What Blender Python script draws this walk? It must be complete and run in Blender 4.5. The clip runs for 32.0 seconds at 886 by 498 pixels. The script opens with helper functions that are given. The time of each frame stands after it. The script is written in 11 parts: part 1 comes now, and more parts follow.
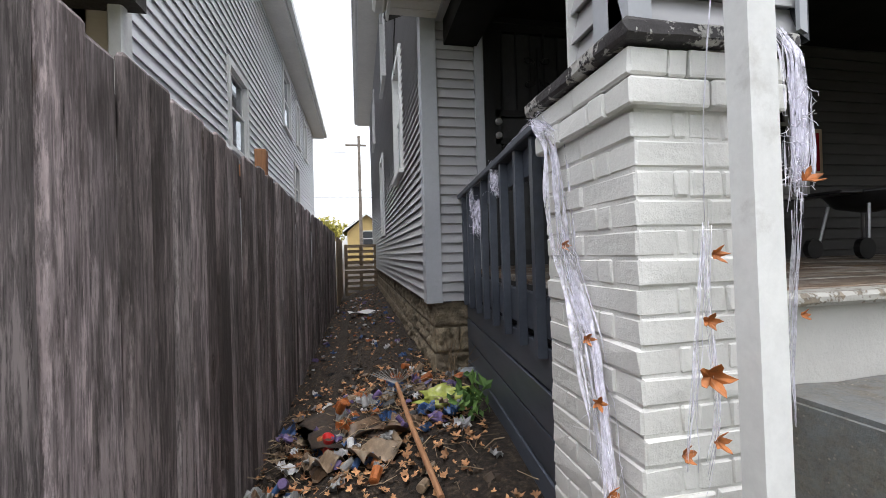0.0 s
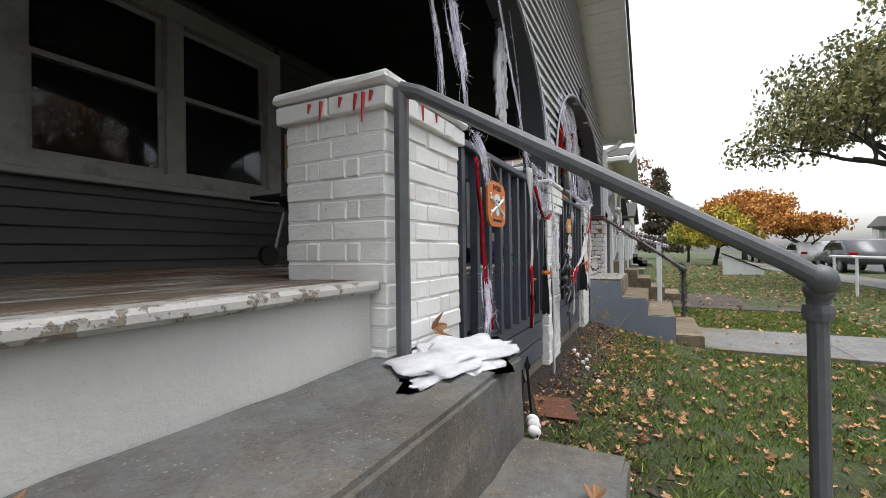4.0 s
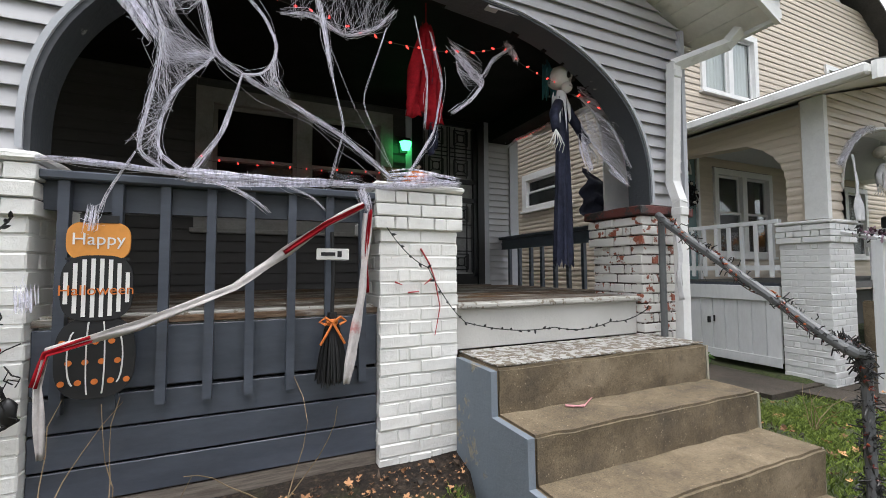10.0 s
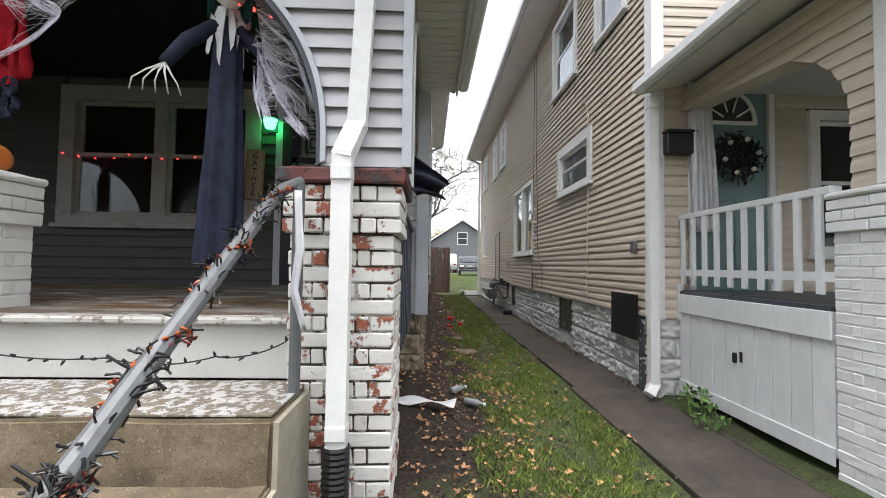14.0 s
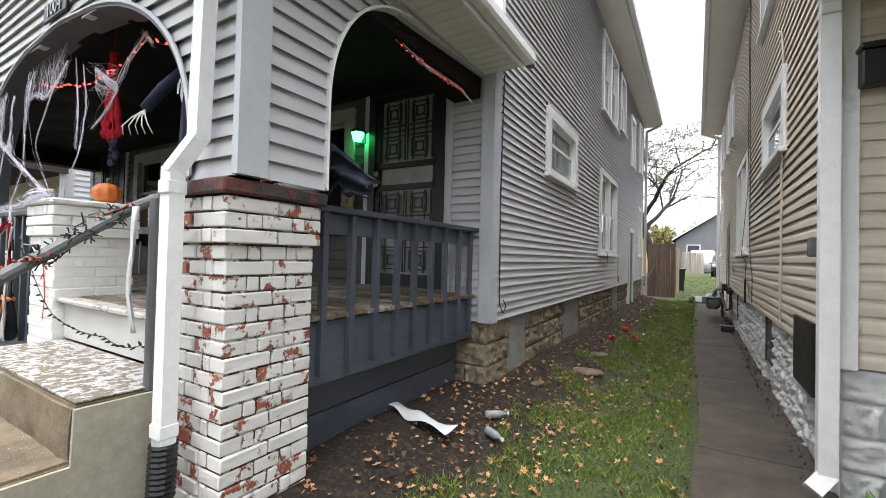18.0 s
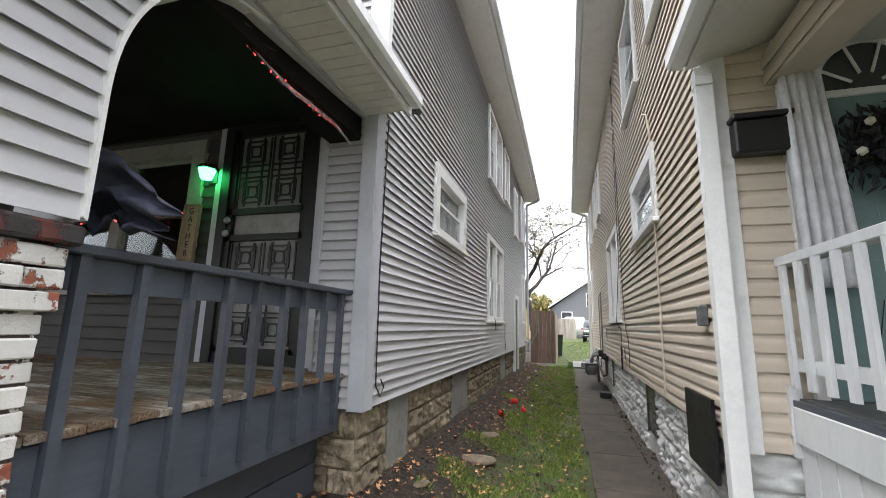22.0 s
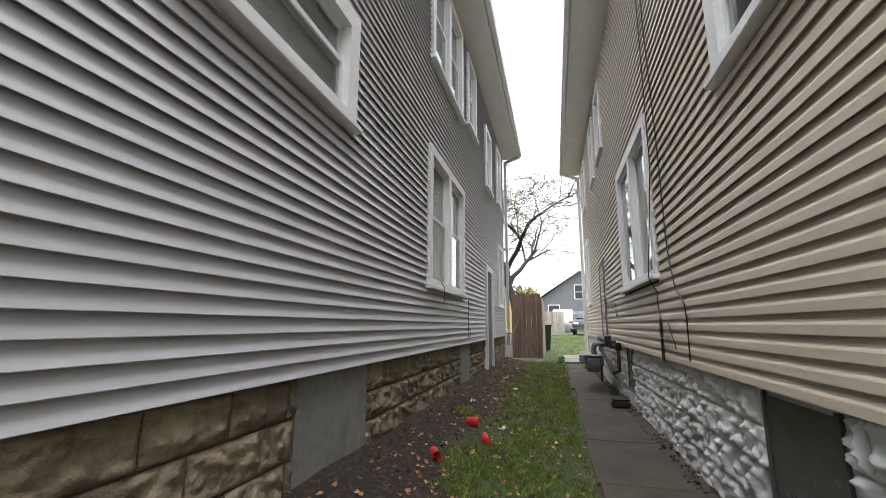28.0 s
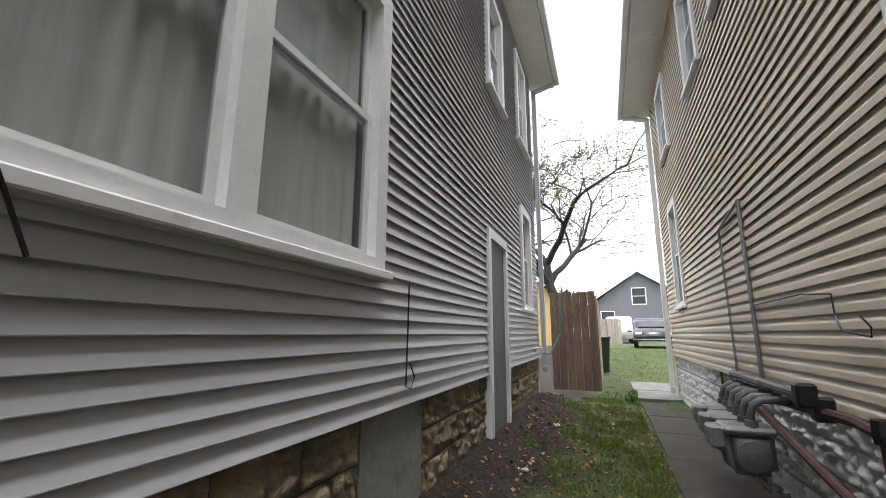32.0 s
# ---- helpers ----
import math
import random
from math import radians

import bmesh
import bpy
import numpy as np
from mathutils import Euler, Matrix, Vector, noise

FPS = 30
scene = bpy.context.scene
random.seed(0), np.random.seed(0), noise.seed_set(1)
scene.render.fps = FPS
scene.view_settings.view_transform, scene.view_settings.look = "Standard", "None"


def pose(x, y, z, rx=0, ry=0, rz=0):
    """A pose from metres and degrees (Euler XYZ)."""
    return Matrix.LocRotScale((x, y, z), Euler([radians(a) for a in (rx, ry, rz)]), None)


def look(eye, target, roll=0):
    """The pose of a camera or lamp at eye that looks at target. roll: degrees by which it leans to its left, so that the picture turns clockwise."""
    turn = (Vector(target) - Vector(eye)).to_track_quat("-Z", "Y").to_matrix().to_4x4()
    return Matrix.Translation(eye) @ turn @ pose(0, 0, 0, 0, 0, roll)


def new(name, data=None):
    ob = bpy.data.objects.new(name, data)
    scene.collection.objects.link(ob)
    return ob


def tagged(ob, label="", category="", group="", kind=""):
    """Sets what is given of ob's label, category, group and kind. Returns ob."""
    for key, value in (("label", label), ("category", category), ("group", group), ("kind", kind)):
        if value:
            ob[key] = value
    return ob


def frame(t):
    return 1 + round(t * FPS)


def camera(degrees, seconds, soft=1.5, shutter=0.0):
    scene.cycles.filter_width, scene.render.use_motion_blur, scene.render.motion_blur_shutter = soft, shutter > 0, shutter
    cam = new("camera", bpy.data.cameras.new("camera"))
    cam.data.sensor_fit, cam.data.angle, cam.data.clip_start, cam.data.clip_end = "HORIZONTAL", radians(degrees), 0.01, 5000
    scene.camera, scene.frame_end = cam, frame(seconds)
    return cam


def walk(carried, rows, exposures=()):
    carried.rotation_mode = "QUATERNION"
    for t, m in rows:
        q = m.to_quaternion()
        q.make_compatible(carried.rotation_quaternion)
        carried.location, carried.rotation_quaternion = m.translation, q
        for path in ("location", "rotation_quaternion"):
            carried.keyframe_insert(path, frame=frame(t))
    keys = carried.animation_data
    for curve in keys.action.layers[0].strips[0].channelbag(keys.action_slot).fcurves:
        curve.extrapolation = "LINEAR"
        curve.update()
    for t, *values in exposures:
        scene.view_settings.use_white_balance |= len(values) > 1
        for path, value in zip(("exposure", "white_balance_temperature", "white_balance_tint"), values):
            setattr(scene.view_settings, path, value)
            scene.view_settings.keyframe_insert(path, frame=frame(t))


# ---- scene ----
cam = camera(93.1, 32.0, soft=0.8)
PATH = [
    (0, (-0.029, -0.035, 1.348), (0.369, 1.925, 1.369), -1.6),
    (0.5, (-0.018, -0.072, 1.337), (0.364, 1.891, 1.359), -1.2),
    (1, (0.028, 0.055, 1.3), (0.418, 2.017, 1.313), -1.4),
    (1.5, (0.165, 0.221, 1.294), (1.079, 2.0, 1.303), 0.0),
    (2, (0.355, 0.231, 1.316), (1.569, 1.82, 1.342), 0.2),
    (2.5, (0.518, 0.264, 1.36), (1.894, 1.716, 1.363), 0.2),
    (3, (0.81, 0.27, 1.343), (2.49, 1.355, 1.332), 0.2),
    (3.5, (1.042, 0.207, 1.336), (2.839, 1.085, 1.336), 0.1),
    (5.5, (2.551, -0.593, 1.185), (4.242, 0.471, 1.284), -3.2),
    (6, (2.915, -0.852, 1.218), (4.589, 0.238, 1.307), -1.4),
    (6.5, (3.286, -0.999, 1.296), (4.942, 0.119, 1.38), -0.8),
    (7, (3.639, -0.974, 1.346), (5.158, 0.324, 1.454), -1.0),
    (7.5, (3.985, -1.015, 1.344), (5.115, 0.63, 1.474), -2.6),
    (8, (4.354, -1.055, 1.33), (5.332, 0.685, 1.456), -0.8),
    (8.5, (4.719, -1.154, 1.327), (5.685, 0.593, 1.441), -0.7),
    (9, (5.094, -1.17, 1.329), (5.983, 0.617, 1.446), -0.4),
    (9.5, (5.43, -1.147, 1.361), (6.246, 0.676, 1.466), -0.0),
    (10, (5.797, -1.266, 1.407), (6.621, 0.553, 1.506), -0.3),
    (10.5, (6.213, -1.286, 1.373), (7.049, 0.528, 1.486), -0.3),
    (11, (6.619, -1.342, 1.399), (7.504, 0.45, 1.481), 0.5),
    (11.5, (7.077, -1.487, 1.358), (8.068, 0.247, 1.456), 0.3),
    (12, (7.511, -1.462, 1.374), (8.46, 0.296, 1.486), 0.6),
    (12.5, (7.884, -1.463, 1.39), (8.816, 0.304, 1.488), 0.3),
    (13, (8.255, -1.327, 1.384), (8.967, 0.54, 1.475), 0.6),
    (13.5, (8.58, -1.163, 1.422), (9.136, 0.757, 1.501), 0.7),
    (14, (8.822, -0.953, 1.45), (8.888, 1.044, 1.526), 0.8),
    (14.5, (8.938, -0.703, 1.508), (8.418, 1.227, 1.581), 0.4),
    (16.5, (10.043, -0.25, 1.56), (8.807, 1.321, 1.609), 0.3),
    (17, (10.157, -0.218, 1.565), (8.824, 1.273, 1.606), 0.9),
    (17.5, (10.212, -0.211, 1.56), (8.901, 1.299, 1.601), 1.1),
    (18, (10.328, -0.211, 1.543), (9.293, 1.501, 1.579), 1.4),
    (18.5, (10.354, -0.192, 1.533), (9.617, 1.666, 1.574), 1.5),
    (19, (10.348, -0.183, 1.529), (9.736, 1.72, 1.576), 1.5),
    (19.5, (10.308, -0.172, 1.523), (9.711, 1.736, 1.586), 1.5),
    (20, (10.286, -0.15, 1.525), (9.697, 1.743, 1.787), 1.6),
    (20.5, (10.258, -0.091, 1.511), (9.682, 1.771, 1.959), 1.7),
    (21, (10.125, 0.175, 1.452), (9.552, 2.041, 1.885), 1.6),
    (21.5, (10.048, 0.326, 1.487), (9.459, 2.206, 1.836), 1.2),
    (22, (10.169, 0.384, 1.567), (9.607, 2.27, 1.924), 1.4),
    (22.5, (10.229, 0.374, 1.543), (9.691, 2.266, 1.905), 1.5),
    (23, (10.218, 0.38, 1.551), (9.7, 2.278, 1.912), 1.6),
    (23.5, (10.209, 0.392, 1.534), (9.711, 2.296, 1.89), 1.3),
    (24, (10.203, 0.399, 1.522), (9.723, 2.307, 1.881), 1.4),
    (24.5, (10.176, 0.501, 1.508), (9.726, 2.418, 1.854), 1.2),
    (25, (10.248, 0.826, 1.414), (9.849, 2.757, 1.748), 1.0),
    (25.5, (10.219, 1.224, 1.33), (9.828, 3.158, 1.66), 1.0),
    (27.5, (10.191, 3.093, 1.247), (9.706, 5.0, 1.601), -0.0),
    (28, (10.07, 3.615, 1.249), (9.569, 5.518, 1.605), 0.3),
    (28.5, (10.039, 4.068, 1.263), (9.546, 5.973, 1.62), 0.6),
    (29, (10.017, 4.629, 1.251), (9.533, 6.537, 1.606), 0.5),
    (29.5, (9.983, 5.144, 1.242), (9.503, 7.052, 1.601), 1.0),
    (30, (9.968, 5.712, 1.239), (9.501, 7.624, 1.595), 0.5),
    (30.5, (9.863, 6.261, 1.253), (9.286, 8.14, 1.619), -0.9),
    (31, (9.892, 6.765, 1.3), (9.319, 8.645, 1.669), 0.0),
    (31.5, (9.843, 7.339, 1.422), (9.205, 9.198, 1.796), 0.0),
    (32, (9.857, 7.768, 1.366), (9.156, 9.599, 1.759), 0.2),
]
EXPOSURES = [(0, 1.65), (1.0, 1.5), (2.0, 1.35), (3.0, 1.15), (6.0, 1.4), (9.0, 1.45), (11.0, 1.55), (12.0, 1.75), (13.0, 1.85), (14.0, 1.9), (17.0, 1.9), (18.0, 2.15), (19.0, 2.35), (20.0, 2.4), (21.0, 2.45), (23.0, 2.35), (25.0, 2.3), (28.0, 2.2), (30.0, 2.15), (32.0, 2.2)]
walk(cam, [(t, look(eye, target, roll)) for t, eye, target, roll in PATH], EXPOSURES)

# ---- world and light ----
world = bpy.data.worlds.new("overcast")
scene.world = world
world.use_nodes = True
wn, wl = world.node_tree.nodes, world.node_tree.links
sky = wn.new("ShaderNodeTexSky")
sky.sky_type = 'NISHITA'
sky.sun_disc = False
sky.sun_elevation, sky.sun_rotation = radians(82), radians(186)
sky.air_density, sky.dust_density, sky.ozone_density = 1.0, 3.0, 1.0
pale = wn.new("ShaderNodeHueSaturation")
pale.inputs["Saturation"].default_value = 0.24
wl.new(sky.outputs[0], pale.inputs["Color"])
wl.new(pale.outputs[0], wn["Background"].inputs["Color"])
wn["Background"].inputs["Strength"].default_value = 0.15
sun = new("sun", bpy.data.lights.new("sun", 'SUN'))
sun.data.energy, sun.data.angle, sun.data.color = 1.1, radians(50), (0.96, 0.975, 1.0)
sun.matrix_world = look((0, 0, 30), (0.5, 4.2, 0))


# ---- materials ----
def nodes_of(name):
    m = bpy.data.materials.new(name)
    m.use_nodes = True
    t = m.node_tree
    return m, t.nodes, t.links, t.nodes["Principled BSDF"]


def coords(nd, lk, stretch=(1, 1, 1), per_object=True):
    tc = nd.new("ShaderNodeTexCoord")
    mp = nd.new("ShaderNodeMapping")
    mp.inputs["Scale"].default_value = stretch
    lk.new(tc.outputs["Object"], mp.inputs["Vector"])
    if per_object:
        oi = nd.new("ShaderNodeObjectInfo")
        mul = nd.new("ShaderNodeMath")
        mul.operation = 'MULTIPLY'
        mul.inputs[1].default_value = 37.0
        lk.new(oi.outputs["Random"], mul.inputs[0])
        comb = nd.new("ShaderNodeCombineXYZ")
        for s in "XYZ":
            lk.new(mul.outputs[0], comb.inputs[s])
        lk.new(comb.outputs[0], mp.inputs["Location"])
    return mp.outputs[0]


def noise_tex(nd, lk, vec, scale, detail=5.0, rough=0.6):
    n = nd.new("ShaderNodeTexNoise")
    n.inputs["Scale"].default_value, n.inputs["Detail"].default_value, n.inputs["Roughness"].default_value = scale, detail, rough
    lk.new(vec, n.inputs["Vector"])
    return n.outputs[0]


def ramp(nd, lk, fac, stops):
    r = nd.new("ShaderNodeValToRGB")
    e = r.color_ramp.elements
    while len(e) < len(stops):
        e.new(0.5)
    for i, (p, c) in enumerate(stops):
        e[i].position, e[i].color = p, c
    lk.new(fac, r.inputs[0])
    return r.outputs[0]


def mixed(nd, lk, fac, a, b, blend='MIX'):
    m = nd.new("ShaderNodeMix")
    m.data_type, m.blend_type = 'RGBA', blend
    for sock, v in ((m.inputs[0], fac), (m.inputs[6], a), (m.inputs[7], b)):
        if isinstance(v, (int, float, tuple)):
            sock.default_value = v
        else:
            lk.new(v, sock)
    return m.outputs[2]


def grey(v):
    return (v, v, v, 1.0)


def surface(name, base, rough=0.6, metal=0.0, vary=0.12, grain=60.0, patch=2.0, stain=None, stain_at=(0.6, 0.72), stain_scale=3.0,
            stretch=(1, 1, 1), bump=0.15, bump_dist=0.003, per_piece=0.0, gloss_vary=0.1):
    """A general surface: base colour with fine grain, large patches, optional stains, bump and a shift per piece."""
    m, nd, lk, b = nodes_of(name)
    v = coords(nd, lk, stretch)
    fine = noise_tex(nd, lk, v, grain, 4)
    broad = noise_tex(nd, lk, v, patch, 5)
    dark = tuple(c * (1 - vary) for c in base[:3]) + (1,)
    light = tuple(min(1, c * (1 + vary)) for c in base[:3]) + (1,)
    col = ramp(nd, lk, broad, [(0.3, dark), (0.7, light)])
    col = mixed(nd, lk, 0.8, col, ramp(nd, lk, fine, [(0.3, grey(1 - vary)), (0.7, grey(1.0))]), 'MULTIPLY')
    mid = noise_tex(nd, lk, v, grain * 0.28, 8, 0.72)
    col = mixed(nd, lk, 0.8, col, ramp(nd, lk, mid, [(0.36, grey(max(0.2, 1 - 1.6 * vary))), (0.6, grey(1.0))]), 'MULTIPLY')
    if stain:
        s = noise_tex(nd, lk, v, stain_scale, 8, 0.68)
        col = mixed(nd, lk, ramp(nd, lk, s, [(stain_at[0], grey(0)), (stain_at[1], grey(1))]), col, stain)
    if per_piece:
        oi = nd.new("ShaderNodeObjectInfo")
        col = mixed(nd, lk, 1.0, col, ramp(nd, lk, oi.outputs["Random"], [(0, grey(1 - per_piece)), (1, grey(1.0))]), 'MULTIPLY')
    lk.new(col, b.inputs["Base Color"])
    b.inputs["Metallic"].default_value = metal
    lk.new(ramp(nd, lk, broad, [(0.3, grey(max(0.03, rough - gloss_vary))), (0.7, grey(min(1, rough + gloss_vary)))]), b.inputs["Roughness"])
    if bump:
        bp = nd.new("ShaderNodeBump")
        bp.inputs["Strength"].default_value, bp.inputs["Distance"].default_value = bump, bump_dist
        lk.new(fine, bp.inputs["Height"])
        lk.new(bp.outputs[0], b.inputs["Normal"])
    return m


def worn_paint(name, paint, under, mortar_like=None, amount=0.6, scale=7.0, rough=0.55, vary=0.07):
    """Paint that has flaked off in patches, down to what lies under it."""
    m, nd, lk, b = nodes_of(name)
    v = coords(nd, lk)
    n = noise_tex(nd, lk, v, scale, 9, 0.7)
    mask = ramp(nd, lk, n, [(amount, grey(0)), (amount + 0.02, grey(1))])
    p = ramp(nd, lk, noise_tex(nd, lk, v, 3.0, 6), [(0.3, tuple(c * (1 - vary * 2) for c in paint[:3]) + (1,)), (0.65, paint)])
    p = mixed(nd, lk, ramp(nd, lk, noise_tex(nd, lk, v, 22.0, 8, 0.75), [(0.62, grey(0)), (0.74, grey(0.55))]), p, (0.22, 0.2, 0.18, 1))
    u = ramp(nd, lk, noise_tex(nd, lk, v, 40.0, 4), [(0.3, tuple(c * 0.6 for c in under[:3]) + (1,)), (0.7, under)])
    lk.new(mixed(nd, lk, mask, p, u), b.inputs["Base Color"])
    b.inputs["Roughness"].default_value = rough
    bp = nd.new("ShaderNodeBump")
    bp.inputs["Strength"].default_value, bp.inputs["Distance"].default_value = 0.9, 0.008
    h = mixed(nd, lk, 0.45, noise_tex(nd, lk, v, 42.0, 6, 0.65), ramp(nd, lk, n, [(amount, grey(1)), (amount + 0.02, grey(0))]))
    lk.new(h, bp.inputs["Height"])
    lk.new(bp.outputs[0], b.inputs["Normal"])
    return m


def wood(name, a, b_, rough=0.75, axis='Z', scale=1.0, per_piece=0.25, knots=True, bump=0.4):
    """Weathered boards with grain that runs along an axis, knots and streaks."""
    m, nd, lk, b = nodes_of(name)
    st = {'X': (0.08, 1, 1), 'Y': (1, 0.08, 1), 'Z': (1, 1, 0.08)}[axis]
    v = coords(nd, lk, tuple(s * scale for s in st))
    g = noise_tex(nd, lk, v, 70.0, 8, 0.75)
    broad = noise_tex(nd, lk, v, 6.0, 5)
    col = ramp(nd, lk, g, [(0.38, a), (0.62, b_)])
    col = mixed(nd, lk, ramp(nd, lk, broad, [(0.4, grey(0)), (0.7, grey(0.7))]), col, tuple(c * 0.45 for c in a[:3]) + (1,))
    if knots:
        v2 = coords(nd, lk, tuple(2.2 * s if s == 1 else 1.1 for s in st))
        vo = nd.new("ShaderNodeTexVoronoi")
        vo.inputs["Scale"].default_value = 1.6
        lk.new(v2, vo.inputs["Vector"])
        col = mixed(nd, lk, ramp(nd, lk, vo.outputs["Distance"], [(0.03, grey(0.8)), (0.1, grey(0))]), col, tuple(c * 0.3 for c in a[:3]) + (1,))
    if per_piece:
        oi = nd.new("ShaderNodeObjectInfo")
        col = mixed(nd, lk, 1.0, col, ramp(nd, lk, oi.outputs["Random"], [(0, grey(1 - per_piece)), (1, grey(1))]), 'MULTIPLY')
    lk.new(col, b.inputs["Base Color"])
    b.inputs["Roughness"].default_value = rough
    bp = nd.new("ShaderNodeBump")
    bp.inputs["Strength"].default_value, bp.inputs["Distance"].default_value = bump, 0.004
    lk.new(g, bp.inputs["Height"])
    lk.new(bp.outputs[0], b.inputs["Normal"])
    return m


def rough_concrete(name, base, pale, dark, paint=None):
    """Weathered concrete: soft broad mottling, fine aggregate, dark grime, thin remains of paint where it was painted."""
    m, nd, lk, b = nodes_of(name)
    v = coords(nd, lk)
    grit = noise_tex(nd, lk, v, 140.0, 4, 0.7)
    col = ramp(nd, lk, noise_tex(nd, lk, v, 2.6, 10, 0.74), [(0.3, dark), (0.5, base), (0.72, pale)])
    col = mixed(nd, lk, 0.85, col, ramp(nd, lk, grit, [(0.3, grey(0.45)), (0.52, grey(1.0))]), 'MULTIPLY')
    vo = nd.new("ShaderNodeTexVoronoi")
    vo.inputs["Scale"].default_value = 75.0
    lk.new(v, vo.inputs["Vector"])
    speck = mixed(nd, lk, ramp(nd, lk, vo.outputs["Distance"], [(0.16, grey(1)), (0.26, grey(0))]), grey(0), ramp(nd, lk, noise_tex(nd, lk, v, 26.0, 3), [(0.5, grey(0)), (0.62, grey(0.7))]))
    col = mixed(nd, lk, speck, col, tuple(min(1, c * 1.7) for c in pale[:3]) + (1,))
    col = mixed(nd, lk, ramp(nd, lk, noise_tex(nd, lk, v, 9.0, 10, 0.78), [(0.52, grey(0)), (0.72, grey(0.75))]), col, dark)
    if paint:
        n = mixed(nd, lk, 0.35, noise_tex(nd, lk, v, 1.5, 8, 0.7), noise_tex(nd, lk, v, 30.0, 6, 0.75))
        col = mixed(nd, lk, ramp(nd, lk, n, [(0.45, grey(0)), (0.64, grey(0.75))]), col, paint)
    lk.new(col, b.inputs["Base Color"])
    b.inputs["Roughness"].default_value = 0.85
    bp = nd.new("ShaderNodeBump")
    bp.inputs["Strength"].default_value, bp.inputs["Distance"].default_value = 0.8, 0.006
    lk.new(mixed(nd, lk, 0.5, grit, noise_tex(nd, lk, v, 24.0, 6, 0.7)), bp.inputs["Height"])
    lk.new(bp.outputs[0], b.inputs["Normal"])
    return m


def deck_boards(name):
    """Porch planks along the front: pale paint worn to orange-brown wood where feet pass, dark weathered grain, whitish flecks."""
    m, nd, lk, b = nodes_of(name)
    g = nd.new("ShaderNodeNewGeometry")
    mp = nd.new("ShaderNodeMapping")
    mp.inputs["Scale"].default_value = (0.09, 1, 1)
    lk.new(g.outputs["Position"], mp.inputs["Vector"])
    v = mp.outputs[0]
    wide = nd.new("ShaderNodeMapping")
    wide.inputs["Scale"].default_value = (0.5, 1, 1)
    lk.new(g.outputs["Position"], wide.inputs["Vector"])
    grain = noise_tex(nd, lk, v, 95.0, 8, 0.75)
    col = ramp(nd, lk, grain, [(0.34, (0.03, 0.022, 0.017, 1)), (0.5, (0.14, 0.1, 0.07, 1)), (0.66, (0.3, 0.24, 0.18, 1))])
    worn = ramp(nd, lk, noise_tex(nd, lk, wide.outputs[0], 1.5, 6, 0.6), [(0.46, grey(0)), (0.6, grey(0.75))])
    col = mixed(nd, lk, worn, col, ramp(nd, lk, grain, [(0.34, (0.05, 0.02, 0.008, 1)), (0.52, (0.2, 0.095, 0.035, 1)), (0.68, (0.36, 0.2, 0.09, 1))]))
    fleck = mixed(nd, lk, 0.5, noise_tex(nd, lk, v, 26.0, 9, 0.78), noise_tex(nd, lk, wide.outputs[0], 4.0, 6, 0.6))
    col = mixed(nd, lk, ramp(nd, lk, fleck, [(0.5, grey(0)), (0.58, grey(0.85))]), col, (0.44, 0.42, 0.39, 1))
    oi = nd.new("ShaderNodeObjectInfo")
    col = mixed(nd, lk, 1.0, col, ramp(nd, lk, oi.outputs["Random"], [(0, grey(0.62)), (1, grey(1))]), 'MULTIPLY')
    lk.new(col, b.inputs["Base Color"])
    b.inputs["Roughness"].default_value = 0.65
    bp = nd.new("ShaderNodeBump")
    bp.inputs["Strength"].default_value, bp.inputs["Distance"].default_value = 0.6, 0.004
    lk.new(grain, bp.inputs["Height"])
    lk.new(bp.outputs[0], b.inputs["Normal"])
    return m


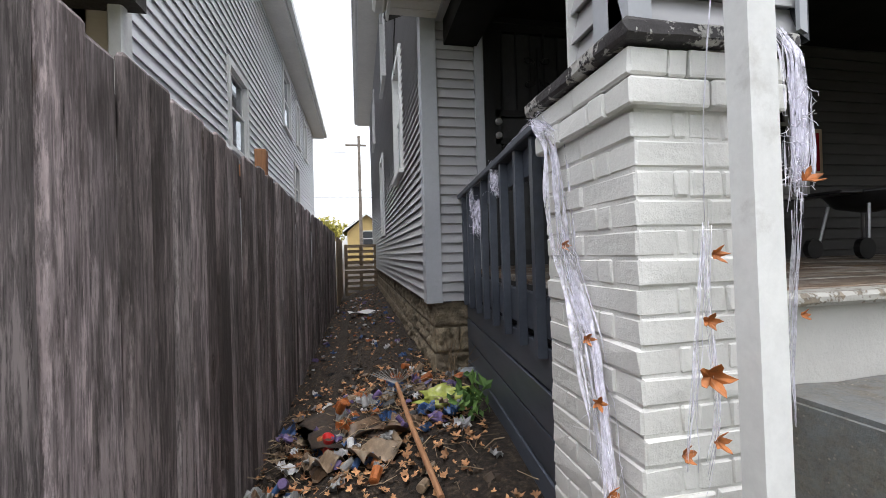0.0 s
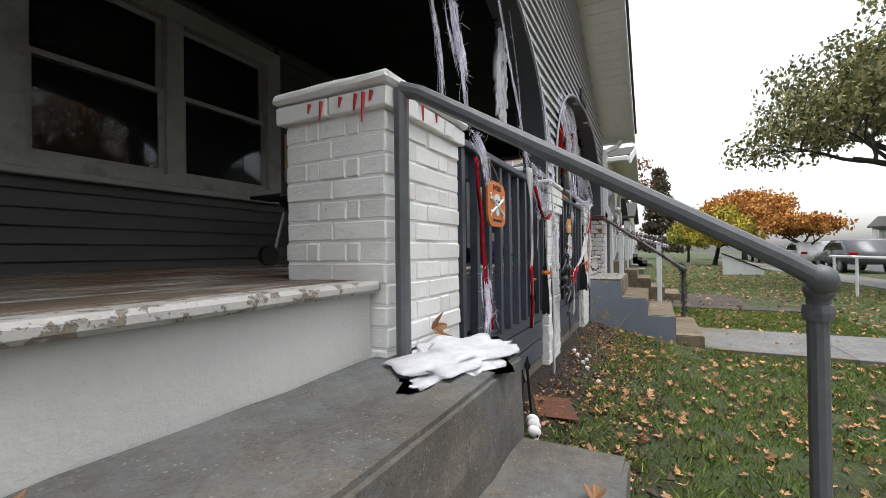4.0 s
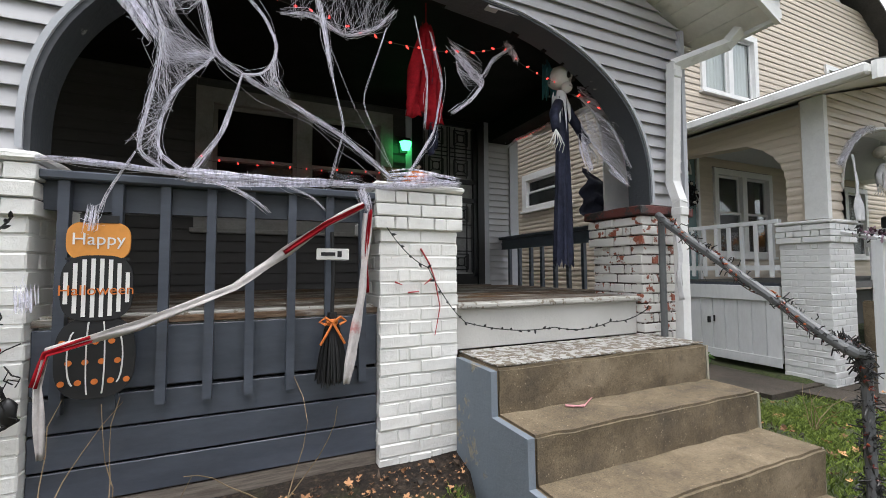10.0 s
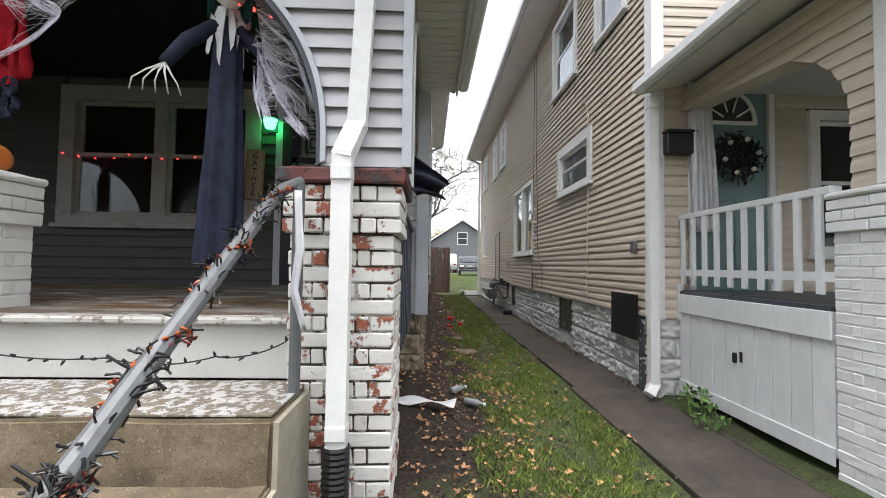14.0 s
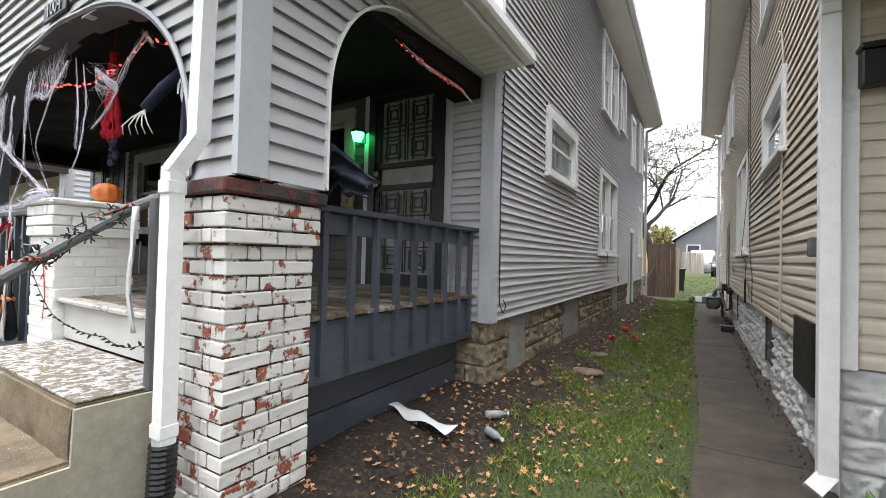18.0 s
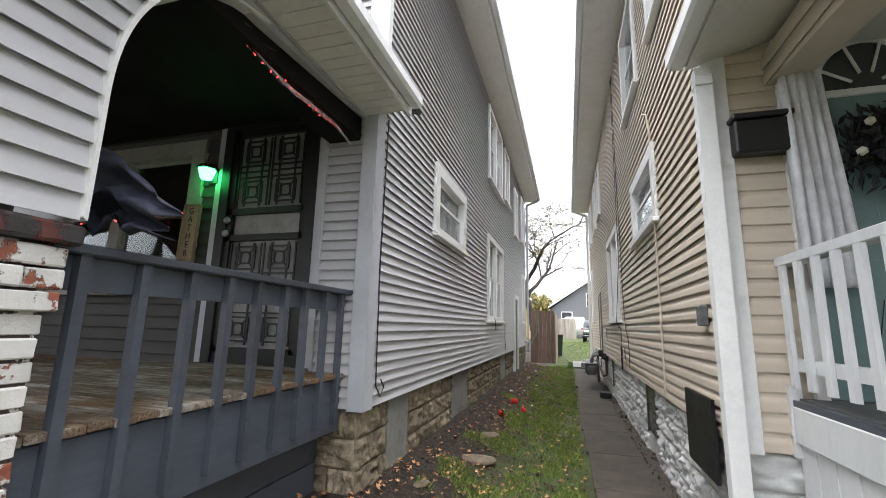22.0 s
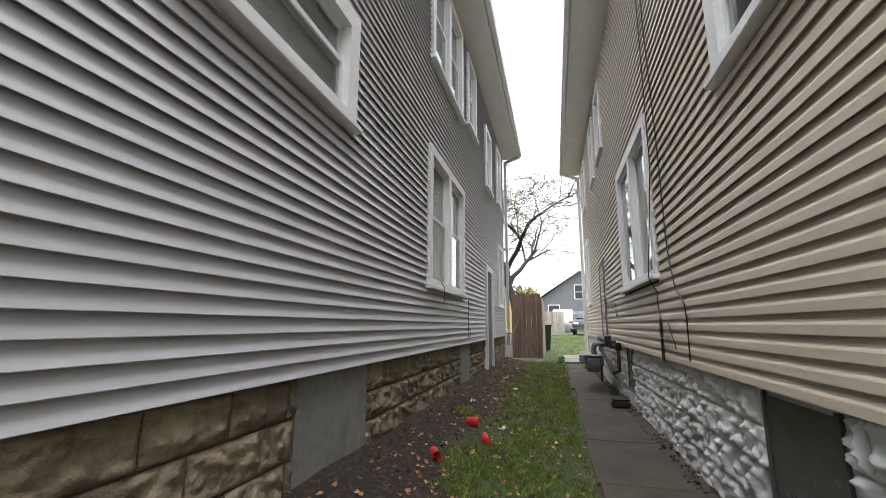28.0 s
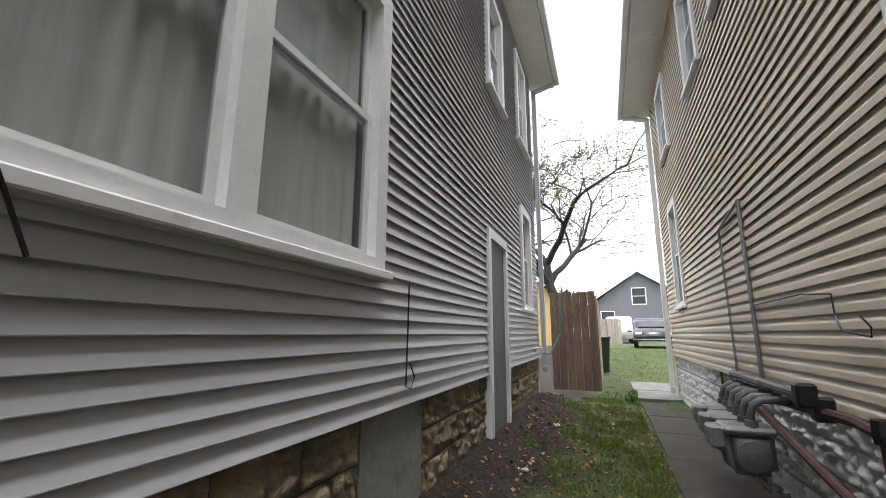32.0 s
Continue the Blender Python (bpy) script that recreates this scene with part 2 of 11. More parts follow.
def old_boards(name):
    """Silvered softwood: mottled grain, short bleached flakes, dark damp patches, ringed knots and a shade for each board."""
    m, nd, lk, b = nodes_of(name)
    v = coords(nd, lk, (1, 1, 0.11))
    short = coords(nd, lk, (1, 1, 0.2))
    wide = coords(nd, lk, (1, 1, 0.4))
    grain = noise_tex(nd, lk, v, 85.0, 9, 0.72)
    col = ramp(nd, lk, grain, [(0.36, (0.09, 0.077, 0.076, 1)), (0.5, (0.23, 0.198, 0.2, 1)), (0.66, (0.4, 0.345, 0.35, 1))])
    flake = mixed(nd, lk, 0.4, noise_tex(nd, lk, short, 55.0, 8, 0.75), noise_tex(nd, lk, wide, 5.0, 5, 0.6))
    col = mixed(nd, lk, ramp(nd, lk, flake, [(0.49, grey(0)), (0.56, grey(0.85))]), col, (0.58, 0.5, 0.5, 1))
    crack = noise_tex(nd, lk, v, 30.0, 9, 0.8)
    col = mixed(nd, lk, ramp(nd, lk, crack, [(0.34, grey(0.95)), (0.42, grey(0))]), col, (0.02, 0.016, 0.015, 1))
    damp = noise_tex(nd, lk, wide, 3.4, 7, 0.68)
    col = mixed(nd, lk, ramp(nd, lk, damp, [(0.38, grey(0.8)), (0.52, grey(0))]), col, (0.06, 0.048, 0.044, 1))
    vo = nd.new("ShaderNodeTexVoronoi")
    vo.inputs["Scale"].default_value = 2.6
    lk.new(coords(nd, lk, (1.5, 1.5, 1.0)), vo.inputs["Vector"])
    col = mixed(nd, lk, ramp(nd, lk, vo.outputs["Distance"], [(0.0, grey(0.9)), (0.05, grey(0.7)), (0.06, grey(0.1)), (0.075, grey(0.8)), (0.1, grey(0))]), col, (0.045, 0.027, 0.014, 1))
    oi = nd.new("ShaderNodeObjectInfo")
    col = mixed(nd, lk, 1.0, col, ramp(nd, lk, oi.outputs["Random"], [(0, (0.42, 0.38, 0.37, 1)), (0.5, grey(0.7)), (1, (1.15, 1.1, 1.12, 1))]), 'MULTIPLY')
    lk.new(col, b.inputs["Base Color"])
    b.inputs["Roughness"].default_value = 0.85
    bp = nd.new("ShaderNodeBump")
    bp.inputs["Strength"].default_value, bp.inputs["Distance"].default_value = 0.9, 0.006
    lk.new(mixed(nd, lk, 0.4, grain, flake), bp.inputs["Height"])
    lk.new(bp.outputs[0], b.inputs["Normal"])
    return m


def window_glass(name):
    """Thin pane: mostly clear, with a mirror gloss on top."""
    m, nd, lk, b = nodes_of(name)
    tr = nd.new("ShaderNodeBsdfTransparent")
    tr.inputs[0].default_value = (0.8, 0.83, 0.83, 1)
    gl = nd.new("ShaderNodeBsdfGlossy")
    gl.inputs["Roughness"].default_value = 0.015
    gl.inputs[0].default_value = (0.9, 0.92, 0.95, 1)
    fr = nd.new("ShaderNodeLayerWeight")
    fr.inputs["Blend"].default_value = 0.5
    pw = nd.new("ShaderNodeMath")
    pw.operation, pw.inputs[1].default_value = 'POWER', 3.5
    lk.new(fr.outputs["Facing"], pw.inputs[0])
    am = nd.new("ShaderNodeMath")
    am.operation, am.inputs[1].default_value, am.inputs[2].default_value = 'MULTIPLY_ADD', 0.75, 0.022
    lk.new(pw.outputs[0], am.inputs[0])
    mx = nd.new("ShaderNodeMixShader")
    lk.new(am.outputs[0], mx.inputs[0])
    lk.new(tr.outputs[0], mx.inputs[1])
    lk.new(gl.outputs[0], mx.inputs[2])
    lk.new(mx.outputs[0], nd["Material Output"].inputs["Surface"])
    return m


def glow(name, col, strength):
    m, nd, lk, b = nodes_of(name)
    b.inputs["Base Color"].default_value = col
    b.inputs["Emission Color"].default_value = col
    b.inputs["Emission Strength"].default_value = strength
    return m


def web_mat(name):
    """Stretched polyester fibre: white fluff."""
    m, nd, lk, b = nodes_of(name)
    v = coords(nd, lk)
    lk.new(ramp(nd, lk, noise_tex(nd, lk, v, 30.0, 5), [(0.3, (0.62, 0.6, 0.68, 1)), (0.7, (0.85, 0.84, 0.9, 1))]), b.inputs["Base Color"])
    b.inputs["Roughness"].default_value = 0.95
    b.inputs["Subsurface Weight"].default_value = 0.0
    return m


def web_sheet(name, scale=60.0, lo=0.36, hi=0.62):
    """Teased fibre as a thin veil: cloudy, with holes."""
    m, nd, lk, b = nodes_of(name)
    v = coords(nd, lk, (1.0, 1.0, 0.35))
    b.inputs["Base Color"].default_value = (0.84, 0.82, 0.93, 1)
    b.inputs["Roughness"].default_value = 0.95
    n = mixed(nd, lk, 0.45, noise_tex(nd, lk, v, scale, 9, 0.75), noise_tex(nd, lk, v, scale * 0.25, 4))
    lk.new(ramp(nd, lk, n, [(lo, grey(0.0)), (hi, grey(0.96))]), b.inputs["Alpha"])
    return m


SIDING_GREY = surface("grey_vinyl", (0.50, 0.495, 0.51, 1), 0.5, vary=0.06, grain=18, patch=1.1, stain=(0.2, 0.2, 0.2, 1), stain_at=(0.66, 0.85), stretch=(0.15, 1, 1), bump=0.05, per_piece=0.06)
SIDING_TAN = surface("tan_vinyl", (0.60, 0.52, 0.42, 1), 0.5, vary=0.06, grain=18, patch=1.1, stain=(0.25, 0.21, 0.17, 1), stain_at=(0.66, 0.85), stretch=(0.15, 1, 1), bump=0.05, per_piece=0.06)
SIDING_WHITE = surface("white_vinyl", (0.76, 0.77, 0.80, 1), 0.5, vary=0.05, grain=18, stretch=(0.15, 1, 1), bump=0.05, per_piece=0.05)
TRIM_GREY = surface("pale_grey_trim", (0.47, 0.485, 0.52, 1), 0.5, vary=0.05, bump=0.05)
# white trim darkened to hold the porch's shade; the stain patches are grime
TRIM_SHADED_GRIMY = surface("shaded_grimy_trim", (0.30, 0.29, 0.27, 1), 0.6, vary=0.12, stain=(0.14, 0.12, 0.1, 1), stain_at=(0.55, 0.75))
TRIM_WHITE = surface("white_trim", (0.76, 0.76, 0.75, 1), 0.5, vary=0.06, stain=(0.4, 0.38, 0.35, 1), stain_at=(0.62, 0.8), bump=0.06)
SOFFIT = surface("soffit", (0.74, 0.72, 0.68, 1), 0.6, vary=0.06, stain=(0.35, 0.32, 0.28, 1), stain_at=(0.64, 0.85), bump=0.05)
DARK_PAINT = surface("slate_paint", (0.078, 0.09, 0.116, 1), 0.42, vary=0.18, grain=30, stain=(0.05, 0.05, 0.05, 1), stain_at=(0.6, 0.8), stretch=(0.3, 1, 1), bump=0.25, per_piece=0.12)
# grey boards darkened so that their colour holds the porch wall's shade
PORCH_SHADED = surface("shaded_porch_boards", (0.092, 0.088, 0.084, 1), 0.6, vary=0.12, grain=25, stretch=(0.2, 1, 1), bump=0.1, per_piece=0.08)
# near-black colour carries the shade inside the porch, for ceiling, beams and inner face
CEILING_SHADED = surface("shaded_porch_ceiling", (0.007, 0.0062, 0.006, 1), 0.7, vary=0.1)
for mt in (CEILING_SHADED, PORCH_SHADED):
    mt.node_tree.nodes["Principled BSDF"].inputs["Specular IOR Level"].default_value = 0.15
ARCH_FLAKE = worn_paint("flaking_slate", (0.06, 0.065, 0.075, 1), (0.34, 0.34, 0.34, 1), amount=0.66, scale=5)
RISER_WHITE = worn_paint("flaking_white_board", (0.47, 0.455, 0.42, 1), (0.27, 0.225, 0.17, 1), amount=0.55, scale=26)
RISER_CLEAN = worn_paint("white_riser_board", (0.56, 0.55, 0.52, 1), (0.3, 0.27, 0.22, 1), amount=0.7, scale=9)
BRICK_WHITE = worn_paint("white_painted_brick", (0.80, 0.79, 0.76, 1), (0.33, 0.12, 0.075, 1), amount=0.70, scale=7)
BRICK_FLAKING = worn_paint("flaking_white_brick", (0.68, 0.66, 0.63, 1), (0.36, 0.11, 0.065, 1), amount=0.565, scale=6.5)
BRICK_NEIGHBOUR = worn_paint("clean_white_brick", (0.73, 0.73, 0.73, 1), (0.5, 0.48, 0.46, 1), amount=0.78, scale=6)
MORTAR_DARK = worn_paint("dark_joints", (0.5, 0.47, 0.44, 1), (0.07, 0.05, 0.042, 1), amount=0.47, scale=9, rough=0.9)
CAP_DARK = worn_paint("flaking_dark_cap", (0.045, 0.04, 0.042, 1), (0.6, 0.58, 0.55, 1), amount=0.53, scale=11)
CAP_RED = worn_paint("dark_red_cap", (0.12, 0.035, 0.03, 1), (0.05, 0.045, 0.045, 1), amount=0.52, scale=8)
STONE_BROWN = surface("brown_block", (0.38, 0.31, 0.215, 1), 0.9, vary=0.3, grain=30, patch=5, stain=(0.11, 0.09, 0.07, 1), stain_at=(0.54, 0.72), bump=1.0, bump_dist=0.014, per_piece=0.3)
STONE_WHITE = surface("white_block", (0.66, 0.66, 0.65, 1), 0.8, vary=0.1, grain=26, patch=4, stain=(0.5, 0.48, 0.45, 1), stain_at=(0.68, 0.9), bump=0.5, bump_dist=0.006, per_piece=0.1)
CEMENT = surface("smooth_cement", (0.27, 0.27, 0.25, 1), 0.85, vary=0.15, stain=(0.15, 0.14, 0.12, 1), stain_at=(0.55, 0.75))
CONCRETE = rough_concrete("old_concrete", (0.155, 0.118, 0.072, 1), (0.27, 0.215, 0.145, 1), (0.062, 0.05, 0.036, 1))
CONCRETE_PALE = worn_paint("concrete_with_white_paint", (0.46, 0.45, 0.43, 1), (0.21, 0.175, 0.13, 1), amount=0.49, scale=24, rough=0.85)
CONCRETE_BLUE = worn_paint("concrete_with_blue_paint", (0.17, 0.2, 0.235, 1), (0.33, 0.3, 0.24, 1), amount=0.62, scale=2.4, rough=0.8)
CONCRETE_WEST = rough_concrete("worn_grey_blue_concrete", (0.11, 0.098, 0.08, 1), (0.22, 0.185, 0.135, 1), (0.05, 0.045, 0.038, 1), (0.16, 0.178, 0.19, 1))
CONCRETE_GREY = surface("grey_concrete", (0.19, 0.19, 0.183, 1), 0.8, vary=0.34, grain=90, patch=3.5, stain=(0.12, 0.095, 0.06, 1), stain_at=(0.5, 0.62), stain_scale=2.2, bump=0.5, bump_dist=0.004)
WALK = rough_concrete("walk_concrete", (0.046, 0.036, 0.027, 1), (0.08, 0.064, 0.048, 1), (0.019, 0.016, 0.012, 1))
FENCE_OLD = old_boards("weathered_fence")
FENCE_NEW = wood("tan_fence", (0.24, 0.17, 0.1, 1), (0.42, 0.31, 0.19, 1), axis='Z', per_piece=0.2)
FENCE_RED = wood("brown_fence", (0.12, 0.075, 0.055, 1), (0.25, 0.165, 0.125, 1), axis='Z', per_piece=0.2)
BOARD_RAW = wood("bare_grey_board", (0.13, 0.105, 0.085, 1), (0.28, 0.24, 0.2, 1), axis='X', per_piece=0.2)
GLASS = window_glass("window_glass")
BLACK_IRON = surface("black_iron", (0.009, 0.009, 0.01, 1), 0.45, vary=0.2, bump=0.05)
DOOR_DARK = surface("dark_door", (0.03, 0.03, 0.032, 1), 0.5, vary=0.2)
SCREEN = surface("door_screen", (0.36, 0.36, 0.35, 1), 0.45, vary=0.18, patch=5)
# dark colour that stands for the shade of unlit rooms behind windows
ROOM_SHADE = surface("room_shade", (0.05, 0.047, 0.045, 1), 0.9, vary=0.2)
PIPE_GREY = surface("grey_painted_pipe", (0.12, 0.125, 0.13, 1), 0.5, vary=0.15)
SHINGLE = surface("roof_shingle", (0.07, 0.066, 0.062, 1), 0.95, vary=0.3, grain=120, bump=0.6)
METAL_GREY = surface("galvanised", (0.35, 0.35, 0.35, 1), 0.4, metal=0.8, vary=0.15)


# ---- building helpers ----
def thing(name, m, label, category, group="", kind=""):
    ob = new(name)
    ob.empty_display_size = 0.1
    ob.matrix_world = m
    return tagged(ob, label, category, group, kind)


def part(name, bm, material, parent=None, label="", smooth=False):
    me = bpy.data.meshes.new(name)
    bm.normal_update()
    bm.to_mesh(me)
    bm.free()
    me.materials.append(material)
    if smooth:
        me.shade_smooth()
    ob = new(name, me)
    if parent is not None:
        ob.parent = parent
    if label:
        ob["label"] = label
    return ob


def solid(name, bm, material, label, category, group="", kind="", m=None, smooth=False):
    ob = part(name, bm, material, None, "", smooth)
    if m is not None:
        ob.matrix_world = m
    return tagged(ob, label, category, group, kind)


def box(bm, x0, x1, y0, y1, z0, z1, bevel=0.0):
    vs = [bm.verts.new((x, y, z)) for z in (z0, z1) for y in (y0, y1) for x in (x0, x1)]
    fs = [bm.faces.new([vs[i] for i in f]) for f in ((0, 2, 3, 1), (4, 5, 7, 6), (0, 1, 5, 4), (1, 3, 7, 5), (3, 2, 6, 7), (2, 0, 4, 6))]
    if bevel:
        es = {e for f in fs for e in f.edges}
        bmesh.ops.bevel(bm, geom=list(es), offset=bevel, segments=1, affect='EDGES', profile=0.5)
    return vs


def boxes(*args, bevel=0.0):
    bm = bmesh.new()
    for a in args:
        box(bm, *a, bevel=bevel)
    return bm


def extrude_poly(bm, pts, lift, axes="xz"):
    """A prism: pts is a loop in two axes, lift = (a, b) the range along the third."""
    def v(p, h):
        return {"xz": (p[0], h, p[1]), "yz": (h, p[0], p[1]), "xy": (p[0], p[1], h)}[axes]
    a = [bm.verts.new(v(p, lift[0])) for p in pts]
    b = [bm.verts.new(v(p, lift[1])) for p in pts]
    n = len(pts)
    bm.faces.new(a[::-1])
    bm.faces.new(b)
    for i in range(n):
        bm.faces.new((a[i], a[(i + 1) % n], b[(i + 1) % n], b[i]))
    bmesh.ops.recalc_face_normals(bm, faces=bm.faces[:])


def tube(bm, pts, radius, sides=8, closed=False, taper=None):
    """A tube along a line of points."""
    pts = [Vector(p) for p in pts]
    rings = []
    up = Vector((0.13, 0.31, 0.94))
    for i, p in enumerate(pts):
        d = (pts[min(i + 1, len(pts) - 1)] - pts[max(i - 1, 0)])
        if d.length < 1e-9:
            d = Vector((0, 0, 1))
        d.normalize()
        a = d.cross(up)
        if a.length < 0.05:
            a = d.cross(Vector((1, 0, 0)))
        a.normalize()
        b = d.cross(a)
        r = radius if taper is None else radius + (taper - radius) * i / (len(pts) - 1)
        rings.append([bm.verts.new(p + r * (math.cos(2 * math.pi * k / sides) * a + math.sin(2 * math.pi * k / sides) * b)) for k in range(sides)])
    for q, w in zip(rings, rings[1:]):
        for k in range(sides):
            bm.faces.new((q[k], q[(k + 1) % sides], w[(k + 1) % sides], w[k]))
    bm.faces.new(rings[0][::-1])
    bm.faces.new(rings[-1])
    return bm


def lathe(bm, profile, sides=16, centre=(0, 0, 0)):
    """A turned shape: profile of (radius, height)."""
    cx, cy, cz = centre
    rings = []
    for r, z in profile:
        rings.append([bm.verts.new((cx + r * math.cos(2 * math.pi * k / sides), cy + r * math.sin(2 * math.pi * k / sides), cz + z)) for k in range(sides)])
    for q, w in zip(rings, rings[1:]):
        for k in range(sides):
            bm.faces.new((q[k], q[(k + 1) % sides], w[(k + 1) % sides], w[k]))
    bm.faces.new(rings[0][::-1])
    bm.faces.new(rings[-1])
    return bm


def cut_out(spans, a, b):
    out = []
    for s, e in spans:
        if b <= s or a >= e:
            out.append((s, e))
        else:
            if a > s:
                out.append((s, a))
            if b < e:
                out.append((b, e))
    return out


def siding(parent, m, length, z0, z1, pitch, holes, material, lip=0.024, limit=None, depth=0.034, dutch=False):
    """Lapped courses, each a board of its own: local x along the wall, -y outwards. holes: (x0, x1, z0, z1).
    limit(z): the spans of x that the wall has at that height."""
    n = max(1, round((z1 - z0) / pitch))
    h = (z1 - z0) / n
    cache = {}
    for i in range(n):
        a, b = z0 + i * h, z0 + (i + 1) * h
        if limit:
            lo, hi = limit(a + 0.001), limit(b - 0.001)
            pairs = [((p[0], p[1]), (q[0], q[1])) for p, q in zip(lo, hi)] if len(lo) == len(hi) else [(p, p) for p in limit((a + b) / 2)]
        else:
            spans = [(0.0, length)]
            for u0, u1, w0, w1 in holes:
                if w1 > a + 0.01 and w0 < b - 0.01:
                    spans = cut_out(spans, u0, u1)
            pairs = [(s, s) for s in spans]
        key = tuple((round(p[0], 3), round(p[1], 3), round(q[0], 3), round(q[1], 3)) for p, q in pairs)
        if not key:
            continue
        if key not in cache or limit:
            bm = bmesh.new()
            for p, q in pairs:
                if min(p[1] - p[0], q[1] - q[0]) < -0.001:
                    continue
                if dutch:
                    # a flat face with a hollow above it
                    prof = [(-lip, 0.0), (-lip, 0.004), (-lip * 0.92, 0.44 * h), (-lip * 0.78, 0.54 * h), (-lip * 0.3, 0.72 * h), (-0.001, 0.9 * h), (0.0, h + 0.006), (depth, h + 0.006), (depth, 0.012), (-lip + 0.005, 0.012), (-lip + 0.005, 0.0)]
                else:
                    prof = [(-lip, 0.0), (-lip, 0.003), (-lip * 0.97, 0.05 * h), (-lip * 0.06, 0.93 * h), (0.0, h + 0.006), (depth, h + 0.006), (depth, 0.012), (-lip + 0.006, 0.012), (-lip + 0.006, 0.0)]
                rows = []
                for side in (0, 1):
                    rows.append([bm.verts.new((p[side] + (q[side] - p[side]) * min(1, t / h), y, t)) for y, t in prof])
                k = len(prof)
                for j in range(k):
                    bm.faces.new((rows[0][j], rows[0][(j + 1) % k], rows[1][(j + 1) % k], rows[1][j]))
                bm.faces.new(rows[0][::-1])
                bm.faces.new(rows[1])
            bmesh.ops.recalc_face_normals(bm, faces=bm.faces[:])
            me = bpy.data.meshes.new("siding_board")
            bm.to_mesh(me)
            bm.free()
            me.materials.append(material)
            cache[key] = me
        ob = new("siding_board", cache[key])
        ob.parent = parent
        ob.matrix_local = m @ Matrix.Translation((0, 0, a))


def brick_set(seed, length, height, depth, rough=0.004):
    rnd = random.Random(seed)
    bm = bmesh.new()
    vs = box(bm, 0, length, 0, depth, 0, height)
    bmesh.ops.bevel(bm, geom=bm.edges[:], offset=0.005, segments=1, affect='EDGES')
    for v in bm.verts:
        v.co += Vector((rnd.uniform(-rough, rough), rnd.uniform(-rough, rough), rnd.uniform(-rough, rough) * 0.6))
    me = bpy.data.meshes.new("brick")
    bm.to_mesh(me)
    bm.free()
    return me

# ---- plan ----
HX0, HX1, HY0, HY1 = 0.51, 8.78, 3.14, 15.1      # the grey house's upper walls
SILL, EAVE, FLOOR = 0.98, 6.05, 1.22
NX0, NX1, NY0, NY1 = 11.03, 18.6, 3.1, 17.0      # the tan house
LX1, LY0, LY1 = -1.7, 3.4, 17.5                  # the white house beyond the fence
PITCH, NPITCH = 0.076, 0.086
FACE = 0.80                                      # front plane of the porch piers


def ground_z(x, y):
    """Lawn and side yards: banked up against the houses, falling to the street."""
    g = 0.17
    if y < -1.0:
        g -= 0.05 * min(1, (-1.0 - y) / 5)
    dx = max(HX0 - x, 0, x - HX1)
    dy = max(FACE - y, 0, y - HY1)
    d = math.hypot(dx, dy * 0.8)
    g += 0.26 * max(0.0, 1 - d / 1.25) ** 1.3
    dn = math.hypot(max(NX0 - x, 0, x - NX1), max(0.9 - y, 0, y - NY1))
    g += 0.04 * max(0.0, 1 - dn / 0.5)
    if x < -0.2 and y > 0:
        g -= 0.05
    if y < 0.6 and (6.72 < x < 8.48 or 0.9 < x < 2.75) or (10.3 < x < 11.1 and 1.0 < y < 15.4) or (10.68 < x < 13.7 and -2.7 < y < 1.2):
        g = min(g, 0.15)
    t = min(1.0, max(0.0, (y - 17.0) / 13.0))
    return g + 0.5 * t * t * (3 - 2 * t)


def ground_mesh():
    xs = sorted(set([round(-1.6 + 0.14 * i, 3) for i in range(110)] + [-300, -120, -50, -20, -8, -4, 16, 18, 21, 25, 32, 45, 70, 130, 300]))
    ys = sorted(set([round(-3.2 + 0.16 * i, 3) for i in range(136)] + [-300, -100, -40, -20, -12, -9, -7, -5.5, -4.2, 20, 22, 26, 32, 45, 80, 140, 300]))
    vs = []
    for y in ys:
        for x in xs:
            near = -2 < x < 15 and -3.5 < y < 19
            w = noise.fractal(Vector((x * 1.3, y * 1.3, 0.0)), 1.0, 2.0, 4) * 0.022 if near else 0
            vs.append((x, y, ground_z(x, y) + w))
    k = len(xs)
    fs = [(j * k + i, j * k + i + 1, (j + 1) * k + i + 1, (j + 1) * k + i) for j in range(len(ys) - 1) for i in range(k - 1)]
    me = bpy.data.meshes.new("ground")
    me.from_pydata(vs, [], fs)
    me.shade_smooth()
    return me


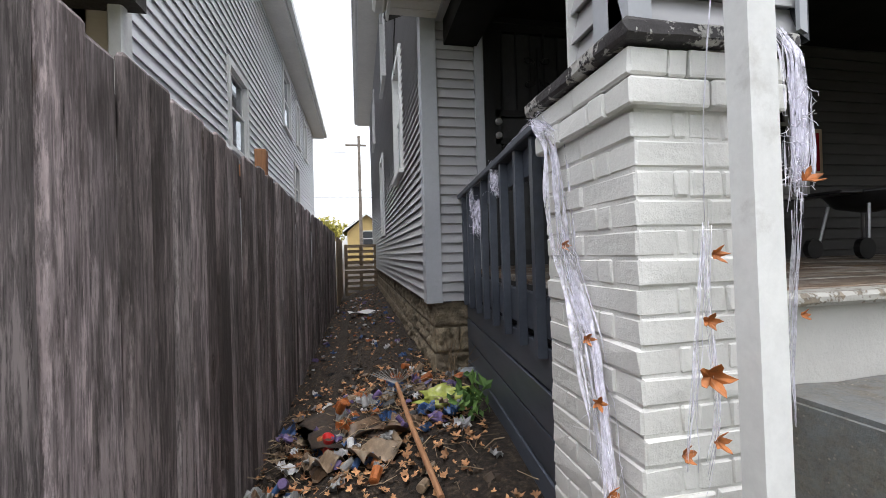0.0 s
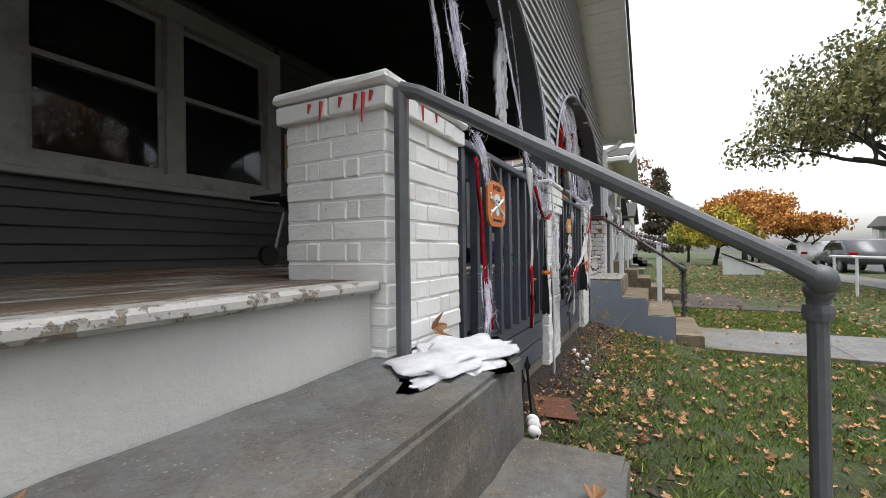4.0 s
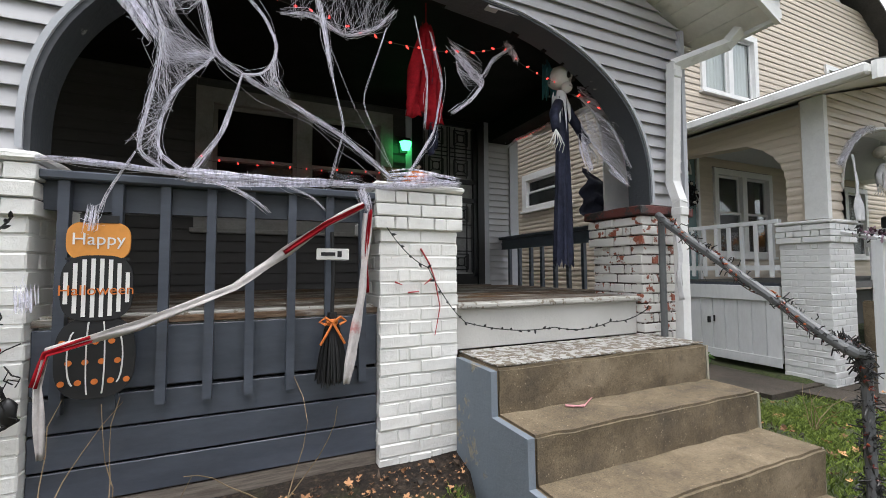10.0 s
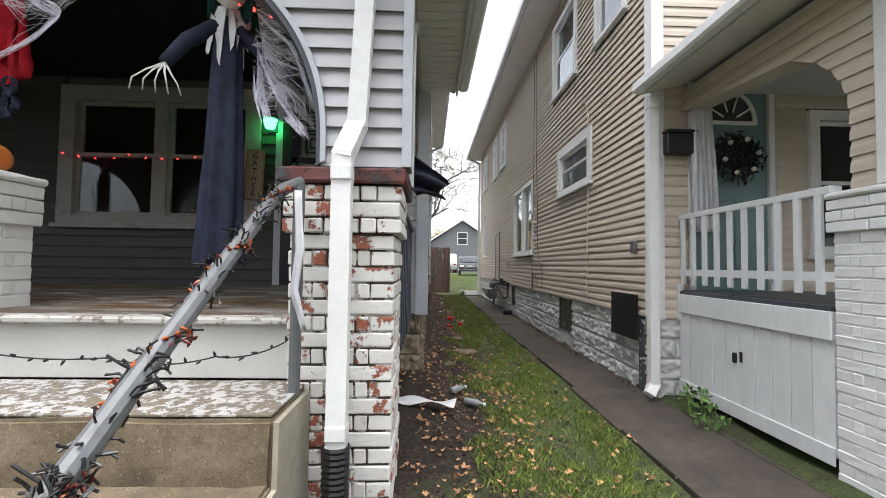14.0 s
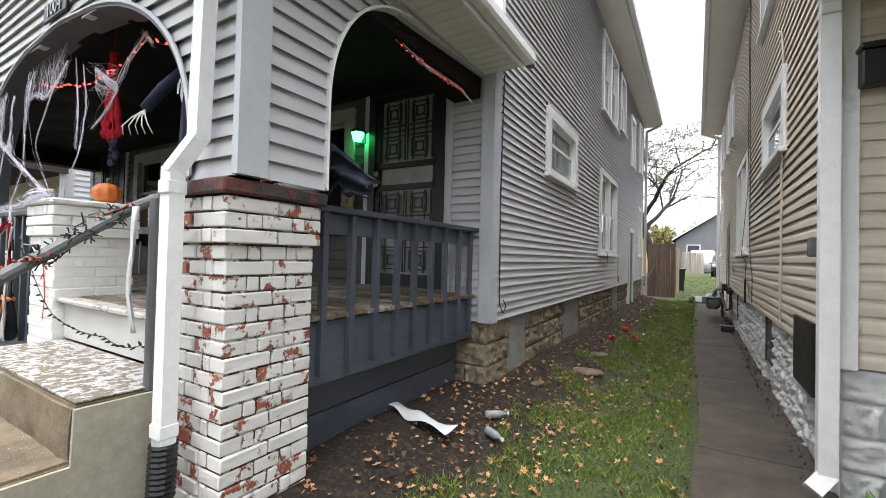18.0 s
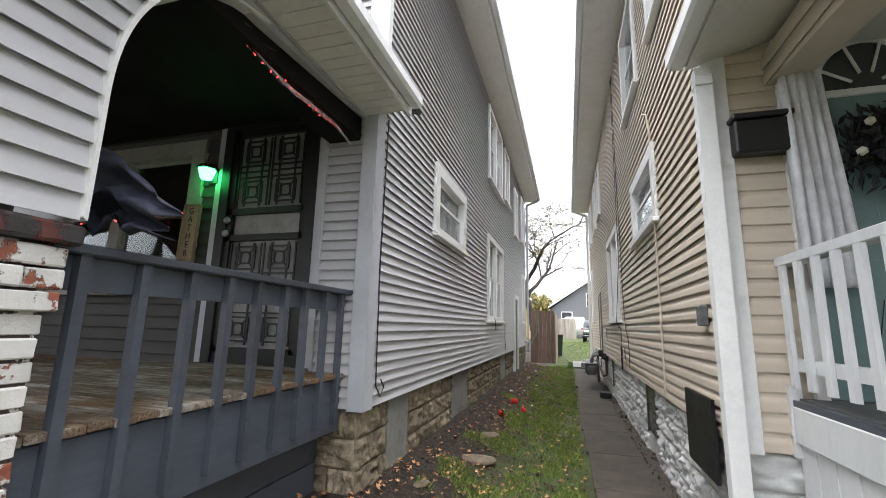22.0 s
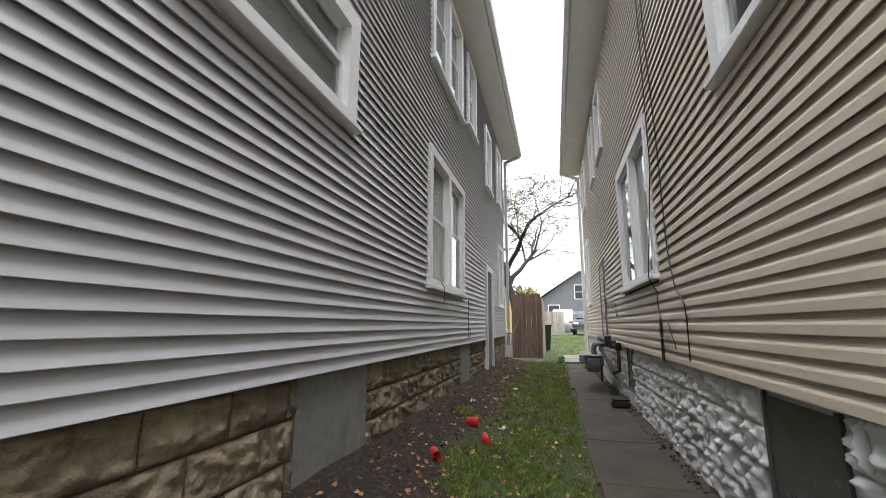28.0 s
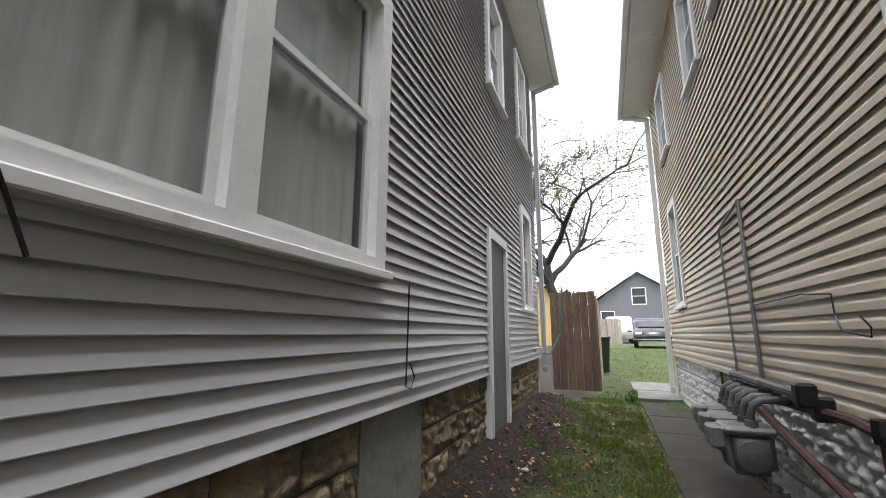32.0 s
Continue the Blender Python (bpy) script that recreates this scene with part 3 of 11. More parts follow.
def soil_and_grass():
    """Bare soil by the walls and in the narrow yard, thin lawn elsewhere, by the plan's own coordinates."""
    m, nd, lk, b = nodes_of("yard_ground")
    tc = nd.new("ShaderNodeTexCoord")
    v = tc.outputs["Object"]
    sep = nd.new("ShaderNodeSeparateXYZ")
    lk.new(v, sep.inputs[0])

    def math_node(op, a, c):
        n = nd.new("ShaderNodeMath")
        n.operation = op
        for s, q in zip(n.inputs, (a, c)):
            if isinstance(q, (int, float)):
                s.default_value = q
            else:
                lk.new(q, s)
        return n.outputs[0]

    def step(val, lo, hi):
        r = nd.new("ShaderNodeMapRange")
        r.inputs["From Min"].default_value, r.inputs["From Max"].default_value = lo, hi
        lk.new(val, r.inputs["Value"])
        return r.outputs[0]
    wob = noise_tex(nd, lk, v, 1.4, 6, 0.65)
    shift = math_node('MULTIPLY', math_node('SUBTRACT', wob, 0.5), 1.6)
    x = math_node('ADD', sep.outputs[0], shift)
    y = math_node('ADD', sep.outputs[1], shift)
    by_house = math_node('MULTIPLY', step(x, 9.62, 9.25), step(y, 0.9, 1.3))
    left_yard = math_node('MULTIPLY', step(x, 0.7, 0.5), step(y, 0.3, 0.9))
    front_bed = math_node('MULTIPLY', step(y, 0.3, 0.65), step(x, 9.1, 8.8))
    bare = math_node('MAXIMUM', math_node('MAXIMUM', by_house, left_yard), front_bed)
    patchy = ramp(nd, lk, noise_tex(nd, lk, v, 2.6, 6, 0.7), [(0.46, grey(0)), (0.62, grey(0.7))])
    bare = math_node('MAXIMUM', bare, patchy)
    soil = ramp(nd, lk, noise_tex(nd, lk, v, 28.0, 7, 0.72), [(0.34, (0.005, 0.0035, 0.0025, 1)), (0.52, (0.023, 0.0145, 0.009, 1)), (0.7, (0.09, 0.062, 0.04, 1))])
    turf = ramp(nd, lk, noise_tex(nd, lk, v, 45.0, 6, 0.7), [(0.34, (0.014, 0.024, 0.005, 1)), (0.52, (0.046, 0.072, 0.013, 1)), (0.7, (0.12, 0.115, 0.045, 1))])
    lk.new(mixed(nd, lk, bare, turf, soil), b.inputs["Base Color"])
    b.inputs["Roughness"].default_value = 0.95
    bp = nd.new("ShaderNodeBump")
    bp.inputs["Strength"].default_value, bp.inputs["Distance"].default_value = 0.9, 0.02
    lk.new(noise_tex(nd, lk, v, 55.0, 8, 0.75), bp.inputs["Height"])
    lk.new(bp.outputs[0], b.inputs["Normal"])
    return m


gm = ground_mesh()
gm.materials.append(soil_and_grass())
ground = tagged(new("ground", gm), "soil and thin autumn lawn around the houses", "ground", kind="structure")


# ---- openings ----
def double_hung(name, m, w, h, label, frame_w=0.09, trim=TRIM_WHITE, curtain=None, twin=False, proud=0.045, kind="structure", blind=None, group="windows", slider=False):
    """A sash window in its trim: local x along the wall, -y out, origin at the lower corner of the trim."""
    t = thing(name, m, label, "window", group, kind)
    f = frame_w
    part("window_frame", boxes((0, f, -proud, 0.05, 0, h), (w - f, w, -proud, 0.05, 0, h), (f, w - f, -proud, 0.05, h - f, h), (f, w - f, -proud, 0.05, 0, f * 0.55)), trim, t)
    part("window_sill", boxes((-0.03, w + 0.03, -proud - 0.035, -0.003, -0.045, -0.002), bevel=0.006), trim, t)
    bays = [(f, w / 2 - 0.06), (w / 2 + 0.06, w - f)] if twin else [(f, w - f)]
    if twin:
        part("mullion", boxes((w / 2 - 0.06, w / 2 + 0.06, -proud + 0.004, 0.05, f * 0.55, h - f)), trim, t)
    for a, b in bays:
        mid = h * 0.5
        for lo, hi, back in (((f * 0.55, h - f, 0.012 if a < w / 2 else 0.036),) if slider else ((f * 0.55, mid + 0.02, 0.012), (mid - 0.02, h - f, 0.038))):
            r = 0.035
            part("sash", boxes((a, a + r, back - 0.012, back + 0.012, lo, hi), (b - r, b, back - 0.012, back + 0.012, lo, hi),
                               (a + r, b - r, back - 0.012, back + 0.012, hi - r, hi), (a + r, b - r, back - 0.012, back + 0.012, lo, lo + r)), trim, t)
            g = part("pane", boxes((a + r, b - r, back - 0.002, back + 0.002, lo + r, hi - r)), GLASS, t)
            g.visible_shadow = False
        if blind:
            bm = bmesh.new()
            z = f * 0.6
            while z < h - f - 0.02:
                box(bm, a + 0.01, b - 0.01, 0.062, 0.066, z, z + 0.021)
                z += 0.026
            part("blind", bm, blind, t, "half-open slatted blind")
    if curtain:
        bm = bmesh.new()
        n = 60
        rows = []
        for zz in (f * 0.6, h - f):
            rows.append([bm.verts.new((f + (w - 2 * f) * i / n, 0.075 + 0.012 * math.sin(i * 1.7) + 0.004 * math.sin(i * 4.1), zz)) for i in range(n + 1)])
        for i in range(n):
            bm.faces.new((rows[0][i], rows[0][i + 1], rows[1][i + 1], rows[1][i]))
        part("curtain", bm, curtain, t, "drawn cloth curtain", smooth=True)
    # sheet across the opening and jambs hold the room's shade in their colour
    part("dark_reveal", boxes((f, w - f, 0.28, 0.3, 0.02, h - 0.02)), ROOM_SHADE, t)
    part("jamb", boxes((f - 0.02, f, 0.05, 0.28, 0, h), (w - f, w - f + 0.02, 0.05, 0.28, 0, h)), ROOM_SHADE, t)
    return t


CURTAIN_PALE = surface("pale_curtain", (0.78, 0.76, 0.7, 1), 0.9, vary=0.1, stretch=(3, 1, 0.2))
CURTAIN_GOLD = surface("gold_curtain", (0.66, 0.47, 0.13, 1), 0.9, vary=0.15, stretch=(3, 1, 0.2))
BLIND_PALE = surface("pale_blind", (0.6, 0.6, 0.57, 1), 0.7)

# holes: along the wall from HY0, in metres
R_WINDOWS = [(4.60, 6.02, 2.56, 3.36), (7.80, 9.63, 1.67, 3.24), (7.86, 9.55, 4.35, 5.85), (9.95, 10.75, 4.55, 5.85), (11.85, 12.65, 4.1, 5.45), (13.6, 14.4, 4.25, 5.75), (13.6, 14.4, 1.70, 3.2)]
R_DOOR = (11.75, 12.6, 0.42, 2.42)


def shell(name, spec, material, label):
    return tagged(part(name, boxes(*spec), material), label, "wall", kind="structure")


# ---- the grey house ----
core = surface("wall_core", (0.1, 0.1, 0.1, 1), 0.9)
wall_east = thing("wall_east", pose(HX1, HY0, 0, 0, 0, 90), "grey lapped vinyl siding on the long side wall", "wall", kind="structure")
holes = [(a - HY0, b - HY0, c, d) for a, b, c, d in R_WINDOWS] + [(R_DOOR[0] - HY0, R_DOOR[1] - HY0, 0, R_DOOR[3])]
siding(wall_east, pose(0, 0.0, 0), HY1 - HY0, SILL, EAVE, PITCH, holes, SIDING_GREY)
bm = bmesh.new()
us = sorted({0.05, HY1 - HY0 - 0.05} | {q for h in holes for q in h[:2]})
for a, b in zip(us, us[1:]):
    spans = [(0.97, EAVE)]
    for h in holes:
        if h[0] < (a + b) / 2 < h[1]:
            spans = cut_out(spans, h[2], h[3])
    for s, e in spans:
        box(bm, a, b, 0.036, 0.16, s, e)
part("wall_core", bm, core, wall_east)
part("corner_trim", boxes((-0.005, 0.11, -0.036, 0.02, SILL - 0.01, EAVE)), TRIM_GREY, wall_east, "pale grey corner trim")

wall_west = thing("wall_west", pose(HX0, HY1, 0, 0, 0, -90), "grey lapped siding on the narrow yard's wall", "wall", kind="structure")
L_WINDOWS = [(4.6, 5.5, 2.3, 3.7), (8.0, 9.0, 1.75, 3.3), (6.8, 7.8, 4.3, 5.7), (11.0, 12.0, 4.3, 5.7)]
holes_w = [(HY1 - b, HY1 - a, c, d) for a, b, c, d in L_WINDOWS]
siding(wall_west, pose(0, 0, 0), HY1 - HY0, SILL, EAVE, PITCH, holes_w, SIDING_GREY)
part("wall_core", boxes((0, HY1 - HY0, 0.036, 0.16, 0.97, 1.7), (0, HY1 - HY0, 0.2, 0.3, 1.7, EAVE)), core, wall_west)
part("corner_trim", boxes((HY1 - HY0 - 0.11, HY1 - HY0 + 0.005, -0.036, 0.02, SILL - 0.01, EAVE)), TRIM_GREY, wall_west, "pale grey corner trim")

# porch back wall with two doors and two window pairs
DOOR_R, DOOR_L = (7.40, 8.32), (0.97, 1.89)
WIN_R, WIN_L = (5.30, 7.18), (2.22, 4.10)
WZ0, WZ1 = 1.80, 3.12
wall_front = thing("wall_front", pose(HX0, HY0, 0), "grey clapboard wall at the back of the porch with shade put in its colour", "wall", kind="structure")
holes_f = [(a - HX0, b - HX0, 0, 3.25) for a, b in (DOOR_R, DOOR_L)] + [(a - HX0, b - HX0, WZ0, WZ1) for a, b in (WIN_R, WIN_L)]
holes_mid = holes_f + [(DOOR_R[1] - HX0 - 0.0, HX1 - HX0 - 0.08, 0, 9), (0.08, DOOR_L[0] - HX0, 0, 9)]
# middle courses take the shade-darkened grey, the ends by the doors the plain one
siding(wall_front, pose(0, 0, 0), HX1 - HX0, SILL, 3.3, 0.1, holes_mid, PORCH_SHADED)
siding(wall_front, pose(DOOR_R[1] - HX0, 0, 0), HX1 - DOOR_R[1] - 0.085, SILL, 3.3, PITCH, [], SIDING_GREY)
siding(wall_front, pose(0.085, 0, 0), DOOR_L[0] - HX0 - 0.085, SILL, 3.3, PITCH, [], SIDING_GREY)
siding(wall_front, pose(0, 0, 0), HX1 - HX0, 3.3, EAVE, PITCH, [(1.2, 2.4, 4.3, 5.6), (5.9, 7.1, 4.3, 5.6)], SIDING_GREY)
bm = bmesh.new()
us = sorted({0.0, HX1 - HX0} | {q for h in holes_f for q in h[:2]})
for a, b in zip(us, us[1:]):
    spans = [(0.1, EAVE)]
    for h in holes_f:
        if h[0] < (a + b) / 2 < h[1]:
            spans = cut_out(spans, h[2], h[3])
    for s, e in spans:
        box(bm, a, b, 0.036, 0.16, max(s, SILL - 0.004), e)
part("wall_core", bm, core, wall_front)
part("corner_trim", boxes((HX1 - HX0 - 0.085, HX1 - HX0 + 0.036, -0.036, 0.0, SILL - 0.01, EAVE), (-0.036, 0.085, -0.036, 0.0, SILL - 0.01, EAVE)), TRIM_GREY, wall_front, "pale grey corner trim")
shell("wall_back", [(HX0, HX1, HY1 - 0.16, HY1, 0.1, EAVE)], SIDING_GREY, "grey rear wall")
# added dark sheet behind the panes, coloured as the shade of unlit rooms
shell("room_wall", [(HX0 + 0.35, HX1 - 0.35, HY0 + 1.2, HY0 + 1.3, 0.2, EAVE)], ROOM_SHADE, "added dark sheet for the unlit room behind the front windows")

for i, (a, b, c, d) in enumerate(R_WINDOWS):
    double_hung("window_%d" % (i + 1), pose(HX1, a, c, 0, 0, 90), b - a, d - c,
                ("small deep-set white framed side window" if i == 0 else "wide white double window with drawn pale curtains" if i == 1 else "white framed sash window on grey siding"),
                0.13 if i == 0 else 0.1, twin=(i in (1, 2)), curtain=CURTAIN_PALE, proud=0.05, blind=BLIND_PALE if i == 0 else None)
for i, (a, b, c, d) in enumerate(L_WINDOWS):
    double_hung("window_%d" % (i + 8), pose(HX0, b, c, 0, 0, -90), b - a, d - c, "white framed sash window over the narrow yard", 0.09)
for i, (a, b) in enumerate((WIN_R, WIN_L)):
    double_hung("window_%d" % (i + 12), pose(a, HY0, WZ0), b - a, WZ1 - WZ0, "wide twin sash porch window in grimy white trim darkened for porch shade", 0.14, twin=True, proud=0.04, trim=TRIM_SHADED_GRIMY)
for i, a in enumerate((1.71, 6.41)):
    double_hung("window_%d" % (i + 14), pose(a, HY0, 4.3), 1.2, 1.3, "upper front sash window", 0.1)


def security_door(m, name, scrolls=False):
    """Black iron security door with patterned grilles over a pale screen: local x along, -y out."""
    d = thing(name, m, "black iron security door with patterned grilles and pale panels", "door", "porch doors", "structure")
    w, h = 0.92, 2.03
    part("door_frame", boxes((0, 0.085, -0.05, 0.1, 0, h), (w - 0.085, w, -0.05, 0.1, 0, h), (0.085, w - 0.085, -0.05, 0.1, h - 0.09, h)), BLACK_IRON, d)
    part("screen_panel", boxes((0.085, w - 0.085, 0.012, 0.03, 0.03, h - 0.09)), DOOR_DARK if scrolls else SCREEN, d, "dark screen behind the bars" if scrolls else "pale screen behind the grille")
    mid = 0.98
    bm = boxes((0.085, w - 0.085, -0.03, 0.01, 0.02, 0.14), (0.085, w - 0.085, -0.03, 0.01, mid, mid + 0.05), (0.085, w - 0.085, -0.03, 0.01, mid + 0.22, mid + 0.27),
               (0.085, w - 0.085, -0.03, 0.01, h - 0.15, h - 0.09), (0.085, 0.135, -0.03, 0.01, 0.1, h - 0.1), (w - 0.135, w - 0.085, -0.03, 0.01, 0.1, h - 0.1))
    part("door_rails", bm, BLACK_IRON, d)
    if scrolls:
        for z0, z1 in ((0.14, mid), (mid + 0.27, h - 0.15)):
            zc = (z0 + z1) / 2
            for x in np.linspace(0.16, 0.76, 6):
                part("bar", boxes((x - 0.006, x + 0.006, -0.022, -0.01, z0, z1)), BLACK_IRON, d)
            bm = bmesh.new()
            for sx in (-1, 1):
                for sz in (-1, 1):
                    turn = [(0.46 + sx * (0.02 + 0.075 * (1 - a / 7) * (1 - math.cos(a))), -0.024, zc + sz * (0.05 + 0.06 * (1 - a / 9) * math.sin(a) + 0.012 * a)) for a in np.linspace(0, 5.6, 18)]
                    tube(bm, turn, 0.007, 5)
            tube(bm, [(0.46, -0.024, zc - 0.2), (0.46, -0.024, zc + 0.2)], 0.008, 5)
            part("scroll", bm, BLACK_IRON, d, "wrought iron scrollwork")
    for z0, z1 in () if scrolls else ((0.16, mid - 0.02), (mid + 0.29, h - 0.17)):
        for x0, x1 in ((0.155, 0.445), (0.475, 0.765)):
            bm = bmesh.new()
            s = 0.012
            cx = (x0 + x1) / 2
            for x in (x0, cx - 0.075, cx + 0.075, x1):
                box(bm, x - s / 2, x + s / 2, -0.022, -0.01, z0, z1)
            for zc in (z0 + 0.12, z1 - 0.12):
                for q in (0.09, 0.045):
                    for dz in (-q, q):
                        box(bm, cx - q, cx + q, -0.024, -0.012, zc + dz - s / 2, zc + dz + s / 2)
                    for dx in (-q, q):
                        box(bm, cx + dx - s / 2, cx + dx + s / 2, -0.024, -0.012, zc - q, zc + q)
                for sx in (-1, 1):
                    for sz in (-1, 1):
                        tube(bm, [(cx + sx * 0.03, -0.018, zc + sz * 0.03), (cx + sx * 0.09, -0.018, zc + sz * 0.09)], 0.006, 4)
            for z in (z0 + 0.245, (z0 + z1) / 2, z1 - 0.245):
                box(bm, x0, x1, -0.022, -0.01, z - s / 2, z + s / 2)
            part("grille", bm, BLACK_IRON, d, "geometric iron grille")
    for z in (mid + 0.06, mid + 0.17):
        part("knob", lathe(bmesh.new(), [(0.008, 0), (0.026, 0.01), (0.03, 0.025), (0.02, 0.04)], 12), METAL_GREY, d, "round metal door knob").matrix_local = pose(0.11, -0.03, z, 90)
    part("casing", boxes((-0.07, 0, -0.035, 0.0, 0, h + 0.02), (w, w + 0.07, -0.035, 0.0, 0, h + 0.02), (-0.07, w + 0.07, -0.035, 0.0, h + 0.02, h + 0.1)), TRIM_GREY, d)
    part("sill", boxes((-0.05, w + 0.05, -0.1, 0.02, -0.012, 0.018)), BOARD_RAW, d)
    return d


security_door(pose(DOOR_R[0], HY0, FLOOR), "door_1")
security_door(pose(DOOR_L[0], HY0, FLOOR), "door_2", True)

# side door, a boarded grey panel
sd = thing("door_3", pose(HX1, R_DOOR[0], R_DOOR[2], 0, 0, 90), "boarded-up grey side door in white casing", "door", kind="structure")
part("door_panel", boxes((0.09, 0.76, -0.01, 0.03, 0, 1.9)), surface("grey_door_board", (0.17, 0.18, 0.18, 1), 0.7, vary=0.2, stretch=(1, 1, 0.2)), sd)
part("casing", boxes((0, 0.09, -0.045, 0.03, -0.1, 2.0), (0.76, 0.85, -0.045, 0.03, -0.1, 2.0), (0.09, 0.76, -0.045, 0.03, 1.9, 2.0)), TRIM_WHITE, sd)


def blocks(parent, m, length, z0, z1, material, course=0.2, long=0.4, seed=1, bulge=0.03, skip=()):
    """Rock-faced foundation blocks, each a piece of its own."""
    rnd = random.Random(seed)
    shapes = []
    for s in range(4):
        bm = bmesh.new()
        nx, nz = 21, 12
        front = {}
        for i in range(nx):
            for k in range(nz):
                edge = i in (0, nx - 1) or k in (0, nz - 1)
                q = Vector((i * 0.55 + s * 9, k * 0.85 + 0.3 * i, s))
                chip = noise.voronoi(Vector((i * 0.2 + s * 9, k * 0.36 + 0.06 * i, s * 3.0)))[0][0]
                d = 0.0 if edge else bulge * (1.45 - 1.9 * chip + 0.35 * noise.noise(q * 1.6)) * min(1.0, 0.45 + 0.35 * min(i, nx - 1 - i, k, nz - 1 - k))
                front[i, k] = bm.verts.new((0.006 + (long - 0.012) * i / (nx - 1), -max(0.004, d), 0.006 + (course - 0.012) * k / (nz - 1)))
        for i in range(nx - 1):
            for k in range(nz - 1):
                bm.faces.new((front[i, k], front[i + 1, k], front[i + 1, k + 1], front[i, k + 1]))
        c = [(0, 0), (nx - 1, 0), (nx - 1, nz - 1), (0, nz - 1)]
        back = [bm.verts.new((front[q].co.x, 0.05, front[q].co.z)) for q in c]
        for j in range(4):
            a, b = c[j], c[(j + 1) % 4]
            if a[1] == b[1]:
                rng = range(min(a[0], b[0]), max(a[0], b[0]) + 1)
                line = [front[i, a[1]] for i in (rng if a[0] < b[0] else reversed(rng))]
            else:
                rng = range(min(a[1], b[1]), max(a[1], b[1]) + 1)
                line = [front[a[0], k] for k in (rng if a[1] < b[1] else reversed(rng))]
            bm.faces.new([back[j]] + line + [back[(j + 1) % 4]])
        bmesh.ops.recalc_face_normals(bm, faces=bm.faces[:])
        me = bpy.data.meshes.new("block")
        bm.to_mesh(me)
        bm.free()
        me.shade_smooth()
        me.materials.append(material)
        shapes.append(me)
    row = 0
    z = z1 - course
    while z > z0 - course:
        u = -(row % 2) * long / 2
        while u < length - 0.02:
            a, b = max(u, 0), min(u + long, length)
            spans = [(a, b)] if b - a > 0.06 else []
            for s0, s1 in skip:
                spans = [q for sp in [spans] for q in cut_out(sp, s0, s1)]
            for a2, b2 in spans:
                if b2 - a2 > 0.05:
                    ob = new("block", rnd.choice(shapes))
                    ob.parent = parent
                    ob.matrix_local = m @ Matrix.Translation((a2, 0, z)) @ Matrix.Diagonal(((b2 - a2) / long, 1, 1, 1))
            u += long
        z -= course
        row += 1


fnd = thing("foundation_east", pose(HX1 - 0.03, HY0 + 0.03, 0, 0, 0, 90), "brown rock-faced block foundation with smooth cement patches", "foundation", kind="structure")
PATCH = [(0.5, 0.95), (2.45, 3.3), (6.4, 7.1), (8.6, 9.5)]
blocks(fnd, pose(0, 0, 0), HY1 - HY0 - 0.03, 0.2, SILL - 0.005, STONE_BROWN, skip=PATCH)
part("mortar", boxes((0.03, HY1 - HY0 - 0.03, 0.006, 0.14, 0.0, SILL - 0.005)), surface("brown_mortar", (0.13, 0.11, 0.085, 1), 0.95, vary=0.25), fnd)
for a, b in PATCH[:3]:
    part("cement_patch", boxes((a, b, -0.012, 0.004, 0.1, SILL - 0.01)), CEMENT, fnd, "smooth grey cement patch")
fnf = thing("foundation_front", pose(HX0 + 0.03, HY0 + 0.03, 0), "rock-faced block foundation under the corner", "foundation", kind="structure")
blocks(fnf, pose(0, 0, 0), HX1 - HX0 - 0.06, 0.2, SILL - 0.005, STONE_BROWN, seed=3, skip=[(0.5, 7.6)])
part("mortar", boxes((0, HX1 - HX0 - 0.06, 0.006, 0.13, 0.0, SILL - 0.005)), STONE_BROWN, fnf)
fnw = thing("foundation_west", pose(HX0 + 0.03, HY1, 0, 0, 0, -90), "dark brown rock-faced block foundation", "foundation", kind="structure")
blocks(fnw, pose(0, 0, 0), HY1 - HY0 - 0.03, 0.2, SILL - 0.005, STONE_BROWN, seed=5)
part("mortar", boxes((0, HY1 - HY0 - 0.03, 0.006, 0.14, 0.0, SILL - 0.005)), STONE_BROWN, fnw)


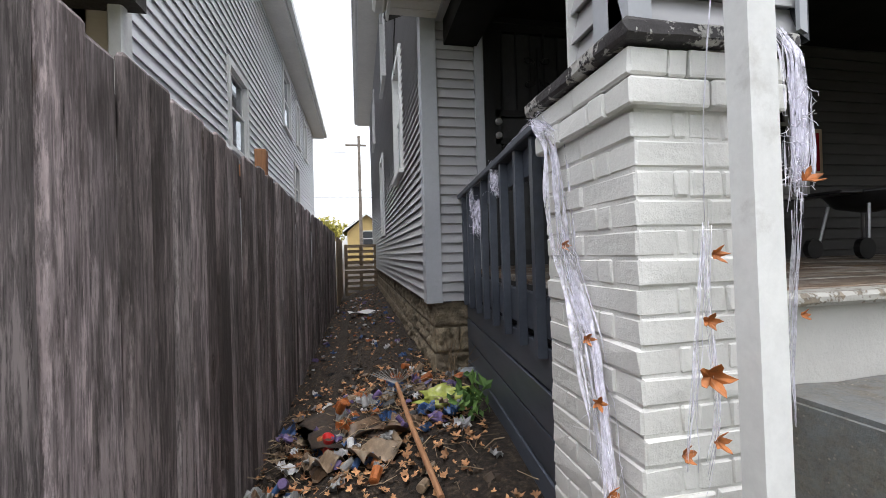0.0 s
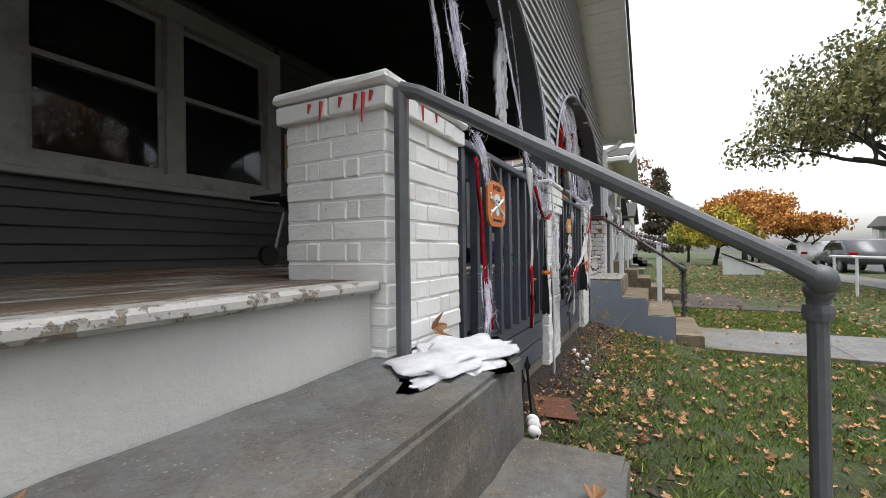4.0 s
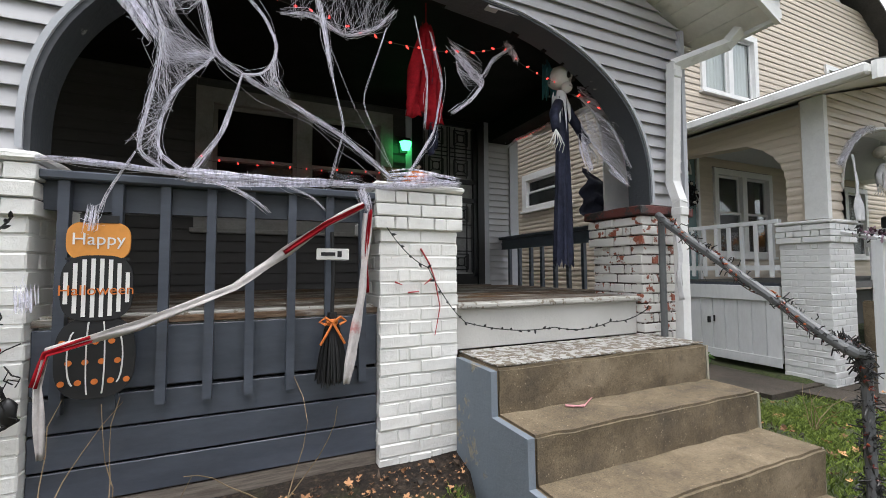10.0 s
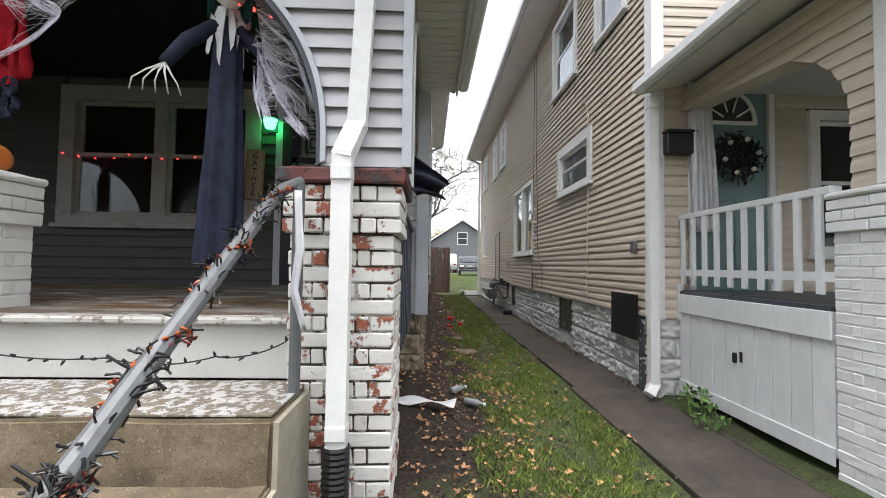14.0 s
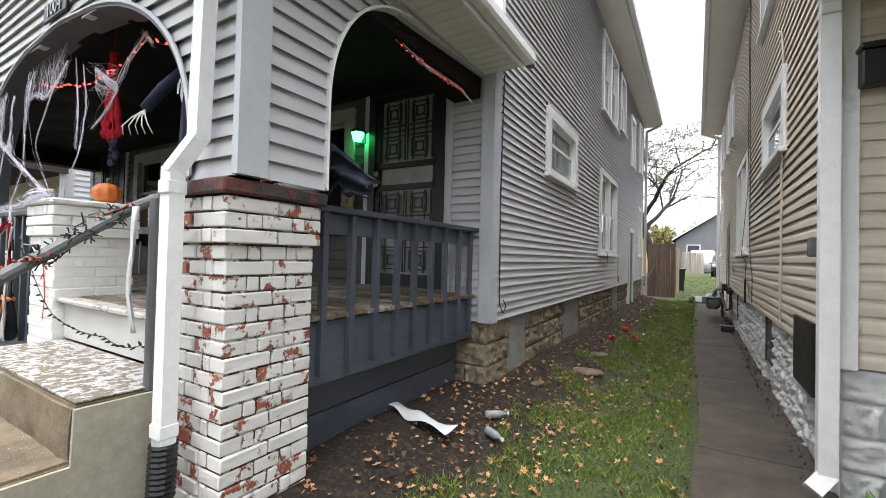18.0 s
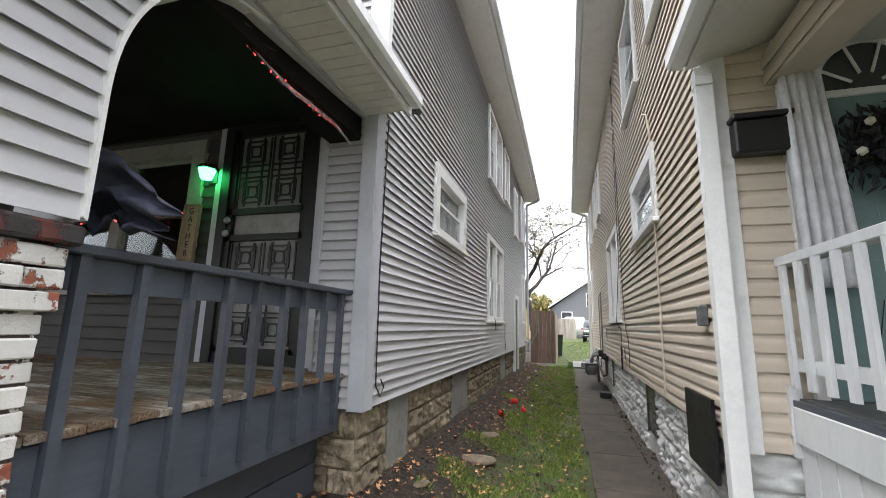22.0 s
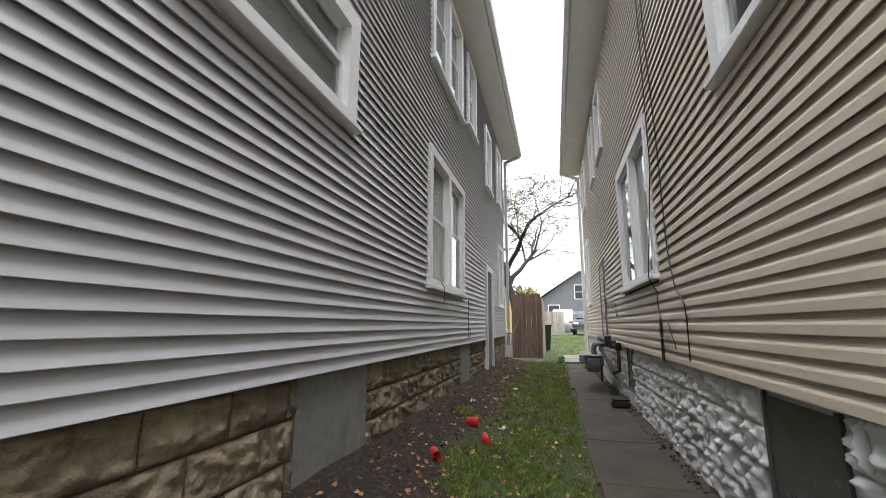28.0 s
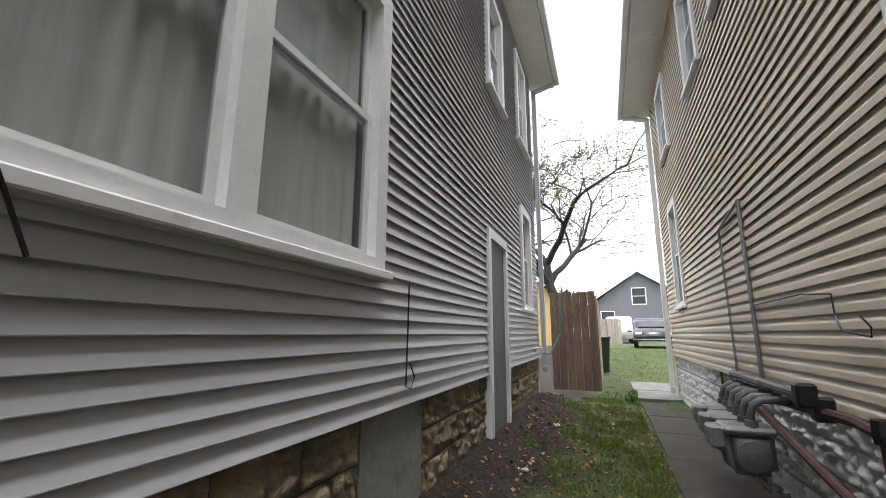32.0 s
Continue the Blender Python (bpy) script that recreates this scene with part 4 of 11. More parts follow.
# ---- main roof ----
def main_roof(name, x0, x1, y0, y1, z, over, rise, label):
    r = thing(name, pose(0, 0, 0), label, "roof", kind="structure")
    xc = (x0 + x1) / 2
    half = (x1 - x0) / 2 + over
    bm = bmesh.new()
    pts = [(xc - half, z + 0.16), (xc, z + 0.16 + rise), (xc + half, z + 0.16), (xc + half, z + 0.2), (xc, z + 0.24 + rise), (xc - half, z + 0.2)]
    extrude_poly(bm, pts, (y0 - 0.35, y1 + 0.35))
    part("shingles", bm, SHINGLE, r)
    for s in (-1, 1):
        a, b = sorted((xc + s * (half - over - 0.02), xc + s * half))
        bm = bmesh.new()
        y = y0 - 0.33
        while y < y1 + 0.33:
            box(bm, a, b, y, min(y + 0.098, y1 + 0.33), z + 0.002, z + 0.012)
            y += 0.1
        box(bm, a, b, y0 - 0.33, y1 + 0.33, z + 0.008, z + 0.016)
        part("soffit", bm, SOFFIT, r, "ribbed pale soffit")
        a, b = sorted((xc + s * half, xc + s * (half + 0.018)))
        part("fascia", boxes((a, b, y0 - 0.35, y1 + 0.35, z - 0.01, z + 0.19)), TRIM_WHITE, r)
        e = xc + s * (half + 0.02)
        bm = bmesh.new()
        prof = [(0, 0.17), (0, 0.08), (0.03 * s, 0.06), (0.085 * s, 0.07), (0.1 * s, 0.17), (0.112 * s, 0.17), (0.1 * s, 0.05), (0.03 * s, 0.04), (-0.0 * s, 0.06)]
        extrude_poly(bm, [(e + p, z + q) for p, q in prof], (y0 - 0.35, y1 + 0.35))
        part("gutter", bm, TRIM_WHITE, r, "white gutter")
    bm = bmesh.new()
    for y in (y0 + 0.05, y1 - 0.1):
        extrude_poly(bm, [(x0, z), (xc, z + 0.15 + rise), (x1, z)], (y, y + 0.05))
    part("gable", bm, SIDING_GREY, r)
    return r


main_roof("roof_1", HX0, HX1, HY0, HY1, EAVE, 0.42, 2.4, "dark shingled roof with pale soffits and white gutters")

# ---- porch of the grey house ----
PX0, PX1, PY1 = 0.60, 8.70, HY0
deck = thing("porch_deck", pose(0, 0, 0), "worn brown plank porch floor", "floor", kind="structure")
DECK_WOOD = deck_boards("worn_deck_planks")
rnd = random.Random(31)
y = 0.86
while y < PY1 - 0.02:
    w = min(0.082, PY1 - y)
    x0 = 0.64 + 0.2 * (y - 0.86) / (PY1 - 0.86)
    cuts = [x0, rnd.uniform(2.2, 4.4), rnd.uniform(5.2, 7.2), PX1 - 0.05]
    for p, q in zip(cuts, cuts[1:]):
        ob = part("plank", boxes((0, q - p - 0.003, 0, w, 0, 0.03), bevel=0.003), DECK_WOOD, deck)
        ob.matrix_local = pose(p, y, FLOOR - 0.03 + rnd.uniform(-0.003, 0.002))
    y += 0.086
for a, b in ((2.96, 4.59), (5.04, 6.37)):
    part("edge_board", boxes((a, b, 0.875, 0.93, FLOOR - 0.045, FLOOR + 0.012), bevel=0.006), RISER_WHITE, deck, "flaking white deck edge")
part("joists", boxes((PX0 + 0.28, PX1 - 0.27, 0.95, PY1 - 0.02, FLOOR - 0.2, FLOOR - 0.034)), BOARD_RAW, deck)

# piers
PIERS = {"p1": (0.585, 0.96), "p2": (2.41, 2.95), "p3": (4.60, 5.03), "p4": (6.38, 6.82), "p5": (8.24, 8.68)}
COURSE = 0.0675


def pier(name, x0, x1, y0, depth, z0, z1, mats, label, seed, cap_mat, stone_cap, wide=0.024, top_courses=2, group="porch piers", cap_high=0.065):
    """A square brick pier with a wider neck at the top and a cap, brick by brick."""
    p = thing(name, pose((x0 + x1) / 2, y0 + depth / 2, z0), label, "pier", group, "structure")
    base = Vector(((x0 + x1) / 2, y0 + depth / 2, z0))
    rnd = random.Random(seed)
    w = x1 - x0
    gap = 0.009 if mats[1] is MORTAR_DARK else 0.006
    deep = gap / 2 + (0.005 if mats[1] is MORTAR_DARK else 0.0025)
    part("mortar", boxes((-w / 2 + deep, w / 2 - deep, -depth / 2 + deep, depth / 2 - deep, -0.1, z1 - z0)), mats[1], p)
    n = int((z1 - z0) / COURSE)
    top_lo = n - top_courses - 1
    shapes = {}
    for i in range(n + 1):
        zb = z1 - z0 - (i + 1) * COURSE
        grow = wide if i <= top_courses else 0.0
        W, D = w + 2 * grow, depth + 2 * grow
        for side in range(4):
            run = W if side in (0, 2) else D
            pieces = [0.5, 0.5] if (i + side) % 2 else [0.24, 0.52, 0.24]
            u = gap / 2
            # alternate courses give each corner to one side
            start, end = (0.0, run) if (i + side) % 2 else (0.1, run - 0.1)
            for f in pieces:
                L = (end - start) * f
                key = (round(L, 3), rnd.randrange(3))
                if key not in shapes:
                    me = brick_set(seed * 7 + key[1] + int(L * 1000), L - gap, COURSE - gap, 0.1, 0.0025 if gap < 0.01 else 0.0045)
                    me.materials.append(mats[0])
                    shapes[key] = me
                ob = new("brick", shapes[key])
                ob.parent = p
                off = rnd.uniform(-0.003, 0.003)
                place = {0: pose(-W / 2 + start + u, -D / 2 + off, zb), 1: pose(W / 2 - off, -D / 2 + start + u, zb, 0, 0, 90),
                         2: pose(W / 2 - start - u, D / 2 - off, zb, 0, 0, 180), 3: pose(-W / 2 + off, D / 2 - start - u, zb, 0, 0, -90)}[side]
                ob.matrix_local = place
                u += L
    g = wide + 0.022
    if stone_cap:
        bm = boxes((-w / 2 - g, w / 2 + g, -depth / 2 - g, depth / 2 + g, z1 - z0 + 0.002, z1 - z0 + cap_high), bevel=0.009)
    else:
        g = wide + 0.01
        bm = boxes((-w / 2 - g, w / 2 + g, -depth / 2 - g, depth / 2 + g, z1 - z0 + 0.002, z1 - z0 + 0.04), bevel=0.012)
    bmesh.ops.subdivide_edges(bm, edges=[e for e in bm.edges if e.calc_length() > 0.2], cuts=6, use_grid_fill=True)
    for v in bm.verts:
        v.co += Vector((rnd.uniform(-1, 1), rnd.uniform(-1, 1), rnd.uniform(-1, 0.4))) * 0.003
    part("cap", bm, cap_mat, p, "weathered pier cap")
    return p


BASE_Z = 0.22
pier("pier_1", *PIERS["p1"], FACE, 0.46, BASE_Z, 1.80, (BRICK_WHITE, BRICK_WHITE), "white painted brick porch pier with a flaking black cap", 11, CAP_DARK, True, top_courses=1, cap_high=0.046)
pier("pier_2", *PIERS["p2"], FACE, 0.42, BASE_Z, 1.82, (BRICK_WHITE, BRICK_WHITE), "white painted brick half pier splashed with red paint", 12, BRICK_WHITE, False, top_courses=0)
pier("pier_3", *PIERS["p3"], FACE, 0.44, BASE_Z, 1.82, (BRICK_WHITE, BRICK_WHITE), "white painted brick pier under the arches", 13, BRICK_WHITE, False)
pier("pier_4", *PIERS["p4"], FACE, 0.44, BASE_Z, 1.82, (BRICK_WHITE, BRICK_WHITE), "white painted brick half pier beside the steps", 14, BRICK_WHITE, False)
pier("pier_5", *PIERS["p5"], FACE, 0.46, BASE_Z, 1.78, (BRICK_FLAKING, MORTAR_DARK), "brick pier with flaking white paint and dark red cap", 15, CAP_RED, True)

# arched front with gable
SPRING, APEX, GABLE_FOOT = 1.95, 3.02, 3.2
ARCHES = [(1.08, 4.62), (5.0, 8.36)]
SLOPE = 0.44
XC = (PX0 + PX1) / 2


def arch_half(z, half):
    if z <= SPRING:
        return half
    t = (z - SPRING) / (APEX - SPRING)
    return half * max(0.0, 1 - t ** 2.3) ** (1 / 2.3) if t < 1 else 0.0


def front_spans(z):
    half = (PX1 - PX0) / 2 + 0.02 if z < 3.22 else (PX1 - PX0) / 2 + 0.02 - (z - 3.22) / SLOPE
    if half <= 0.05:
        return []
    spans = [(XC - half, XC + half)]
    for a, b in ARCHES:
        hw = arch_half(z, (b - a) / 2)
        if hw > 0.02:
            spans = cut_out(spans, (a + b) / 2 - hw, (a + b) / 2 + hw)
    return spans


gable = thing("porch_gable", pose(0, 0.84, 0), "grey sided porch front with two wide arches under a gable", "wall", kind="structure")
siding(gable, pose(0, 0, 0), 9, 1.86, 5.0, PITCH + 0.008, [], SIDING_GREY, limit=front_spans)
for a, b in ARCHES:
    xm, hw = (a + b) / 2, (b - a) / 2
    line = [(xm - hw, 1.87)] + [(xm - arch_half(z, hw), z) for z in np.linspace(SPRING, APEX - 0.0005, 26)]
    line = line + [(2 * xm - x, z) for x, z in reversed(line)]
    bm = bmesh.new()
    # soffit band of the arch, a strip with thickness
    outer = [(x + (0.02 if x < xm else -0.02), z - 0.012) for x, z in line]
    k = len(line)
    for i in range(k - 1):
        q = [bm.verts.new((*p[:1], y, p[1])) for y in (-0.03, 0.15) for p in (line[i], line[i + 1], outer[i + 1], outer[i])]
        for f in ((0, 1, 2, 3), (7, 6, 5, 4), (0, 4, 5, 1), (3, 2, 6, 7)):
            bm.faces.new([q[j] for j in f])
    bmesh.ops.recalc_face_normals(bm, faces=bm.faces[:])
    part("arch_trim", bm, ARCH_FLAKE, gable, "flaking dark slate arch lining")
    bm = bmesh.new()
    for (p, q) in zip(line, line[1:]):
        o = 0.022
        vs = [bm.verts.new((c[0] + (-o2 if c[0] < xm else o2), y, c[1] + o2 * 0.4)) for y in (-0.042, -0.031) for c, o2 in ((p, 0), (q, 0), (q, o), (p, o))]
        for f in ((3, 2, 1, 0), (4, 5, 6, 7), (0, 1, 5, 4), (2, 3, 7, 6)):
            bm.faces.new([vs[j] for j in f])
    bmesh.ops.recalc_face_normals(bm, faces=bm.faces[:])
    part("arch_bead", bm, TRIM_GREY, gable, "thin pale bead round the arch")
# inner face of the porch front, in the ceiling's shade-dark colour
bm = bmesh.new()
z = 1.86
while z < 3.3:
    for s, e in front_spans(z + 0.03):
        box(bm, max(s + 0.001, PX0 + 0.08), min(e - 0.001, PX1 - 0.08), 0.12, 0.148, z, z + 0.06)
    z += 0.06
part("inner_face", bm, CEILING_SHADED, gable)

# side arches of the porch, on the planes of the outer piers
def side_spans(z, edge=1.28):
    y0, y1 = 0.84, HY0 - 0.02
    a = edge
    if z < 2.3:
        cut = a
    elif z < 3.1:
        t = (z - 2.3) / 0.8
        cut = a + 0.8 * (1 - (1 - t ** 2.2) ** (1 / 2.2))
    else:
        return [(0, y1 - y0)]
    return [(0, cut - y0)]


side_e = thing("porch_side_east", pose(8.70, 0.84, 0, 0, 0, 90), "grey sided end of the porch with a curved opening", "wall", kind="structure")
siding(side_e, pose(0, 0, 0), 3, 1.86, 3.22, PITCH + 0.008, [], SIDING_GREY, limit=side_spans)
part("corner_trim", boxes((-0.042, 0.10, -0.04, 0.0, 1.86, 3.2)), TRIM_GREY, side_e, "pale grey corner trim")
side_w = thing("porch_side_west", pose(0.64, 0.84, 0, 0, 0, 90), "grey sided end of the porch over the narrow yard", "wall", kind="structure")
siding(side_w, pose(0, 0.02, 0, 0, 0, 180) @ pose(-3, 0, 0), 3, 1.86, 3.22, PITCH + 0.008, [], SIDING_GREY, limit=lambda z: [(3 - q, 3 - p) for p, q in side_spans(z, 1.08)])
part("corner_trim", boxes((-0.042, 0.10, 0.0, 0.06, 1.86, 3.2)), TRIM_GREY, side_w, "pale grey corner trim")
for side, dy in ((side_e, 1.28), (side_w, 1.08)):
    line = [(dy - 0.84, 1.87)] + [(side_spans(z, dy)[0][1], z) for z in np.linspace(2.3, 3.095, 22)]
    bm = bmesh.new()
    for p, q in zip(line, line[1:]):
        vs = [bm.verts.new((c[0] + o, y, c[1] - o * 0.6)) for y in ((-0.035, 0.3) if dy > 1.2 else (-0.28, 0.05)) for c, o in ((p, -0.0), (q, 0.0), (q, 0.015), (p, 0.015))]
        for f in ((0, 1, 2, 3), (7, 6, 5, 4), (0, 4, 5, 1), (3, 2, 6, 7)):
            bm.faces.new([vs[j] for j in f])
    bmesh.ops.recalc_face_normals(bm, faces=bm.faces[:])
    part("arch_trim", bm, TRIM_WHITE, side, "white curved trim")
    part("beam", boxes((0.3, HY0 - 0.86, *((0.035, 0.3) if dy > 1.2 else (-0.28, -0.02)), 2.96, 3.2)), CEILING_SHADED, side)

tagged(part("ceiling", boxes((PX0, PX1, 0.86, HY0 - 0.03, 3.2, 3.24)), CEILING_SHADED), "porch ceiling with its shade put in the colour", "ceiling", kind="structure")

# porch roof: gable to the street
proof = thing("roof_2", pose(0, 0, 0), "gabled porch roof with a pale boarded soffit", "roof", kind="structure")
half = (PX1 - PX0) / 2 + 0.36
zf = 3.22 - 0.36 * SLOPE + 0.08
for s in (-1, 1):
    edge, foot = XC + s * half, zf
    peak = zf + half * SLOPE
    bm = bmesh.new()
    extrude_poly(bm, [(edge, foot + 0.09), (XC, peak + 0.09), (XC, peak + 0.13), (edge + s * 0.02, foot + 0.12)], (0.34, 3.35))
    part("shingles", bm, SHINGLE, proof)
    bm = bmesh.new()
    n = 32
    for i in range(n):
        t0, t1 = i / n, (i + 0.96) / n
        xa, xb = edge + (XC - edge) * t0, edge + (XC - edge) * t1
        extrude_poly(bm, [(xa, foot + half * SLOPE * t0), (xb, foot + half * SLOPE * t1), (xb, foot + half * SLOPE * t1 + 0.015), (xa, foot + half * SLOPE * t0 + 0.015)], (0.36, 0.9))
    extrude_poly(bm, [(edge, foot + 0.01), (XC, peak + 0.01), (XC, peak + 0.03), (edge, foot + 0.03)], (0.36, 3.1))
    part("soffit", bm, SOFFIT, proof, "pale ribbed overhang")
    bm = bmesh.new()
    extrude_poly(bm, [(edge + s * 0.02, foot - 0.05), (XC, peak - 0.04), (XC, peak + 0.12), (edge + s * 0.02, foot + 0.11)], (0.33, 0.36))
    part("rake_board", bm, TRIM_WHITE, proof)
    bm = bmesh.new()
    extrude_poly(bm, [(edge + s * 0.03, foot + 0.112), (XC, peak + 0.122), (XC, peak + 0.155), (edge + s * 0.03, foot + 0.142)], (0.30, 0.42))
    part("roof_edge", bm, SHINGLE, proof, "dark shingle edge over the rake")
    a, b = sorted((edge, edge + s * 0.02))
    part("fascia", boxes((a, b, 0.36, 3.12, foot - 0.03, foot + 0.11)), TRIM_WHITE, proof)
    a, b = sorted((edge + s * 0.022, edge + s * 0.12))
    part("gutter", boxes((a, b, 0.36, 3.1, foot, foot + 0.1), bevel=0.02), TRIM_WHITE, proof, "white gutter")
    a, b = sorted((edge, XC + s * ((PX1 - PX0) / 2)))
    part("eave_soffit", boxes(*[(a, b, y, y + 0.094, foot + 0.004, foot + 0.02) for y in np.arange(0.9, 3.02, 0.1)], (a, b, 0.9, 3.1, foot + 0.022, foot + 0.032)), SOFFIT, proof, "pale ribbed soffit")


# ---- boards, rails and steps of the porch ----
def skirt(name, m, length, z0, z1, rows, label, raw=True):
    s = thing(name, m, label, "porch skirt", "porch skirts", "structure")
    h = (z1 - z0) / rows
    for i in range(rows):
        b = part("board", boxes((0, length, -0.02 + random.uniform(-0.004, 0.004), 0.015, z0 + i * h + 0.005, z0 + (i + 1) * h - 0.005), bevel=0.003), DARK_PAINT, s)
    if raw:
        part("ground_board", boxes((0, length, -0.012, 0.02, z0 - 0.16, z0 - 0.004), bevel=0.004), BOARD_RAW, s, "bare weathered bottom board")
    # added near-black sheet, its colour standing for the shade under the porch
    part("backing", boxes((0, length, 0.02, 0.03, z0 - 0.1, z1 + 0.2)), surface("under_porch_shade", (0.02, 0.02, 0.02, 1), 0.9), s)
    return s


def railing(name, m, length, zr, z_low, spacing, label, square=0.036, fascia=True, drop=0.0):
    r = thing(name, m, label, "railing", "porch railings")
    part("top_rail", boxes((0, length, -0.075, 0.06, zr - 0.035, zr), bevel=0.006), DARK_PAINT, r)
    part("sub_rail", boxes((0, length, -0.02, 0.02, zr - 0.15, zr - 0.037)), DARK_PAINT, r)
    if fascia:
        part("fascia_board", boxes((0, length, -0.02, 0.015, z_low + 0.05 - drop, FLOOR - 0.04), bevel=0.004), DARK_PAINT, r)
    n = max(1, round(length / spacing))
    bal = bpy.data.meshes.new("baluster")
    bm = bmesh.new()
    vs = box(bm, -square / 2, square / 2, -square, 0, z_low - 0.02, zr - 0.036)
    for v in vs:
        if v.co.z < z_low and v.co.y > -0.01:
            v.co.z -= 0.0
    bm.to_mesh(bal)
    bm.free()
    bal.materials.append(DARK_PAINT)
    for i in range(n):
        ob = new("baluster", bal)
        ob.parent = r
        ob.matrix_local = pose((i + 0.5) * length / n, -0.021, 0, 0, random.uniform(-0.4, 0.4))
    return r


RAIL_Z = 1.80
for i, (a, b) in enumerate(((2.95, 4.60), (5.03, 6.38))):
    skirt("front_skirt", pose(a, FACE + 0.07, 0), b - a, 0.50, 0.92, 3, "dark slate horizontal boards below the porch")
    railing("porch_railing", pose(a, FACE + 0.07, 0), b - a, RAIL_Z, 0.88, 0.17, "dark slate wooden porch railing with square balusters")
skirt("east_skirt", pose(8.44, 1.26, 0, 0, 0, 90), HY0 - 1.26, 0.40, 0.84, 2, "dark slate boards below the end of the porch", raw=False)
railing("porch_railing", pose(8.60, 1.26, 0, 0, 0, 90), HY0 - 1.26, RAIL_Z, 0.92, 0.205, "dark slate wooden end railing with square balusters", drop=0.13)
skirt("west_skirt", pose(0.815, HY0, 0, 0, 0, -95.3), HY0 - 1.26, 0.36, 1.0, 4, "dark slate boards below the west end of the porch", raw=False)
railing("porch_railing", pose(0.815, HY0, 0, 0, 0, -95.3), HY0 - 1.26, RAIL_Z, 0.98, 0.25, "dark slate end railing hung with torn web")


def front_board(name, a, b):
    s = thing(name, pose(a, 0.86, 0), "flaking white board under the porch floor at the steps", "step riser", kind="structure")
    part("board", boxes((0, b - a, -0.0, 0.03, 0.96, FLOOR - 0.035), bevel=0.004), RISER_CLEAN, s)
    part("nosing", boxes((0, b - a, -0.045, 0.05, FLOOR - 0.033, FLOOR + 0.001), bevel=0.01), RISER_WHITE, s)


front_board("step_board", 0.965, 2.41)
front_board("step_board", 6.82, 8.24)


def stair(name, x0, x1, tops, y_back, treads, mats, label, starts=(0, 0, 0, 0, 0)):
    """Cast concrete steps: tops from the highest down, with chipped edges."""
    s = thing(name, pose(x0, y_back, 0), label, "steps", "front steps", "structure")
    y = 0.0
    for i, (t, d) in enumerate(zip(tops, treads)):
        bm = bmesh.new()
        box(bm, starts[i], x1 - x0, y - d, 0.0 if i == 0 else y + 0.02, -0.1, t)
        bmesh.ops.bevel(bm, geom=bm.edges[:], offset=0.012, segments=2, affect='EDGES')
        bmesh.ops.subdivide_edges(bm, edges=[e for e in bm.edges if e.calc_length() > 0.5], cuts=14, use_grid_fill=True)
        for v in bm.verts:
            q = v.co * 7
            v.co += Vector((noise.noise(q), noise.noise(q + Vector((5, 0, 0))), noise.noise(q + Vector((0, 9, 0))))) * 0.009
        part("step", bm, mats[min(i, len(mats) - 1)], s)
        y -= d
    return s


stair("front_steps", 6.84, 8.33, (0.945, 0.735, 0.54, 0.33), 0.86, (0.43, 0.28, 0.29, 0.28), (CONCRETE, CONCRETE, CONCRETE, CONCRETE), "worn concrete front steps with a white-painted landing")
tagged(part("landing_paint", boxes((6.85, 8.32, 0.445, 0.85, 0.95, 0.956)), CONCRETE_PALE), "peeling white paint on the top step", "paint", kind="structure")
cheek = thing("step_cheek", pose(6.815, 0.79, 0), "slate blue painted side of the concrete steps", "step side", kind="structure")
bm = bmesh.new()
extrude_poly(bm, [(0, 0.0), (0, 0.935), (-0.36, 0.935), (-0.365, 0.73), (-0.64, 0.73), (-0.645, 0.535), (-0.92, 0.535), (-0.93, 0.0)], (-0.012, 0.022), "yz")
part("painted_face", bm, CONCRETE_BLUE, cheek)
cheek_e = thing("step_cheek", pose(8.33, 0.79, 0), "smooth tan cement side of the concrete steps", "step side", kind="structure")
bm = bmesh.new()
extrude_poly(bm, [(0, 0.0), (0, 0.935), (-0.355, 0.935), (-0.36, 0.725), (-0.635, 0.725), (-0.64, 0.53), (-0.915, 0.53), (-0.925, 0.0)], (0.0, 0.018), "yz")
part("cement_face", bm, surface("tan_cement", (0.36, 0.33, 0.26, 1), 0.85, vary=0.15, stain=(0.14, 0.13, 0.12, 1), stain_at=(0.56, 0.7), stain_scale=2), cheek_e)
stair("front_steps", 0.975, 2.62, (0.985, 0.735, 0.44, 0.30), 0.86, (0.42, 0.30, 0.29, 0.28), (CONCRETE_WEST, CONCRETE_WEST), "grey concrete front steps with blue painted edges", (0, 0.3, 0.2, 0, 0))


# ---- the tan house ----
N_WINDOWS = [(4.62, 6.10, 2.62, 3.38), (7.82, 9.78, 1.72, 3.32), (15.0, 15.8, 1.80, 3.5), (11.1, 12.0, 4.4, 5.7), (12.6, 13.4, 4.35, 5.7), (5.2, 6.4, 4.4, 5.7), (15.0, 15.9, 4.4, 5.7), (3.6, 4.5, 4.4, 5.7)]
wall_tan = thing("wall_tan_side", pose(NX0, NY1, 0, 0, 0, -90), "tan lapped vinyl siding on the long side wall", "wall", kind="structure")
holes_n = [(NY1 - b, NY1 - a, c, d) for a, b, c, d in N_WINDOWS]
siding(wall_tan, pose(0, 0, 0), NY1 - NY0, 0.96, EAVE, NPITCH, holes_n, SIDING_TAN, lip=0.022, dutch=True)
bm = bmesh.new()
us = sorted({0.05, NY1 - NY0 - 0.05} | {q for h in holes_n for q in h[:2]})
